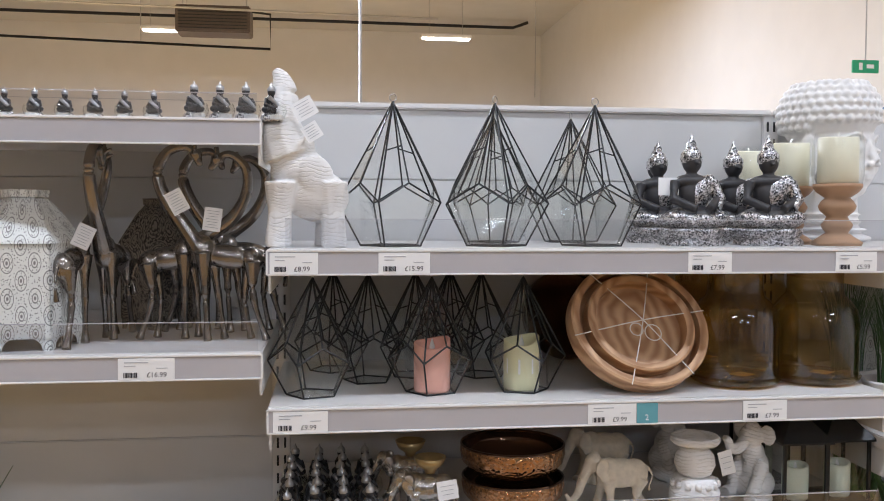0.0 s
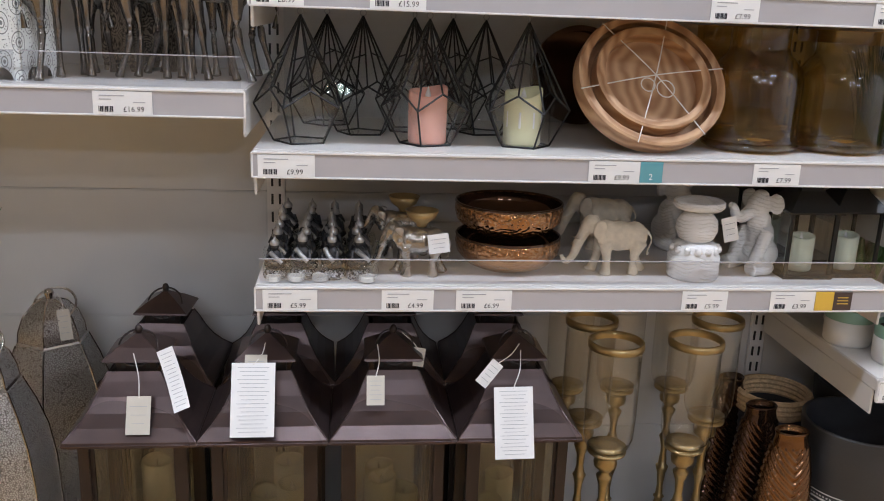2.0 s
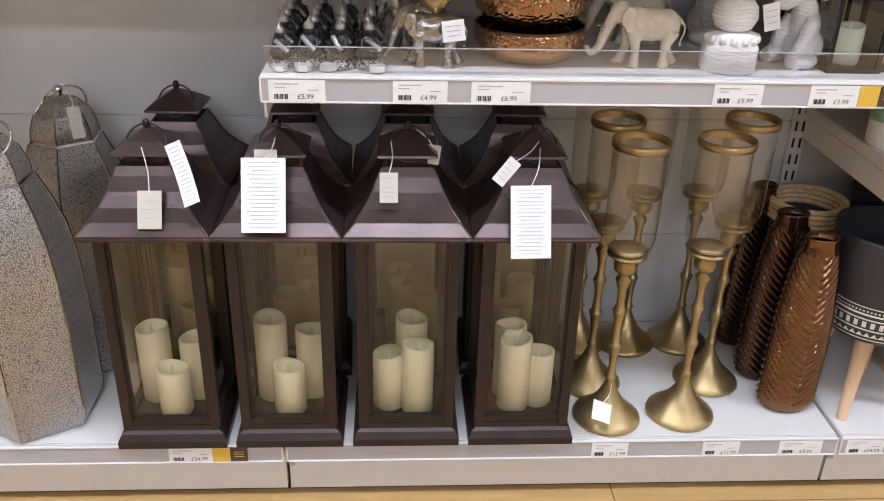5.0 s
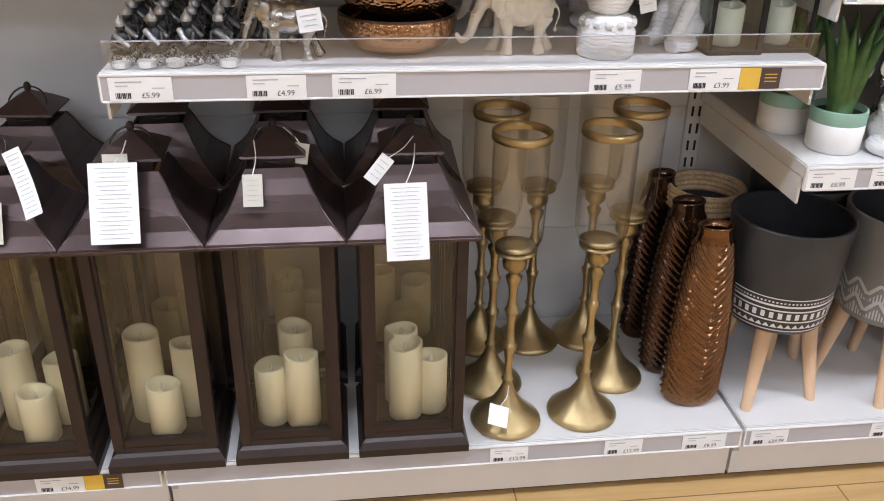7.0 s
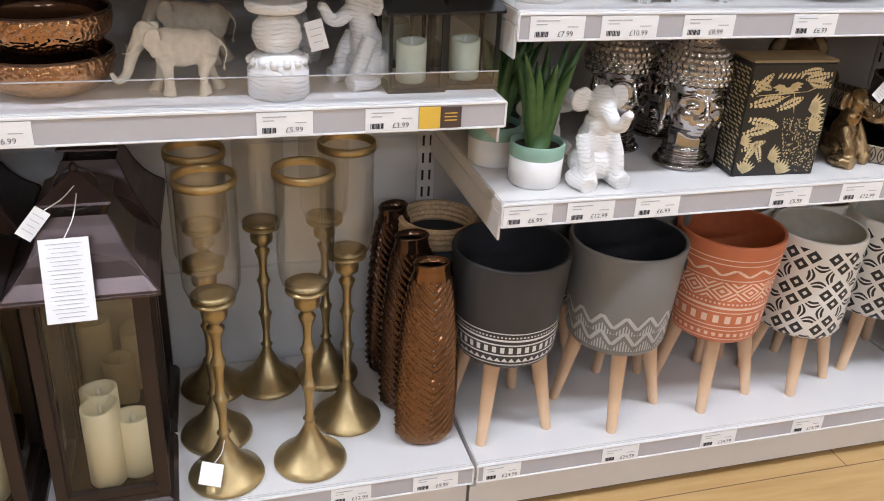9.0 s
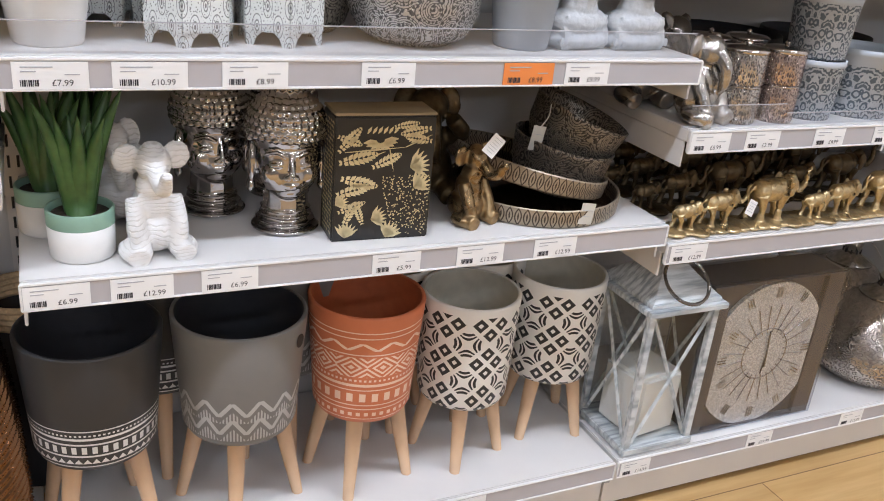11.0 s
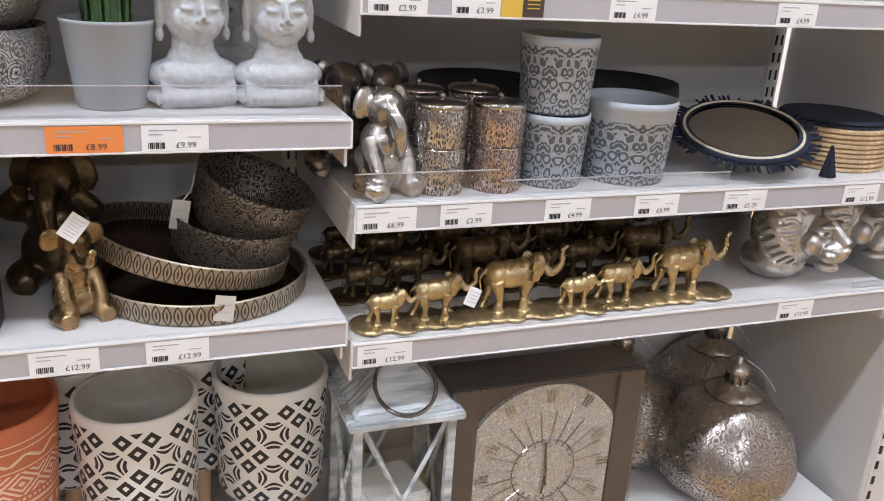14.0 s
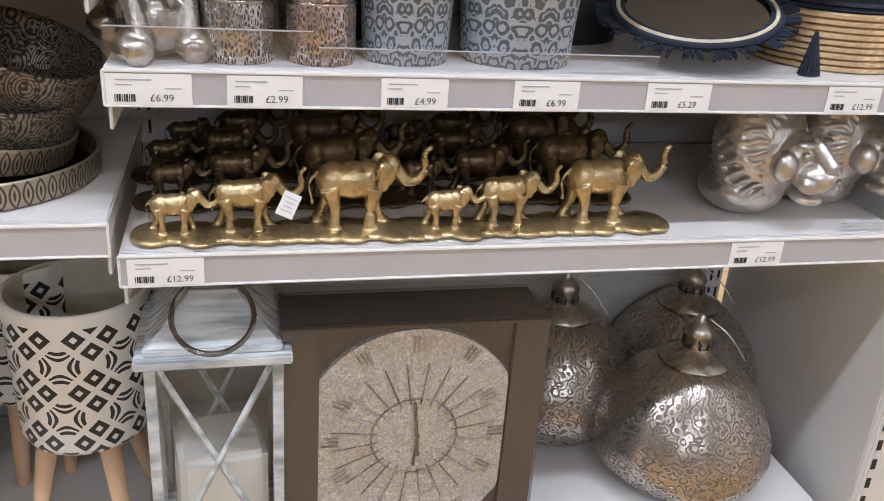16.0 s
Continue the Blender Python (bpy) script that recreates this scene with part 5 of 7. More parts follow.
for iy in range(6):
    for ix in range(4):
        if ix == iy == 0:
            continue
        c = copy_thing(m0, pose(0.030 + ix * 0.0415 + random.uniform(-0.004, 0.004), 0.045 + iy * 0.046 + random.uniform(-0.003, 0.003), 0.795, 0, 0, random.uniform(-40, 40)))
        c.scale = (1.12, 1.12, 1.12)
for k in range(6):
    c = copy_thing(m0, pose(-0.378 + k * 0.0425, 0.062, 1.420, 0, 0, random.uniform(-6, 6)))
    c.scale = (0.72, 0.72, 0.72)
for k in range(4):
    c = copy_thing(m0, pose(-0.106 + k * 0.038, 0.055, 1.420, 0, 0, 24))
    c.scale = (0.92, 0.92, 0.92)

# copper bowls
for z, r, y in ((0.795, 0.086, 0.120), (0.848, 0.088, 0.125)):
    t = thing("copper_bowl", "hammered copper bowl with a rolled rim, stacked on another", "bowl", "copper bowls", (0.398, y, z))
    part("bowl", lathe([(0, 0), (r * 0.6, 0), (r * 0.80, 0.008), (r * 0.96, 0.024), (r, 0.040), (r * 0.985, 0.050), (r * 0.97, 0.052), (r * 0.955, 0.050)], 72), HAMCOP, t, smooth=True)
    part("inside", lathe([(r * 0.955, 0.050), (r * 0.95, 0.040), (r * 0.88, 0.018), (0, 0.010)], 48), VD, t, "dark brown glazed inside", smooth=True)
    part("rim", ring(r * 0.975, 0.0022, (0, 0, 0.0515), 48), VD, t, "dark rolled rim")

# stacked plaster pedestal elephant and sitting elephants
t = thing("turtle_pedestal", "white plaster ornament of a drum, a ball and a flat dish", "ornament", "", (0.690, 0.060, 0.795))
part("drum", lathe([(0, 0), (0.038, 0), (0.041, 0.004), (0.041, 0.036), (0.037, 0.043), (0.037, 0.053), (0.030, 0.058), (0, 0.06)], 40), PLASTER, t, smooth=True)
for k in range(14):
    a = TAU * k / 14
    part("bead", lathe([(0, -0.007), (0.005, -0.005), (0.0062, 0), (0.005, 0.005), (0, 0.007)], 8, c=(0.036 * math.cos(a), 0.036 * math.sin(a), 0.049)), PLASTER, t, smooth=True) if math.sin(a) < 0.3 else None
part("ball", lathe([(0.012, 0.056), (0.027, 0.064), (0.033, 0.078), (0.031, 0.094), (0.022, 0.105), (0.015, 0.109)], 32), PLASTER, t, smooth=True)
part("dish", lathe([(0.015, 0.108), (0.036, 0.112), (0.040, 0.117), (0.040, 0.123), (0.037, 0.126), (0.034, 0.121), (0, 0.120)], 40), PLASTER, t, smooth=True)
tag(t, (0.046, -0.010, 0.100), 0.024, 0.040, roll=-14, lines=3)


def sitting_elephant(at, s, material, label, turn=0.0, paws=False, name="sitting_elephant", raised=False):
    balls = [(0, 0, 0.24, 0.26, 0.24, 0.24), (0, -0.02, 0.45, 0.20, 0.18, 0.20), (0, -0.06, 0.76, 0.17, 0.16, 0.17),
             (-0.19, 0.0, 0.80, 0.10, 0.04, 0.15, 15), (0.19, 0.0, 0.80, 0.10, 0.04, 0.15, -15), (-0.20, -0.16, 0.10, 0.13, 0.2, 0.1), (0.20, -0.16, 0.10, 0.13, 0.2, 0.1)]
    tr = bez((0, -0.18, 0.74), (0, -0.28, 0.62), (0.02, -0.28, 0.46), (0.06, -0.22, 0.36), n=5)
    if raised:
        balls = [(0, 0.02, 0.20, 0.22, 0.24, 0.20), (0, 0.0, 0.42, 0.17, 0.17, 0.21), (0, -0.04, 0.60, 0.14, 0.14, 0.14), (0, -0.08, 0.80, 0.145, 0.15, 0.15), (0, -0.06, 0.92, 0.09, 0.09, 0.06),
                 (-0.20, -0.02, 0.84, 0.12, 0.035, 0.13, 15), (0.20, -0.02, 0.84, 0.12, 0.035, 0.13, -15), (-0.22, -0.14, 0.08, 0.10, 0.17, 0.085), (0.22, -0.14, 0.08, 0.10, 0.17, 0.085)]
        tr = bez((0, -0.16, 0.78), (0, -0.32, 0.68), (0, -0.44, 0.70), (0, -0.50, 0.80), (0, -0.56, 0.84), n=4)
    rods = [(tr, taper(tr, 0.085, 0.04))]
    for k in (-1, 1):
        if paws:
            p = bez((k * 0.17, -0.04, 0.52), (k * 0.28, -0.16, 0.58), (k * 0.16, -0.24, 0.72), n=4)
        else:
            p = bez((k * 0.15, -0.05, 0.50), (k * 0.17, -0.18, 0.28), (k * 0.13, -0.26, 0.06), n=4)
        rods.append((p, taper(p, 0.085, 0.07)))
        rods.append(([(k * 0.17, -0.1, 0.10), (k * 0.19, -0.32, 0.07)], [0.10, 0.095]))
    sc = lambda v: v * s
    return figure(name, label, "ornament", "", at, [tuple(map(sc, b[:6])) + tuple(b[6:]) for b in balls], [([Vector(q) * s for q in p], [r * s for r in rad]) for p, rad in rods], s / 55, material, turn, 1)


sitting_elephant((0.818, 0.105, 0.795), 0.138, PLASTER, "white ribbed plaster elephant sitting with its trunk stretched out", -66, raised=True)
sitting_elephant((1.172, 0.070, 0.637), 0.160, PLASTER, "white ribbed plaster elephant sitting with its trunk lifted", 6, raised=True)
sitting_elephant((1.128, 0.195, 0.637), 0.160, PLASTER, "white plaster elephant sitting behind another", 10, True)
sitting_elephant((0.720, 0.250, 0.795), 0.140, PLASTER, "white plaster elephant in the shade at the shelf's back", 20)
sitting_elephant((1.655, 0.090, 0.637), 0.132, GOLD_M, "dark gold resin elephant sitting with its legs out", 22, raised=True)
# darker than the one in front, shade put into its colour
sitting_elephant((1.632, 0.225, 0.637), 0.200, GOLD_SHADED, "dark gold resin sitting elephant behind another, coloured as shaded", -10, True)
tg = thing("swing_tag", "white paper tag hanging on the gold sitting elephant", "tag", "", (1.672, 0.035, 0.790))
tag(tg, (0, 0, 0), 0.024, 0.034, lines=6, roll=38)
sitting_elephant((2.052, 0.060, 0.800), 0.155, SILVER, "aged silver resin elephant sitting up with its trunk down", 18)
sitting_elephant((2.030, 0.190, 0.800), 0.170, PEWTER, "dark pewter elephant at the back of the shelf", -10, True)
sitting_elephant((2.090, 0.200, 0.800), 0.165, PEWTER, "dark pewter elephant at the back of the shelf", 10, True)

# the large plaster elephant rearing with its trunk up
b = [(0.016, 0, 0.080, 0.052, 0.038, 0.042, 12), (-0.010, 0, 0.118, 0.044, 0.036, 0.036), (-0.024, 0, 0.150, 0.040, 0.034, 0.034), (0.018, -0.034, 0.108, 0.026, 0.007, 0.034, -20), (0.018, 0.034, 0.108, 0.026, 0.007, 0.034, -20)]
tr = bez((-0.024, 0, 0.140), (-0.036, 0, 0.175), (-0.038, 0, 0.205), (-0.032, 0, 0.235), (-0.036, 0, 0.258), (-0.046, 0, 0.272), n=5)
r = [(tr, [0.042 - 0.0355 * (i / (len(tr) - 1)) ** 1.15 for i in range(len(tr))])]
for sy in (-1, 1):
    p = bez((-0.030, sy * 0.024, 0.145), (-0.010, sy * 0.034, 0.155), (0.004, sy * 0.030, 0.175), n=4)
    r.append((p, taper(p, 0.006, 0.003)))
for x0, x1, y in ((-0.034, -0.046, 0.020), (-0.036, -0.040, -0.022), (0.036, 0.032, 0.022), (0.040, 0.044, -0.022)):
    r.append(([(x0, y, 0.10), ((x0 + x1) / 2, y, 0.055), (x1, y, 0.0)], [0.026, 0.018, 0.020]))
figure("large_elephant_ornament", "large white crackled plaster elephant with its trunk raised", "ornament", "", (0.058, 0.075, 1.230), b, r, 0.0026, PLASTER, 0, 1)
tg = thing("swing_tag", "clear wrapped price tag tied to the white elephant", "tag", "", (0.050, 0.040, 1.452))
tag(tg, (0, 0, 0), 0.034, 0.030, lines=5, roll=-30, lean=-6)
tag(tg, (0.012, 0.001, -0.036), 0.026, 0.026, lines=5, roll=-32, lean=-6)

# ---- giraffes ----
def giraffe(neck, chest, rump, legs, y):
    """One animal: neck points from shoulder to nose, chest and rump, and its legs as (top x, knee x, foot x, side)."""
    (cx, cz), (rx, rz) = chest, rump
    d = 1 if rx > cx else -1
    balls = [(cx, y, cz, 0.021, 0.0175, 0.027), ((cx + rx) / 2, y, (cz + rz) / 2, abs(rx - cx) * 0.52, 0.0165, 0.020, 8 * d), (rx, y, rz, 0.019, 0.0175, 0.022)]
    nk = bez(*[(px, y + dy, pz) for px, dy, pz in neck], n=6)
    n = len(nk)
    rods = [(nk, [0.0165 - 0.0105 * min(1.0, i / (n - 8)) ** 0.55 for i in range(n)])]
    h = nk[-6]
    e = nk[-1]
    balls += [(h.x, h.y, h.z, 0.0105, 0.0082, 0.0095), ((h.x + e.x) / 2, h.y, (h.z + e.z) / 2, 0.0075, 0.006, 0.0075), (e.x, e.y, e.z, 0.0058, 0.0052, 0.0055)]
    for dy in (-0.005, 0.005):
        rods.append(([(h.x, h.y + dy, h.z + 0.004), (h.x - 0.002, h.y + dy * 1.4, h.z + 0.019)], [0.0024, 0.0026]))
        rods.append(([(h.x, h.y + dy, h.z + 0.002), (h.x, h.y + dy * 3.4, h.z + 0.007)], [0.0040, 0.0022]))
    for x0, x1, x2, side in legs:
        top = cz if abs(x0 - cx) < abs(x0 - rx) else rz
        p = bez((x0, y + side * 0.008, top), (x1, y + side * 0.010, top * 0.52), (x2, y + side * 0.010, 0.0), n=5)
        rods.append((p, [0.0150, 0.0125, 0.0098, 0.0074, 0.0060, 0.0066, 0.0050, 0.0045, 0.0045, 0.0052, 0.0075]))
    p = bez((rx + d * 0.018, y, rz + 0.008), (rx + d * 0.028, y, rz - 0.02), (rx + d * 0.024, y, rz - 0.050), n=3)
    rods.append((p, [0.003, 0.0026, 0.0022, 0.0022, 0.0024, 0.0036, 0.0046]))
    return balls, rods


bA, rA = giraffe([(-0.004, 0, 0.148), (-0.028, -0.002, 0.184), (-0.055, -0.003, 0.226), (-0.067, -0.003, 0.268), (-0.052, -0.002, 0.300), (-0.026, 0, 0.309), (-0.010, 0, 0.300), (-0.003, 0, 0.283)],
                 (0.004, 0.142), (0.078, 0.127), ((0.004, 0.006, 0.010, -1), (0.014, 0.024, 0.034, 1), (0.080, 0.082, 0.102, -1), (0.076, 0.066, 0.076, 1)), 0.0)
bB, rB = giraffe([(-0.022, 0, 0.150), (0.016, 0.006, 0.174), (0.048, 0.003, 0.200), (0.068, -0.004, 0.238), (0.068, -0.012, 0.276), (0.046, -0.018, 0.298), (0.026, -0.020, 0.293), (0.015, -0.022, 0.277)],
                 (-0.030, 0.138), (-0.086, 0.122), ((-0.030, -0.030, -0.030, -1), (-0.026, -0.014, -0.012, 1), (-0.088, -0.082, -0.102, -1), (-0.082, -0.072, -0.078, 1)), 0.030)
gp = figure("giraffe_pair_ornament", "aged bronze ornament of two giraffes with crossed curved necks", "ornament", "giraffe ornaments", (-0.108, 0.135, 1.078), bA + bB, rA + rB, 0.0016, PEWTER, 0, 1)
mesh_copy(gp, (-0.085, 0.235, 1.078), 5)
mesh_copy(gp, (-0.262, 0.150, 1.078), 84)
for x, z, r_ in ((-0.146, 1.315, -28), (-0.268, 1.262, 25), (-0.082, 1.290, 8)):
    tg = thing("swing_tag", "white printed tag tied to a giraffe ornament", "tag", "giraffe tags", (x, 0.085, z))
    tag(tg, (0, 0, 0), 0.027 if r_ != 10 else 0.012, 0.036, lines=7, roll=r_)


def panel_lantern(x, y, z, material, label, r=0.072, h=0.15, roof=True, n=6, turn=0.0, feet=0.018, group="pierced lanterns"):
    t = thing("pierced_lantern", label, "lantern", group, (x, y, z), turn)
    for k in range(n):
        a = TAU * (k + 0.5) / n
        w = 2 * r * math.sin(math.pi / n) * 0.985
        rr = r * math.cos(math.pi / n)
        m = Matrix.Rotation(a - math.pi / 2, 4, "Z") @ Matrix.Translation((0, rr, 0))
        bm = box(w, 0.002, h - feet, (0, 0, feet + (h - feet) / 2), 0.0008)
        for s in (-1, 1):
            pts = [(s * w / 2, feet), (s * w / 2, 0), (s * (w / 2 - 0.010), 0), (s * (w / 2 - 0.014), feet * 0.6), (s * (w / 2 - 0.022), feet)]
            vs = [bm.verts.new((px, -0.001, pz)) for px, pz in pts]
            bm.faces.new(vs if s < 0 else list(reversed(vs)))
        bm.transform(m)
        part("side_panel", bm, material, t)
    if roof:
        part("roof", lathe([(r * 1.06, h), (r * 1.04, h + 0.004), (r * 0.62, h + 0.05), (r * 0.36, h + 0.070), (0, h + 0.070)], n), material, t)
        part("crown", lathe([(r * 0.42, h + 0.069), (r * 0.44, h + 0.080), (r * 0.36, h + 0.080), (0, h + 0.075)], n), material, t)
    else:
        part("top_frame", lathe([(r, h), (r * 1.02, h + 0.003), (r * 0.9, h + 0.005), (r * 0.88, h)], n), material, t)
    return t


pl = panel_lantern(-0.365, 0.105, 1.078, FILW, "white pierced metal lantern with six sides and a hipped roof", 0.078, 0.158, turn=12)
tag(pl, (-0.040, -0.060, 0.195), 0.034, 0.034, lines=2, roll=20)
panel_lantern(-0.210, 0.330, 1.078, FILD, "dark pierced metal lantern standing behind the giraffes", 0.070, 0.150, turn=30)
for x, y, tu in ((1.232, 0.105, 12), (1.352, 0.112, 28), (1.230, 0.24, 20), (1.350, 0.25, 15), (1.12, 0.24, 8)):
    panel_lantern(x, y, 0.915, FILW, "white pierced metal lantern on small feet", 0.060, 0.150, False, 6, tu, group="white pierced lanterns")
panel_lantern(1.430, 0.27, 0.915, FILD, "dark pierced metal lantern at the back of the shelf", 0.055, 0.15, False, 8, 4)


# ---- glass and candles ----
def terrarium(x, y, z, s, turn=0.0):
    t = thing("geometric_terrarium", "teardrop glass terrarium with a black wire frame and hanging loop", "terrarium", "wire terrariums", (x, y, z), turn)
    n = 5
    r1, r2, r3, z2, z3, za = 0.052 * s, 0.088 * s, 0.066 * s, 0.068 * s, 0.098 * s, 0.232 * s
    P = lambda r, k, zz: Vector((r * math.cos(TAU * k / n + math.pi / 10), r * math.sin(TAU * k / n + math.pi / 10), zz + 0.0015))
    A = [P(r1, k, 0) for k in range(n)]
    B = [P(r2, k, z2) for k in range(n)]
    C = [P(r3, k + 0.5, z3) for k in range(n)]
    top = Vector((0, 0, za))
    wire = bmesh.new()
    wr = 0.0015
    for k in range(n):
        j = (k + 1) % n
        for a, b in ((A[k], A[j]), (A[k], B[k]), (B[k], C[k]), (C[k], B[j]), (C[k], top), (B[k], top)):
            tube([a, b], wr, 5, wire)
    for k in (0, 2, 3):
        f = 0.45
        tube([B[k].lerp(top, f + 0.05), C[k].lerp(top, f)], wr * 0.8, 5, wire)
    part("wire_frame", wire, BLACKW, t, "black soldered wire frame")
    for k in range(n):
        j = (k + 1) % n
        for vs in ((A[k], A[j], B[j], C[k], B[k]), (B[k], C[k], top), (C[k], B[j], top)):
            if k == 3 and len(vs) == 3:
                continue
            g = bmesh.new()
            g.faces.new([g.verts.new(v) for v in vs])
            part("pane", g, CLEAR, t)
    g = bmesh.new()
    g.faces.new([g.verts.new(v) for v in A])
    part("floor_pane", g, CLEAR, t)
    part("loop", ring(0.006 * s, 0.0009, (0, 0, za + 0.006 * s), 16, upright=True), STEEL, t)
    return t


tb = terrarium(0.196, 0.110, 1.230, 1.0, 18)
for x, y, tu in ((0.362, 0.110, 40), (0.530, 0.110, 5), (0.395, 0.30, 20), (0.545, 0.31, 50)):
    copy_thing(tb, pose(x, y, 1.230, 0, 0, tu))
ts = terrarium(0.068, 0.092, 0.995, 0.80, 18)
for x, y, tu in ((0.258, 0.096, 20), (0.408, 0.096, 50), (0.160, 0.20, 8), (0.315, 0.30, 20), (0.245, 0.24, 44), (0.362, 0.23, 12), (0.10, 0.31, 30)):
    copy_thing(ts, pose(x, y, 0.995, 0, 0, tu))
candle((0.258, 0.090, 0.9975), 0.0295, 0.078, PINK, "pink flameless wax candle standing inside a glass terrarium", "coloured candles")
yc = candle((0.405, 0.092, 0.9975), 0.0290, 0.080, LIME, "lime green wrapped candle with a label, inside a glass terrarium", "coloured candles")
part("paper_label", lathe([(0.0296, 0.028), (0.0296, 0.052)], 8, turn=-1.9), TICKET, yc)

# nested wooden trays leaning on the wall of the shelf
t = thing("wooden_tray_set", "set of two nested round wooden trays tied with string, leaning back", "tray", "", (0.597, 0.085, 0.995))
m = Matrix.Translation((0, 0.020, 0.106)) @ Euler((radians(58), radians(8), 0)).to_matrix().to_4x4()
for nm, R, hh, zz in (("outer_tray", 0.118, 0.036, 0.0), ("inner_tray", 0.092, 0.032, 0.010)):
    bm = lathe([(0, 0), (R * 0.9, 0), (R, 0.006), (R, hh), (R - 0.004, hh + 0.002), (R - 0.014, hh), (R - 0.015, 0.010), (0, 0.010)], 56, c=(0, 0, zz), squash=0.93)
    bm.transform(m)
    part(nm, bm, TRAYWOOD, t, smooth=False)
bm = bmesh.new()
for a in (20, 80, 135):
    c, s_ = math.cos(radians(a)), math.sin(radians(a))
    tube(bez((-0.12 * c, -0.112 * s_, 0.037), (0, 0, 0.048), (0.12 * c, 0.112 * s_, 0.037), n=6), 0.001, 5, bm)
ring(0.014, 0.001, (0.016, -0.020, 0.047), 16, bm=bm)
ring(0.011, 0.001, (-0.012, -0.018, 0.047), 16, bm=bm)
bm.transform(m)
part("string", bm, CORD, t, "tied jute string")
lo = min((t.matrix_world @ Vector(v.co)).z for ch in t.children for v in ch.data.vertices)
t.location.z += 0.9955 - lo
tr2 = thing("round_tray", "dark stained round wooden tray standing behind the others", "tray", "", (0.560, 0.385, 0.995))
bm = lathe([(0, 0), (0.09, 0), (0.09, 0.02), (0.08, 0.02), (0.08, 0.008), (0, 0.008)], 40)
bm.transform(Matrix.Translation((0, 0, 0.0905)) @ Euler((radians(84), 0, 0)).to_matrix().to_4x4())
part("tray", bm, VD, tr2)


def bottle(x, y, z, label):
    t = thing("amber_glass_bottle", label, "bottle", "amber bottles", (x, y, z))
    prof = [(0, 0.004), (0.060, 0.0), (0.069, 0.004), (0.073, 0.018), (0.073, 0.105), (0.069, 0.126), (0.058, 0.142), (0.049, 0.150), (0.046, 0.160), (0.046, 0.186), (0.048, 0.190)]
    part("glass_body", lathe(prof, 48), AMBERG, t, "amber blown glass", smooth=True)
    part("glass_base", lathe([(0, 0.006), (0.058, 0.003), (0.074, 0.007), (0.077, 0.014), (0.060, 0.012), (0, 0.014)], 40), AMBERG, t, smooth=True)
    part("paper_label", box(0.036, 0.030, 0.0006, (0.01, -0.01, 0.016), m=Matrix.Rotation(0.6, 4, "Z")), YELLOW_T, t)
    return t


b1 = bottle(0.782, 0.115, 0.995, "large amber glass bottle with a narrow neck")
for x, y in ((0.930, 0.120), (0.80, 0.30), (0.92, 0.30)):
    copy_thing(b1, pose(x, y, 0.995))


def grass_pot(x, y, z, r, h, blades, length, potmat, label, seed=3):
    t = thing("grass_plant", label, "plant", "artificial grasses", (x, y, z))
    part("pot", lathe([(0, 0), (r * 0.72, 0), (r * 0.76, 0.004), (r * 0.97, h - 0.006), (r, h - 0.004), (r, h), (r * 0.94, h), (r * 0.92, h - 0.01), (0, h - 0.012)], 40), potmat, t, smooth=True)
    rnd = random.Random(seed)
    bm = bmesh.new()
    for _ in range(blades):
        a, q = rnd.uniform(0, TAU), rnd.uniform(0, r * 0.55)
        b0 = Vector((q * math.cos(a), q * math.sin(a), h - 0.012))
        out = rnd.uniform(0.1, 0.75) * r * 1.5
        L = length * rnd.uniform(0.7, 1.0)
        a2 = a + rnd.uniform(-0.5, 0.5)
        w = 0.0016
        side = Vector((-math.sin(a2), math.cos(a2), 0)) * w
        prev = None
        for i in range(5):
            f = i / 4
            p = b0 + Vector((out * f * f * math.cos(a2), out * f * f * math.sin(a2), L * f * (1 - 0.12 * f)))
            k = 1 - f * 0.9
            cur = (bm.verts.new(p - side * k), bm.verts.new(p + side * k))
            if prev:
                bm.faces.new((prev[0], prev[1], cur[1], cur[0]))
            prev = cur
    tagged(part("blades", bm, GRASS, t, "thin green blades"), kind="stuff")
    return t


grass_pot(1.716, 0.090, 0.915, 0.055, 0.105, 260, 0.20, POTGREY, "artificial grass in a grey round pot")


# tall feathery blades in the corner of the first bay
t = thing("tall_grass_plant", "tall artificial grass in a grey pot on the base shelf", "plant", "", (-0.640, 0.27, 0.138))
part("pot", lathe([(0, 0), (0.06, 0), (0.075, 0.11), (0.070, 0.11), (0, 0.10)], 32), POTGREY, t, smooth=True)
bm = bmesh.new()
rnd = random.Random(5)
for _ in range(90):
    a = rnd.uniform(0, TAU)
    L, out = rnd.uniform(0.45, 0.78), rnd.uniform(0.02, 0.20)
    pts = [Vector((out * f * f * math.cos(a), out * f * f * math.sin(a) * 0.5, 0.1 + L * f)) for f in (0, 0.3, 0.6, 0.85, 1.0)]
    tube(pts, [0.003, 0.003, 0.0022, 0.0014, 0.0005], 4, bm)
tagged(part("blades", bm, GRASS, t, "long green blades"), kind="stuff")


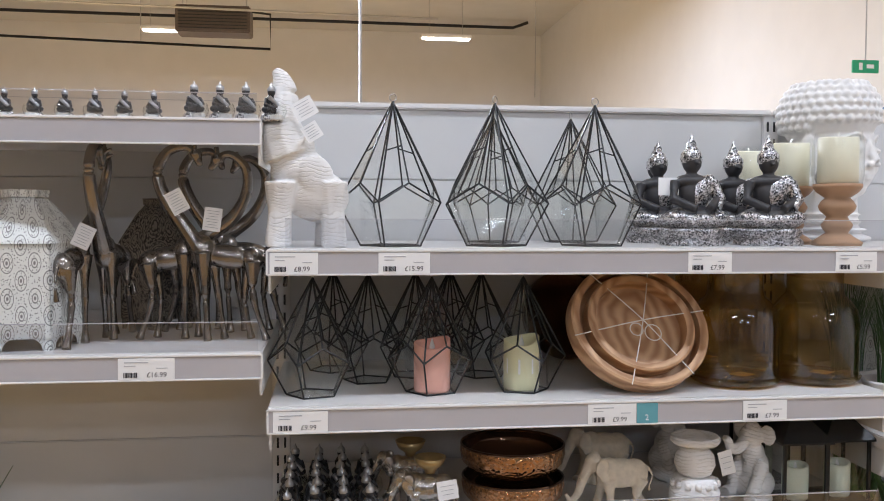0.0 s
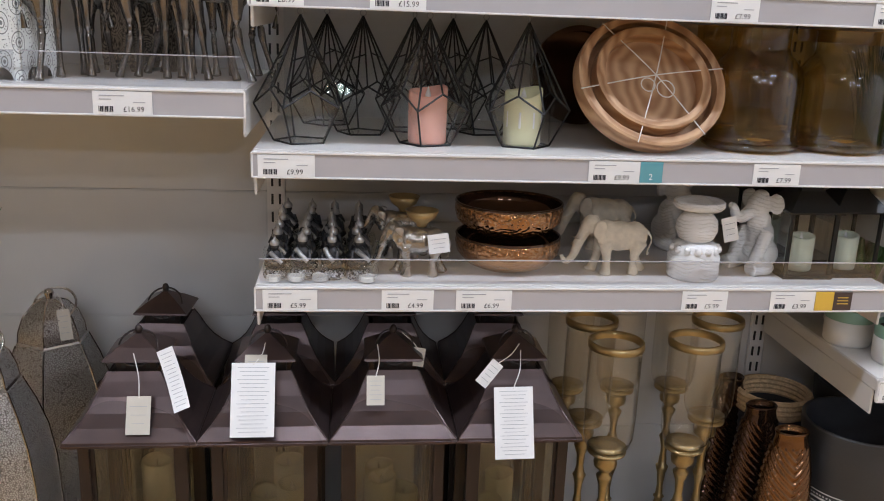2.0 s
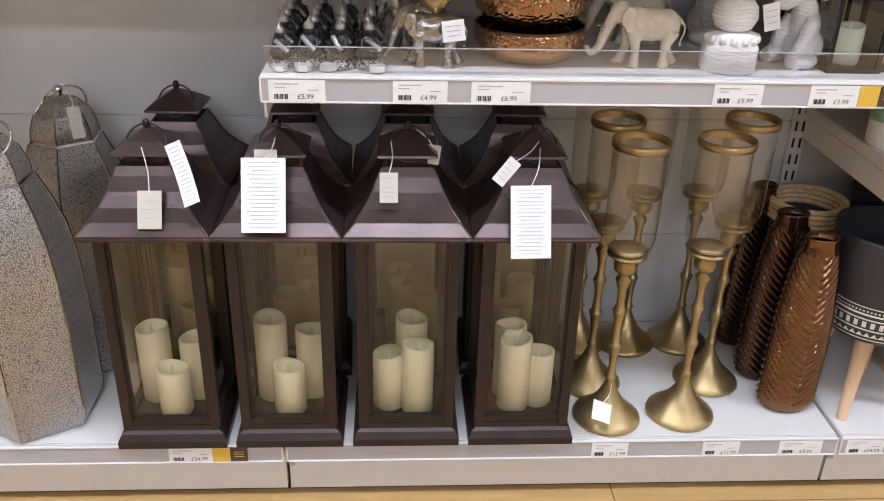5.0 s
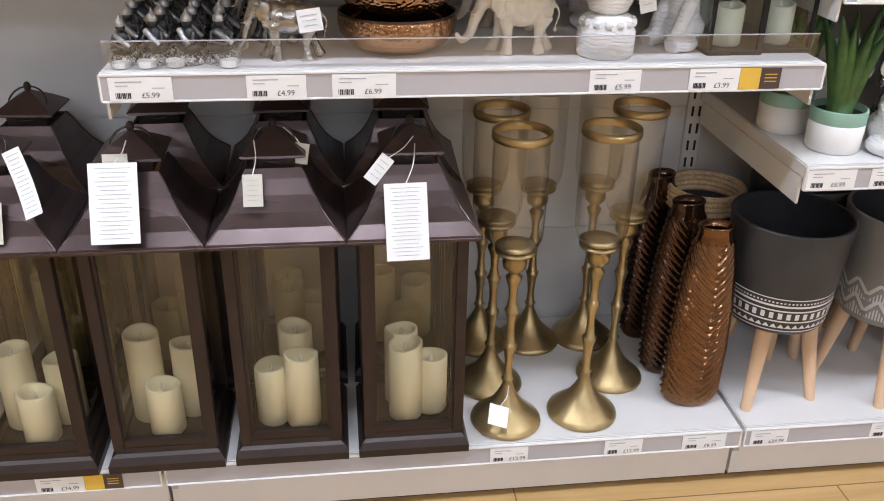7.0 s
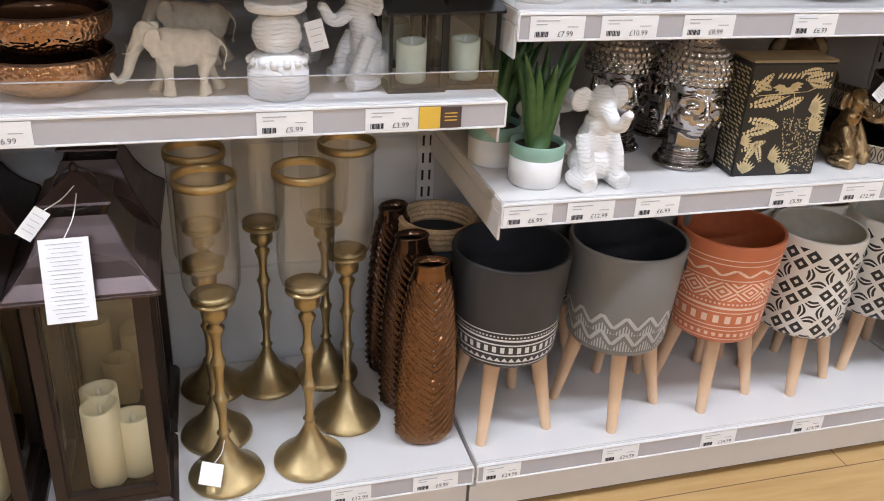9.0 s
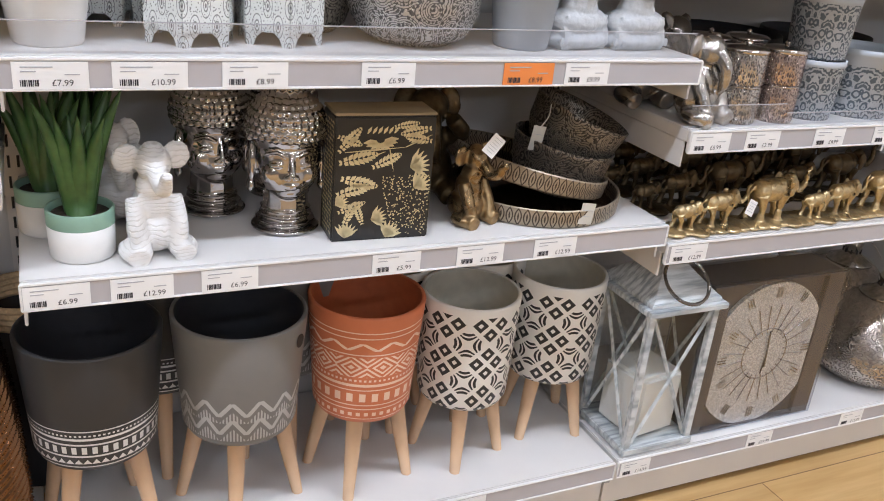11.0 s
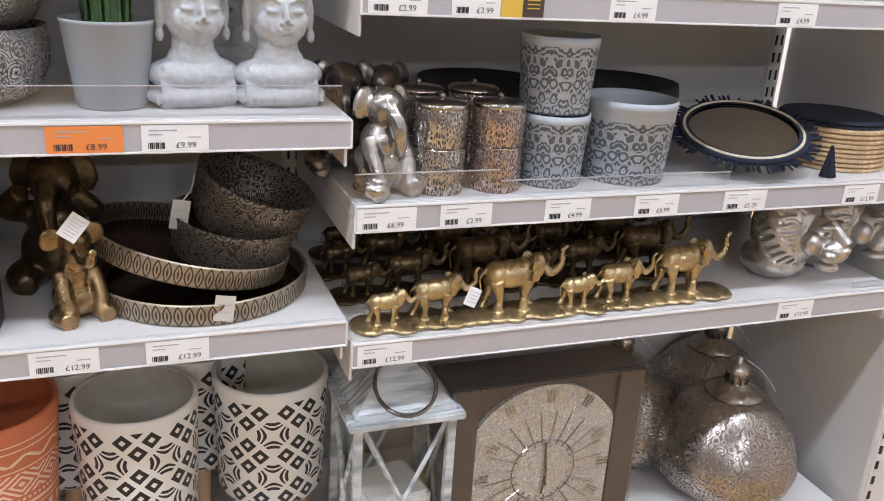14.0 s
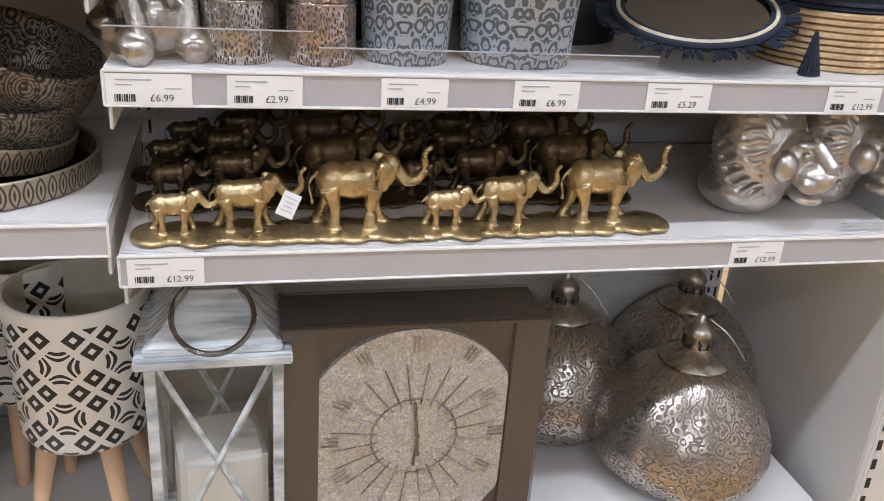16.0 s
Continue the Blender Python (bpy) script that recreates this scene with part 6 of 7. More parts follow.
def small_lantern(x, y, z):
    t = thing("small_black_lantern", "small black metal lantern with a sage candle inside", "lantern", "small black lanterns", (x, y, z))
    w, h = 0.084, 0.108
    part("base", box(w, w, 0.007, (0, 0, 0.0035), 0.001), BLACKW, t)
    for sx in (-1, 1):
        for sy in (-1, 1):
            part("post", box(0.005, 0.005, h - 0.008, (sx * (w / 2 - 0.005), sy * (w / 2 - 0.005), h / 2 + 0.003)), BLACKW, t)
    part("roof", lathe([((w / 2 + 0.004) * R2, h), ((w / 2 + 0.004) * R2, h + 0.003), (0.020 * R2, h + 0.033), (0.018 * R2, h + 0.045), (0, h + 0.045)], 4, turn=math.pi / 4), BLACKW, t)
    for s in (-1, 1):
        for dx, dy in ((0, s), (s, 0)):
            part("pane", sheet(w - 0.016, h - 0.012, (dx * (w / 2 - 0.005), dy * (w / 2 - 0.005), h / 2), dx != 0), CLEAR, t)


for x, y in ((0.878, 0.085), (0.960, 0.095), (0.885, 0.22)):
    small_lantern(x, y, 0.795)
    candle((x, y - 0.004, 0.795 + 0.0075), 0.0215, 0.056, SAGE, "pale sage flameless candle inside a small black lantern", "sage candles", dip=0.003)


# ---- buddhas ----
def buddha(x, y, z, s=1.0, turn=0.0, first=[]):
    t = thing("seated_buddha", "seated buddha statue with black skin and a sparkling silver robe", "statue", "seated buddhas", (x, y, z), turn)
    if first:
        for o in first:
            again(o, parent=t)
        return t
    k = blob("figure", [(0, 0, 0.048, 0.052, 0.036, 0.020), (0, 0.006, 0.085, 0.027, 0.020, 0.036), (0, 0.004, 0.142, 0.0165, 0.0165, 0.020), (0, 0.004, 0.109, 0.034, 0.016, 0.013), (0, 0.004, 0.122, 0.009, 0.009, 0.012)],
             [([(-0.033, 0.002, 0.108), (-0.043, -0.010, 0.078), (-0.012, -0.034, 0.062)], [0.0105, 0.009, 0.007]), ([(0.033, 0.002, 0.108), (0.043, -0.010, 0.078), (0.012, -0.034, 0.062)], [0.0105, 0.009, 0.007]), ([(0, -0.013, 0.142), (0, -0.0185, 0.137)], [0.003, 0.003])], 0.0021, BUDBLK, t, 1)
    rb = blob("robe", [(0, 0, 0.043, 0.060, 0.040, 0.020), (-0.036, -0.016, 0.047, 0.022, 0.018, 0.013), (0.036, -0.016, 0.047, 0.022, 0.018, 0.013), (0.010, 0.005, 0.088, 0.025, 0.0225, 0.034, 18), (0.032, 0.002, 0.106, 0.012, 0.014, 0.016)],
              [([(0.036, 0.0, 0.108), (0.046, -0.008, 0.078), (0.030, -0.022, 0.064)], [0.012, 0.012, 0.010])], 0.0021, SPARK, t, 1)
    bs = part("lotus_base", lathe([(0, 0), (0.058, 0), (0.060, 0.006), (0.052, 0.014), (0.058, 0.022), (0.056, 0.029), (0, 0.03)], 36, squash=0.75), SPARK, t, smooth=True)
    hr = part("headdress", lathe([(0.0172, 0.140), (0.0185, 0.147), (0.0178, 0.156), (0.012, 0.164), (0.0085, 0.168), (0.0088, 0.173), (0.004, 0.180), (0.002, 0.188), (0, 0.190)], 24, c=(0, 0.006, 0)), SPARK, t, "silver pointed headdress", smooth=True)
    first.extend([k, rb, bs, hr])
    return t


for x, y, tu in ((0.710, 0.130, 8), (0.848, 0.130, -6), (0.845, 0.255, 4), (0.702, 0.265, 0), (0.73, 0.35, 0)):
    buddha(x, y, 1.230, 1.0, tu)
tg = thing("swing_tag", "white blank price tag hung on a seated buddha", "tag", "", (0.665, 0.125, 1.345))
tag(tg, (0, 0, 0), 0.036, 0.030, lines=0)


def head(at, s, material, label, turn=0.0, curls=True, name="head_statue", bust=False, cut=0.0):
    """A head of height s facing -y."""
    balls = [(0, 0.01, 0.45, 0.190, 0.195, 0.215), (0, -0.03, 0.35, 0.168, 0.158, 0.135), (0, -0.075, 0.265, 0.088, 0.085, 0.055), (0, 0.03, 0.62, 0.215, 0.22, 0.20),
             (0, -0.180, 0.325, 0.050, 0.016, 0.009), (0, -0.176, 0.307, 0.038, 0.017, 0.010), (-0.09, -0.115, 0.375, 0.07, 0.055, 0.07), (0.09, -0.115, 0.375, 0.07, 0.055, 0.07)]
    rods = [([(0, -0.170, 0.50), (0, -0.192, 0.45), (0, -0.214, 0.385)], [0.012, 0.014, 0.021]), ([(0, 0.02, 0.32), (0, 0.02, 0.05)], [0.125, 0.140])]
    for k in (-1, 1):
        balls.append((k * 0.078, -0.163, 0.440, 0.046, 0.022, 0.016))
        balls.append((k * 0.026, -0.205, 0.372, 0.020, 0.018, 0.014))
        balls.append((k * 0.200, 0.01, 0.40, 0.026, 0.050, 0.120))
        balls.append((k * 0.205, 0.00, 0.275, 0.026, 0.034, 0.045))
        rods.append((bez((k * 0.025, -0.180, 0.485), (k * 0.085, -0.172, 0.515), (k * 0.150, -0.130, 0.490), n=3), 0.0075))
    if curls:
        balls += [(0, 0.03, 0.62, 0.222, 0.228, 0.205), (0, 0.04, 0.86, 0.10, 0.10, 0.085)]
        for row in range(10):
            el = -0.35 + row * 0.185
            nn = max(6, int(34 * math.cos(el)))
            for k in range(nn):
                a = TAU * (k + 0.5 * (row % 2)) / nn
                z = 0.62 + 0.205 * math.sin(el)
                if math.sin(a) < -0.25 and z < 0.585:
                    continue
                balls.append((0.226 * math.cos(el) * math.cos(a), 0.03 + 0.232 * math.cos(el) * math.sin(a), z, 0.0195, 0.0195, 0.0185))
        for row in range(4):
            nn = (16, 14, 10, 5)[row]
            for k in range(nn):
                a = TAU * k / nn
                balls.append(((0.104, 0.094, 0.066, 0.030)[row] * math.cos(a), 0.04 + (0.104, 0.094, 0.066, 0.030)[row] * math.sin(a), 0.845 + 0.032 * row, 0.0185, 0.0185, 0.0180))
        balls += [(0, 0.02, 0.02, 0.205, 0.195, 0.030), (0, 0.02, 0.062, 0.185, 0.175, 0.016), (0, 0.02, 0.100, 0.168, 0.160, 0.014), (0, 0.02, 0.135, 0.155, 0.148, 0.012)]
    else:
        for k in range(25):
            a = math.pi * (1 + k / 24)
            for q, z in ((0.205, 0.575), (0.208, 0.665)):
                balls.append((q * math.cos(a), 0.02 + q * math.sin(a), z, 0.016, 0.012, 0.014))
            balls.append((0.204 * math.cos(a), 0.02 + 0.204 * math.sin(a), 0.620, 0.011, 0.014, 0.030))
        rods.append(([(0, 0.03, 0.66), (0, 0.03, 0.80), (0, 0.03, 0.95)], [0.195, 0.165, 0.135]))
        for k in range(22):
            a = TAU * k / 22
            rods.append(([(0.198 * math.cos(a), 0.03 + 0.198 * math.sin(a), 0.68), (0.140 * math.cos(a), 0.03 + 0.140 * math.sin(a), 0.94)], [0.018, 0.014]))
    if bust:
        f, up = 0.86, 0.14
        balls = [(q[0] * f, q[1] * f, q[2] * f + up, q[3] * f, q[4] * f, q[5] * f) for q in balls]
        rods = [([Vector((q[0] * f, q[1] * f, q[2] * f + up)) for q in pts], [r * f for r in rad] if not isinstance(rad, float) else rad * f) for pts, rad in rods]
        balls += [(0, 0.02, 0.17, 0.25, 0.15, 0.10), (0, 0.02, 0.06, 0.27, 0.16, 0.07), (0, 0.02, 0.24, 0.14, 0.12, 0.10)]
        rods.append(([(-0.20, 0.02, 0.07), (0.20, 0.02, 0.07)], [0.12, 0.12]))
        for k in range(13):
            x = -0.22 + 0.0367 * k
            balls.append((x, -0.118 + 0.03 * abs(k - 6) / 6, 0.055, 0.014, 0.014, 0.034))
            balls.append((x * 0.8, -0.118 + 0.05 * abs(k - 6) / 6, 0.150 + 0.010 * abs(k - 6), 0.012, 0.010, 0.014))
    m = min(b[2] - b[5] for b in balls)
    ob = figure(name, label, "statue", "", at, [tuple(v * s for v in b[:6]) for b in balls], [([Vector(q) * s for q in p], [r * s for r in rad] if not isinstance(rad, float) else rad * s) for p, rad in rods], s / 125, material, turn, 0)
    lo = min(v.co.z for v in ob.data.vertices)
    for v in ob.data.vertices:
        v.co.z = max(v.co.z, 0.0) if lo < 0 else v.co.z - lo
        if cut and v.co.z > cut * s:
            r = math.hypot(v.co.x, v.co.y - 0.02 * s)
            v.co.z = cut * s - (0.03 * s if r < 0.19 * s else 0.0)
    return ob


h1 = head((1.366, 0.115, 0.637), 0.252, CHROMEH, "smoky chrome glazed buddha head with curled hair", -6)
tagged(mesh_copy(h1, (1.276, 0.205, 0.637), 6), "smoky chrome glazed buddha head standing behind another", group="")
mesh_copy(h1, (1.395, 0.265, 0.637), -6)
g1 = head((1.815, 0.088, 0.915), 0.235, STONE, "pale grey cast stone buddha bust with a carved crown", 12, False, "buddha_bust", True)
mesh_copy(g1, (1.920, 0.086, 0.915), 4)
mesh_copy(g1, (1.87, 0.25, 0.915), 4)
head((1.075, 0.310, 1.230), 0.400, PLASTER2, "large white plaster buddha head planter", 28, True, "head_planter", False, 0.78)


def lion(at, s, material, label, turn):
    balls = [(0, 0.04, 0.52, 0.34, 0.34, 0.42), (0, 0.12, 0.18, 0.34, 0.32, 0.20), (0, -0.26, 0.52, 0.20, 0.18, 0.20), (0, -0.44, 0.42, 0.15, 0.16, 0.12), (0, -0.585, 0.455, 0.058, 0.035, 0.034), (0, -0.42, 0.25, 0.10, 0.12, 0.05),
             (-0.11, -0.40, 0.66, 0.10, 0.06, 0.03, 12), (0.11, -0.40, 0.66, 0.10, 0.06, 0.03, -12), (-0.11, -0.42, 0.58, 0.042, 0.03, 0.026), (0.11, -0.42, 0.58, 0.042, 0.03, 0.026), (-0.08, -0.47, 0.38, 0.090, 0.085, 0.07), (0.08, -0.47, 0.38, 0.090, 0.085, 0.07), (-0.17, -0.30, 0.48, 0.09, 0.10, 0.12), (0.17, -0.30, 0.48, 0.09, 0.10, 0.12), (-0.24, -0.06, 0.90, 0.09, 0.05, 0.09), (0.24, -0.06, 0.90, 0.09, 0.05, 0.09)]
    rods = [([(0, -0.38, 0.68), (0, -0.58, 0.50)], [0.060, 0.062])]
    rnd = random.Random(4)
    for layer, n in ((0, 38), (1, 34)):
        for k in range(n):
            f0 = TAU * (k + 0.5 * layer) / n
            pts = []
            for i in range(7):
                th = radians(48 + layer * 22 + i * 11)
                fi = f0 + 0.10 * math.sin(i * 1.3 + k)
                pts.append((0.355 * math.sin(th) * math.cos(fi), 0.04 - 0.345 * math.cos(th), 0.50 + 0.44 * math.sin(th) * math.sin(fi)))
            if min(p[2] for p in pts) > 0.08:
                rods.append((pts, [0.010, 0.019, 0.022, 0.022, 0.020, 0.016, 0.010]))
    return figure("lion_head_pot", label, "ornament", "", at, [tuple(v * s for v in b) for b in balls], [([Vector(q) * s for q in p], [r * s for r in rad]) for p, rad in rods], s / 110, material, turn, 1)


l1 = lion((2.812, 0.090, 0.600), 0.176, LIONM, "silver glazed lion head ornament with a flowing mane", 24)
mesh_copy(l1, (2.945, 0.120, 0.600), 30)


# ---- wood and glass candle holders ----
def wood_holder(x, y, z, s, label):
    t = thing("wooden_candle_holder", label, "candle holder", "wooden candle holders", (x, y, z))
    prof = [(0, 0), (0.040, 0), (0.042, 0.006), (0.030, 0.014), (0.018, 0.022), (0.024, 0.030), (0.026, 0.036), (0.020, 0.044), (0.017, 0.050), (0.028, 0.060), (0.031, 0.068), (0.026, 0.077), (0.020, 0.082), (0.034, 0.092), (0.040, 0.100), (0.040, 0.106), (0, 0.106)]
    part("stem", lathe([(r * s, q * s) for r, q in prof], 36), WOODH, t, "turned pale wood stem", smooth=True)
    part("glass_cup", lathe([(0.038 * s, 0.100 * s), (0.042 * s, 0.120 * s), (0.042 * s, 0.172 * s), (0.037 * s, 0.195 * s)], 36), CLEAR, t, smooth=True)
    candle((x, y, z + 0.1065 * s), 0.033 * s, 0.078 * s, CREAM, "cream pillar candle in a glass cup on a wooden holder", "holder candles", dip=0.002)


WOODH = plain("turned_wood", (0.42, 0.24, 0.13), 0.5, vary=0.2, scale=18)
wood_holder(0.965, 0.115, 1.230, 1.0, "turned wooden candle holder with a glass cup")
wood_holder(0.925, 0.200, 1.230, 0.98, "turned wooden candle holder behind another")
wood_holder(0.91, 0.33, 1.230, 0.95, "turned wooden candle holder at the shelf's back")


# ---- succulents ----
def succulent(x, y, z, seed, n=11, L=0.165):
    t = thing("succulent_plant", "artificial aloe in a white pot with a sage green rim", "plant", "potted succulents", (x, y, z))
    part("pot", lathe([(0, 0), (0.038, 0), (0.041, 0.004), (0.0425, 0.046), (0, 0.046)], 40), POTW, t, smooth=True)
    part("pot_rim", lathe([(0.0425, 0.046), (0.0428, 0.066), (0.041, 0.068), (0.038, 0.066), (0.036, 0.050)], 40), SAGEG, t, "sage green glazed rim", smooth=True)
    part("soil", lathe([(0.0375, 0.058), (0, 0.060)], 24), SOIL, t)
    rnd = random.Random(seed)
    for k in range(n):
        a = TAU * k / n * 1.618 * 2
        out = rnd.uniform(0.012, 0.055)
        l = L * rnd.uniform(0.75, 1.0)
        pts = [Vector((math.cos(a) * (0.006 + out * f ** 1.5), math.sin(a) * (0.006 + out * f ** 1.5), 0.058 + l * f)) for f in (0, 0.25, 0.5, 0.75, 0.92, 1)]
        part("leaf", tube(pts, [0.013, 0.0138, 0.0110, 0.0072, 0.0034, 0.0005], 8), LEAF, t, smooth=True)
    return t


sc = succulent(1.082, 0.078, 0.637, 2)
succulent(1.024 + 0.022, 0.175, 0.637, 5)
succulent(1.10, 0.27, 0.637, 9)

# white pot at the start of the upper shelf
grass_pot(1.062, 0.085, 0.915, 0.054, 0.085, 300, 0.215, POTW, "artificial grass in a plain white round pot", 8)
grass_pot(1.055, 0.220, 0.915, 0.054, 0.085, 200, 0.215, POTW, "artificial grass in a white pot behind another", 11)

# printed gift box
t = thing("patterned_box", "black card box printed with pale gold leaves and a bird", "box", "", (1.492, 0.095, 0.637), -3)
part("box_body", box(0.150, 0.064, 0.188, (0, -0.023, 0.094), 0.002), BOXP, t)


def strip(bm, a, b, w, y):
    """A flat tapering stroke from a to b, printed on the face at depth y."""
    a, b = Vector(a), Vector(b)
    d = (b - a).normalized()
    n = Vector((-d.y, d.x)) * w / 2
    pts = (a - n * 0.3, (a + b) / 2 - n, b - n * 0.1, b + n * 0.1, (a + b) / 2 + n, a + n * 0.3)
    lim = lambda v, lo, hi: max(lo, min(hi, v))
    bm.faces.new([bm.verts.new((lim(q.x, -0.073, 0.073), y, lim(q.y, 0.002, 0.184))) for q in pts])


def feather(bm, x, z, ang, length, width, y, n=9):
    """A leaf of slanted strokes on both sides of its vein."""
    d = Vector((math.cos(radians(ang)), math.sin(radians(ang))))
    q = Vector((-d.y, d.x))
    o = Vector((x, z))
    for i in range(n):
        f = (i + 0.5) / n
        c = o + d * length * f
        h = width * math.sin(math.pi * min(1, f * 0.92 + 0.06)) * 0.5
        for k in (-1, 1):
            strip(bm, c + q * k * 0.0006, c + q * k * h + d * h * 0.8, length / n * 1.0, y)


def fan(bm, x, z, ang, r, y, n=7):
    for i in range(n):
        a = radians(ang - 48 + 96 * i / (n - 1))
        strip(bm, (x, z), (x + r * math.cos(a), z + r * math.sin(a)), r * 0.26, y)


FY = -0.0553
prints = bmesh.new()
for x, z, ang, ln, w in ((-0.070, 0.120, 12, 0.062, 0.020), (-0.066, 0.098, -14, 0.060, 0.020), (-0.072, 0.072, 14, 0.058, 0.019), (-0.020, 0.112, 24, 0.050, 0.016),
                         (0.072, 0.150, 170, 0.044, 0.016), (0.070, 0.170, 190, 0.050, 0.016), (-0.070, 0.135, 48, 0.050, 0.016), (-0.058, 0.022, 66, 0.044, 0.014), (-0.028, 0.024, 110, 0.036, 0.012),
                         (-0.072, 0.160, -20, 0.040, 0.014), (0.010, 0.172, 8, 0.040, 0.012), (-0.068, 0.045, 20, 0.046, 0.013)):
    feather(prints, x, z, ang, ln, w, FY)
for x, z, ang, r in ((0.040, 0.112, 20, 0.030), (0.048, 0.080, 40, 0.027), (-0.055, 0.006, 80, 0.024), (0.008, 0.004, 60, 0.026), (-0.015, 0.032, 20, 0.024), (-0.070, 0.058, 30, 0.020)):
    fan(prints, x, z, ang, r, FY)
for i in range(9):
    a = radians(200 + i * 20)
    strip(prints, (-0.008 + 0.006 * math.cos(a), 0.153 + 0.004 * math.sin(a)), (-0.008 + 0.027 * math.cos(a), 0.155 + 0.017 * math.sin(a)), 0.0085, FY)
for i in range(6):
    strip(prints, (-0.028 + i * 0.008, 0.163), (-0.022 + i * 0.008, 0.173), 0.005, FY)
for a_, b_ in (((-0.06, 0.136), (0.03, 0.142)), ((0.006, 0.142), (0.014, 0.106)), ((0.03, 0.142), (0.07, 0.160)), ((-0.03, 0.062), (-0.06, 0.030)), ((0.0, 0.136), (-0.05, 0.118))):
    strip(prints, a_, b_, 0.0028, FY)
tagged(part("gold_print", prints, GOLDI, t, "pale gold printed leaves, fans and a perched bird"), kind="stuff")
rnd = random.Random(12)
dots = bmesh.new()
for _ in range(420):
    x, z = rnd.uniform(-0.012, 0.072), rnd.uniform(0.006, 0.100)
    if x < 0.02 - z * 0.25:
        continue
    d = rnd.uniform(0.0009, 0.0015)
    dots.faces.new([dots.verts.new((x + i * d, FY - 0.0001, z + j * d)) for i, j in ((-1, 0), (0, -1), (1, 0), (0, 1))])
for k in range(26):
    z = 0.010 + 0.0066 * k
    for j in range(4):
        y = -0.050 + 0.013 * j + 0.003 * math.sin(k * 1.9 + j)
        dots.faces.new([dots.verts.new((sx * 0.0753, y + a, z + b)) for sx in (-1,) for a, b in ((0, 0), (0, 0.003), (0.009, 0.005), (0.009, 0.002))])
tagged(part("gold_dot", dots, GOLDI, t, "pale gold printed dots"), kind="stuff")
part("lid_edge", box(0.151, 0.065, 0.004, (0, -0.023, 0.1905), 0.001), plain("gold_card", (0.30, 0.22, 0.12), 0.5, vary=0.1), t)

# trays and pierced bowls
def hoop_tray(x, y, z, R, tilt, lean, label, dz=0.0):
    t = thing("round_metal_tray", label, "tray", "round trays", (x, y, z))
    bm = lathe([(0, 0), (R - 0.004, 0), (R, 0.003), (R + 0.002, 0.030), (R, 0.032), (R - 0.003, 0.030), (R - 0.006, 0.005), (0, 0.005)], 72)
    m = Matrix.Translation((0, 0, dz)) @ Euler((radians(tilt), radians(lean), 0)).to_matrix().to_4x4()
    part("tray_body", bm, TRAYLACE, t).matrix_local = m
    bm = lathe([(0, 0.0056), (R - 0.007, 0.0056)], 48)
    part("tray_floor", bm, VD, t).matrix_local = m
    return t


hoop_tray(1.820, 0.165, 0.637, 0.150, 0, 0, "dark round metal tray with a stamped edge")
hoop_tray(1.802, 0.170, 0.637, 0.140, -1, 13, "round metal tray with a stamped edge resting on another", 0.046)
tg = thing("swing_tag", "brown paper tag tied to the round trays", "tag", "", (1.838, 0.014, 0.680))
tag(tg, (0, 0, 0), 0.026, 0.036, lines=2, card=TAGC, roll=8)
for x, y, z, ti, r in ((1.855, 0.165, 0.654, 9, 0.088), (1.875, 0.180, 0.708, 19, 0.086)):
    t = thing("pierced_bowl", "dark bronze pierced metal bowl stacked on the trays", "bowl", "pierced bowls", (x, y, z))
    bm = lathe([(0, 0), (r * 0.55, 0), (r * 0.80, 0.014), (r * 0.94, 0.042), (r, 0.082), (r * 1.02, 0.090), (r * 0.99, 0.091), (r * 0.95, 0.078), (r * 0.88, 0.042), (r * 0.74, 0.018), (0, 0.005)], 56)
    part("bowl", bm, FILD, t, smooth=True).matrix_local = Euler((radians(ti * 0.5), radians(ti), 0)).to_matrix().to_4x4()
tag(t, (-0.080, -0.055, 0.070), 0.024, 0.042, lines=2, card=TAGC, roll=10, cord_to=(-0.062, -0.05, 0.105))

# large lace bowls
for x, y, z, r, mt in ((1.552, 0.125, 0.915, 0.098, FILS), (1.552, 0.128, 0.999, 0.100, FILS), (1.42, 0.20, 0.916, 0.062, FILD)):
    t = thing("lace_metal_bowl", "large silver lace metal bowl, stacked" if mt is FILS else "dark lace metal bowl behind the larger ones", "bowl", "lace bowls", (x, y, z))
    bm = lathe([(0, 0), (r * 0.55, 0), (r * 0.82, 0.014), (r * 0.98, 0.044), (r, 0.070), (r * 0.97, 0.092), (r * 0.955, 0.092), (r * 0.98, 0.070), (r * 0.80, 0.020), (0, 0.008)], 64)
    part("bowl", bm, mt, t, smooth=True)


# ---- tins and pots of the last bay ----
def tin(x, y, z, m_, h=0.064, r=0.037, knob=True, label="small bright lace metal tin with a knobbed lid"):
    t = thing("lidded_tin", label, "tin", "lace metal tins", (x, y, z))
    part("body", lathe([(0, 0), (r * 0.96, 0), (r, 0.004), (r, h - 0.006), (r * 0.98, h - 0.003)], 40), m_, t, smooth=True)
    part("lid", lathe([(r * 0.98, h - 0.003), (r * 1.04, h - 0.002), (r * 1.05, h + 0.003), (r * 0.9, h + 0.006), (0, h + 0.010)] if knob else [(r * 0.98, h - 0.003), (r * 1.03, h - 0.001), (r * 1.0, h + 0.0005), (0, h)], 40), CHROME, t, smooth=True)
    if knob:
        part("knob", lathe([(0.003, h + 0.008), (0.005, h + 0.013), (0, h + 0.017)], 14), CHROME, t, smooth=True)
    return t


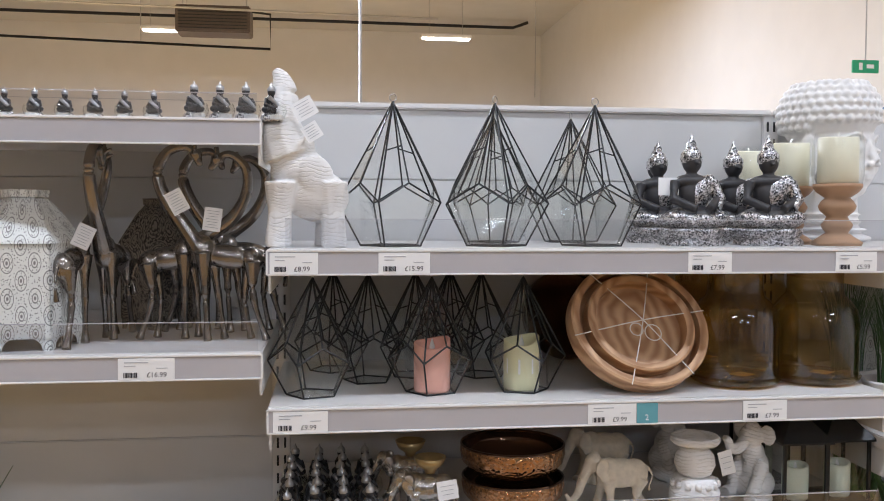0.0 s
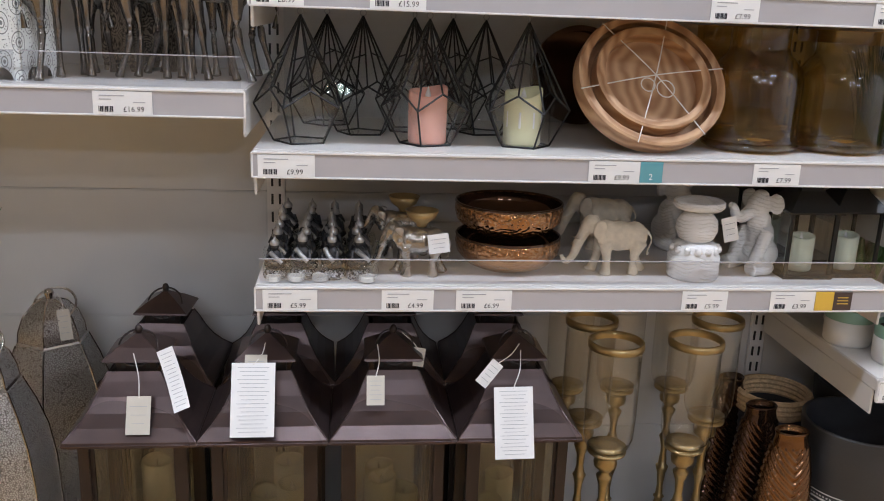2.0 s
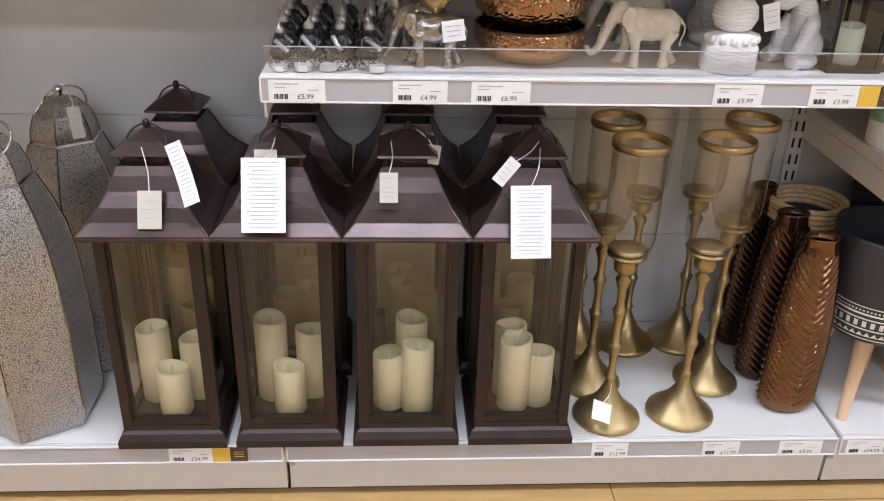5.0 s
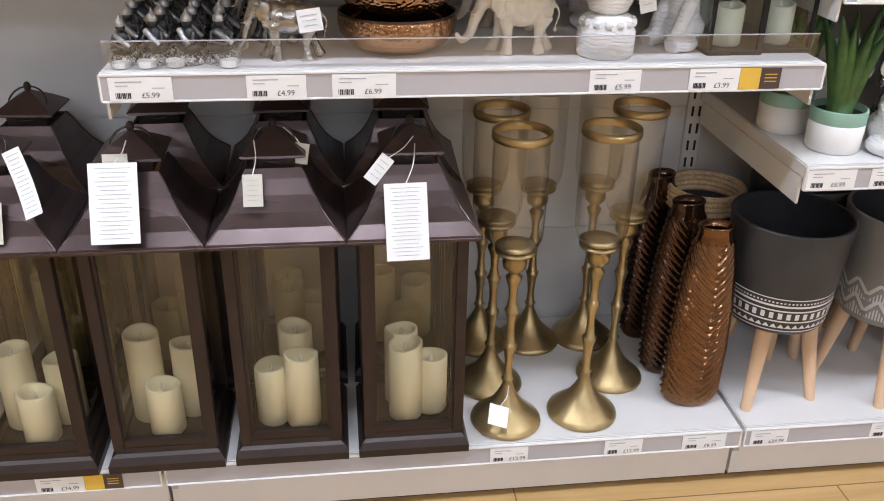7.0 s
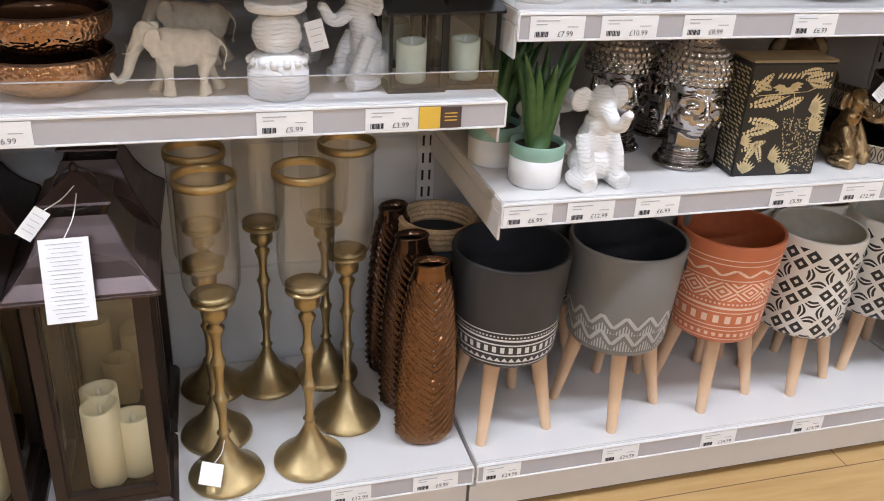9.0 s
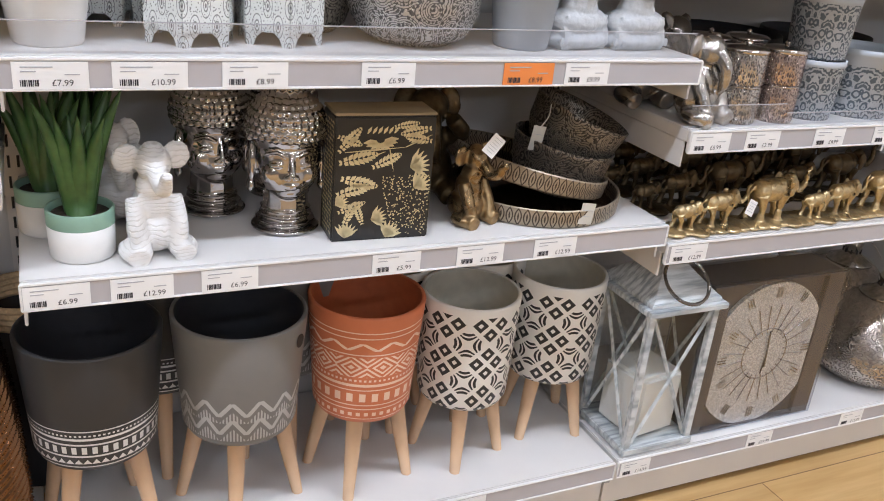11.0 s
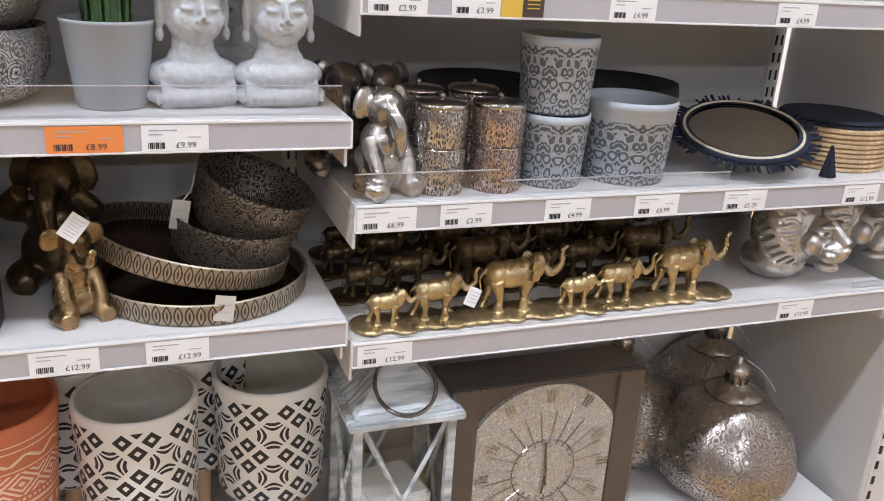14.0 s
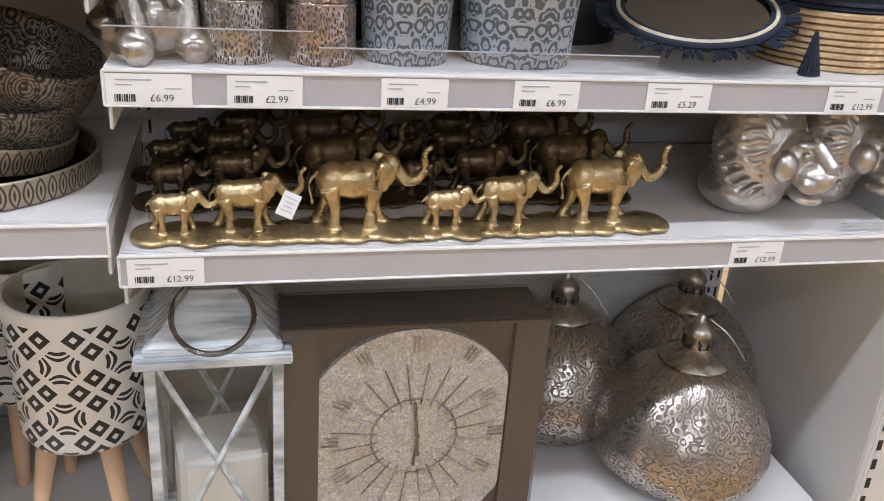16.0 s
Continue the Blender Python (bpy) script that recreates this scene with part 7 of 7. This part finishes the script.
for x, m_ in ((2.135, FILC), (2.222, FILP)):
    tin(x, 0.055, 0.800, m_, knob=False, label="small bright lace metal tin under another")
    tin(x, 0.055, 0.8645, m_, h=0.056)
    tin(x - 0.004, 0.145, 0.800, m_, knob=False, label="small bright lace metal tin under another")
    tin(x - 0.004, 0.145, 0.8645, m_, h=0.060)


def tin_pot(x, y, z, r, h, label):
    t = thing("embossed_pot", label, "pot", "embossed tin pots", (x, y, z))
    part("pot", lathe([(0, 0), (r * 0.86, 0), (r * 0.88, 0.003), (r * 0.985, h - 0.012), (r, h - 0.011), (r, h), (r * 0.95, h), (r * 0.94, h - 0.01), (r * 0.84, 0.01), (0, 0.008)], 56), TIN, t, smooth=True)
    return t


tin_pot(2.318, 0.075, 0.800, 0.054, 0.106, "grey washed tin pot embossed with scrolls")
tin_pot(2.318, 0.078, 0.907, 0.057, 0.108, "grey washed tin pot embossed with scrolls, stacked on another")
tin_pot(2.452, 0.088, 0.800, 0.073, 0.124, "wide grey washed tin pot embossed with scrolls")
for x in (2.25, 2.50):
    t = thing("dark_tray", "dark round tray lying at the back of the shelf", "tray", "dark trays", (x + 0.05, 0.30, 0.800))
    part("tray", lathe([(0, 0), (0.11, 0), (0.115, 0.10), (0.112, 0.115), (0.105, 0.10), (0, 0.012)], 48), DKINNER, t, smooth=True)

t = thing("round_mirror", "small round mirror with rope edge and navy fringe, leaning back", "mirror", "", (2.690, 0.110, 0.800), 4)
m = Matrix.Translation((0, 0, 0.062)) @ Euler((radians(14), radians(-10), 0)).to_matrix().to_4x4()
bm = lathe([(0, 0), (0.088, 0), (0.088, 0.004), (0, 0.004)], 48)
bm.transform(m)
part("glass", bm, MIRROR, t, "silvered mirror glass")
bm = lathe([(0.084, -0.004), (0.104, -0.002), (0.106, 0.004), (0.104, 0.007), (0.088, 0.008)], 48)
bm.transform(m)
part("dark_frame", bm, NAVY, t)
bm = ring(0.096, 0.0028, (0, 0, 0.007), 48)
bm.transform(m)
part("rope_edge", bm, CREAMEL, t, "twisted cream rope edge")
bm = bmesh.new()
rnd = random.Random(2)
for k in range(150):
    a = rnd.uniform(0, TAU)
    tube([(0.103 * math.cos(a), 0.103 * math.sin(a), 0.0), (0.123 * math.cos(a), 0.123 * math.sin(a), rnd.uniform(-0.004, 0.008))], 0.0022, 4, bm)
bm.transform(m)
tagged(part("fringe", bm, NAVY, t, "short navy thread fringe"), kind="stuff")
bm = bmesh.new()
for k in range(16):
    a = TAU * k / 16
    tube([(0.115, -0.085, 0.055), (0.115 + 0.012 * math.cos(a), -0.087 + 0.010 * math.sin(a), 0.004)], 0.0024, 4, bm)
part("tassel", bm, NAVY, t, "navy thread tassel")
lo = min((t.matrix_world @ Vector(v.co)).z for ch in t.children for v in ch.data.vertices)
t.location.z += 0.8005 - lo

for k in range(9):
    t = thing("woven_placemat", "round woven straw placemat in a pile", "placemat", "straw placemats", (2.902 + 0.002 * math.sin(k * 2.3), 0.135, 0.800 + 0.008 * k))
    part("mat", lathe([(0, 0), (0.089, 0), (0.0945, 0.002), (0.0945, 0.0062), (0.089, 0.0078), (0, 0.0078)], 48), STRAW, t)
for k in range(2):
    t = thing("woven_placemat", "navy round woven placemat on top of the pile", "placemat", "navy placemats", (2.902, 0.137, 0.8725 + 0.006 * k))
    part("mat", lathe([(0, 0), (0.088, 0), (0.092, 0.002), (0.088, 0.0058), (0, 0.0058)], 48), NAVY, t)

# upper shelf of the last bay
for k, x in enumerate((2.03, 2.115)):
    t = thing("boxed_glass", "small clear box with a white label on the shelf", "box", "clear boxes", (x, 0.075, 1.080))
    part("carton", box(0.075, 0.07, 0.05, (0, 0, 0.025), 0.002), ACRYL, t)
    part("paper_label", box(0.05, 0.0008, 0.018, (0, -0.0365, 0.02)), TICKET, t)
    part("inner_tray", box(0.068, 0.06, 0.02, (0, 0, 0.012), 0.002), SAGEG, t)
t = thing("leafy_plant", "small pot of bright artificial leaves", "plant", "", (2.235, 0.075, 1.080))
part("pot", lathe([(0, 0), (0.03, 0), (0.034, 0.05), (0, 0.05)], 28), POTW, t, smooth=True)
rnd = random.Random(9)
LEAFB = plain("bright_leaf", (0.16, 0.30, 0.06), 0.5, vary=0.3, scale=80)
bm = bmesh.new()
for _ in range(90):
    a, e = rnd.uniform(0, TAU), rnd.uniform(-0.2, 1.4)
    c = Vector((0.042 * math.cos(a) * math.cos(e), 0.042 * math.sin(a) * math.cos(e), 0.035 + 0.04 * math.sin(e)))
    lf = lathe([(0, 0.001), (0.006, 0.0006), (0.0125, 0.0)], 7)
    lf.transform(Matrix.Translation(c) @ Euler((rnd.uniform(-0.9, 0.9), rnd.uniform(-0.9, 0.9), a)).to_matrix().to_4x4())
    me = bpy.data.meshes.new("tmp")
    lf.to_mesh(me)
    lf.free()
    bm.from_mesh(me)
    bpy.data.meshes.remove(me)
tagged(part("leaves", bm, LEAFB, t, "small round green leaves"), kind="stuff")
KNIT = m_hammer("knit_silver_glaze", (0.66, 0.60, 0.54), 160, 0.25, 0.6, 0.0025)
for k in range(8):
    x = 2.33 + 0.083 * k
    t = thing("textured_pot", "small champagne glazed pot with a knitted texture", "pot", "textured pots", (x, 0.075, 1.080))
    part("pot", lathe([(0, 0), (0.026, 0), (0.036, 0.010), (0.040, 0.032), (0.036, 0.058), (0.033, 0.060), (0.034, 0.03), (0, 0.01)], 36), KNIT, t, smooth=True)

# basket between vase and planter
t = thing("seagrass_basket", "black basket with a woven rope rim standing behind the planter", "basket", "", (1.000, 0.318, 0.138))
part("body", lathe([(0, 0), (0.062, 0), (0.070, 0.30), (0.066, 0.30), (0, 0.02)], 40), DKINNER, t, smooth=True)
bm = bmesh.new()
for k in range(4):
    ring(0.070, 0.006, (0, 0, 0.305 + k * 0.010), 40, bm=bm)
part("rope_rim", bm, STRAW, t, "woven rope rim")

# services under the ceiling
t = thing("heater_unit", "dark grey heating unit hung below the ceiling", "heater", "", (-1.75, 13.0, 4.25))
part("casing", box(1.15, 0.5, 0.42, (0, 0, 0.1), 0.02), CARDB, t)
gr = bmesh.new()
for k in range(7):
    box(1.05, 0.02, 0.012, (0, -0.26, -0.05 + k * 0.05), 0, gr)
part("grille", gr, BLACK, t)
for k in (-1, 1):
    part("hanger", tube([(k * 0.5, 0, 0.3), (k * 0.5, 0, 0.85)], 0.01, 5), STEEL, t)


def pipe(label, pts, r, m_=STEEL):
    t = thing("ceiling_pipe", label, "pipe", "ceiling pipes", pts[0])
    o = Vector(pts[0])
    part("run", tube([Vector(p) - o for p in pts], r, 8), m_, t, smooth=True)


pipe("thin black conduit pipe running under the ceiling", [(-8, 14.0, 4.30), (-0.95, 14.0, 4.13), (-0.95, 14.0, 4.72), (-1.7, 14.0, 4.80)], 0.022, BLACKW)
pipe("thin grey conduit pipe running under the ceiling", [(-8, 12.0, 4.42), (1.7, 12.0, 4.28)], 0.018)
pipe("thin black conduit pipe running under the ceiling", [(-8, 15.5, 5.0), (3.6, 15.5, 4.95), (3.9, 15.5, 5.06)], 0.03, BLACKW)
for x, y, z0 in ((-5.2, 9.5, 0.1), (0.30, 5.0, 1.4), (-3.9, 12.0, 4.35), (3.7, 14.0, 3.4), (-3.1, 14.0, 4.2)):
    pipe("slim vertical hanging rod from the ceiling", [(x, y, z0), (x, y, CEIL)], 0.010 if z0 < 2 else 0.008)
# exit sign and blue fascia on the far side
t = thing("exit_sign", "green and white emergency exit sign hung from the ceiling", "sign", "", (4.25, 5.1, 2.46))
part("sign_face", box(0.22, 0.02, 0.10, (0, 0, 0), 0.003), plain("exit_green", (0.02, 0.36, 0.18), 0.4, vary=0.02), t)
part("arrow", box(0.06, 0.004, 0.03, (0.035, -0.012, 0)), TICKET, t)
part("figure_mark", box(0.028, 0.004, 0.055, (-0.045, -0.012, 0)), TICKET, t)
part("hanger", tube([(0, 0, 0.05), (0, 0, CEIL - 2.46)], 0.006, 5), STEEL, t)
wall("fascia", 0.05, 9.0, 0.11, (4.45, 8.0, 2.10), plain("blue_fascia", (0.22, 0.33, 0.50), 0.5, vary=0.02))
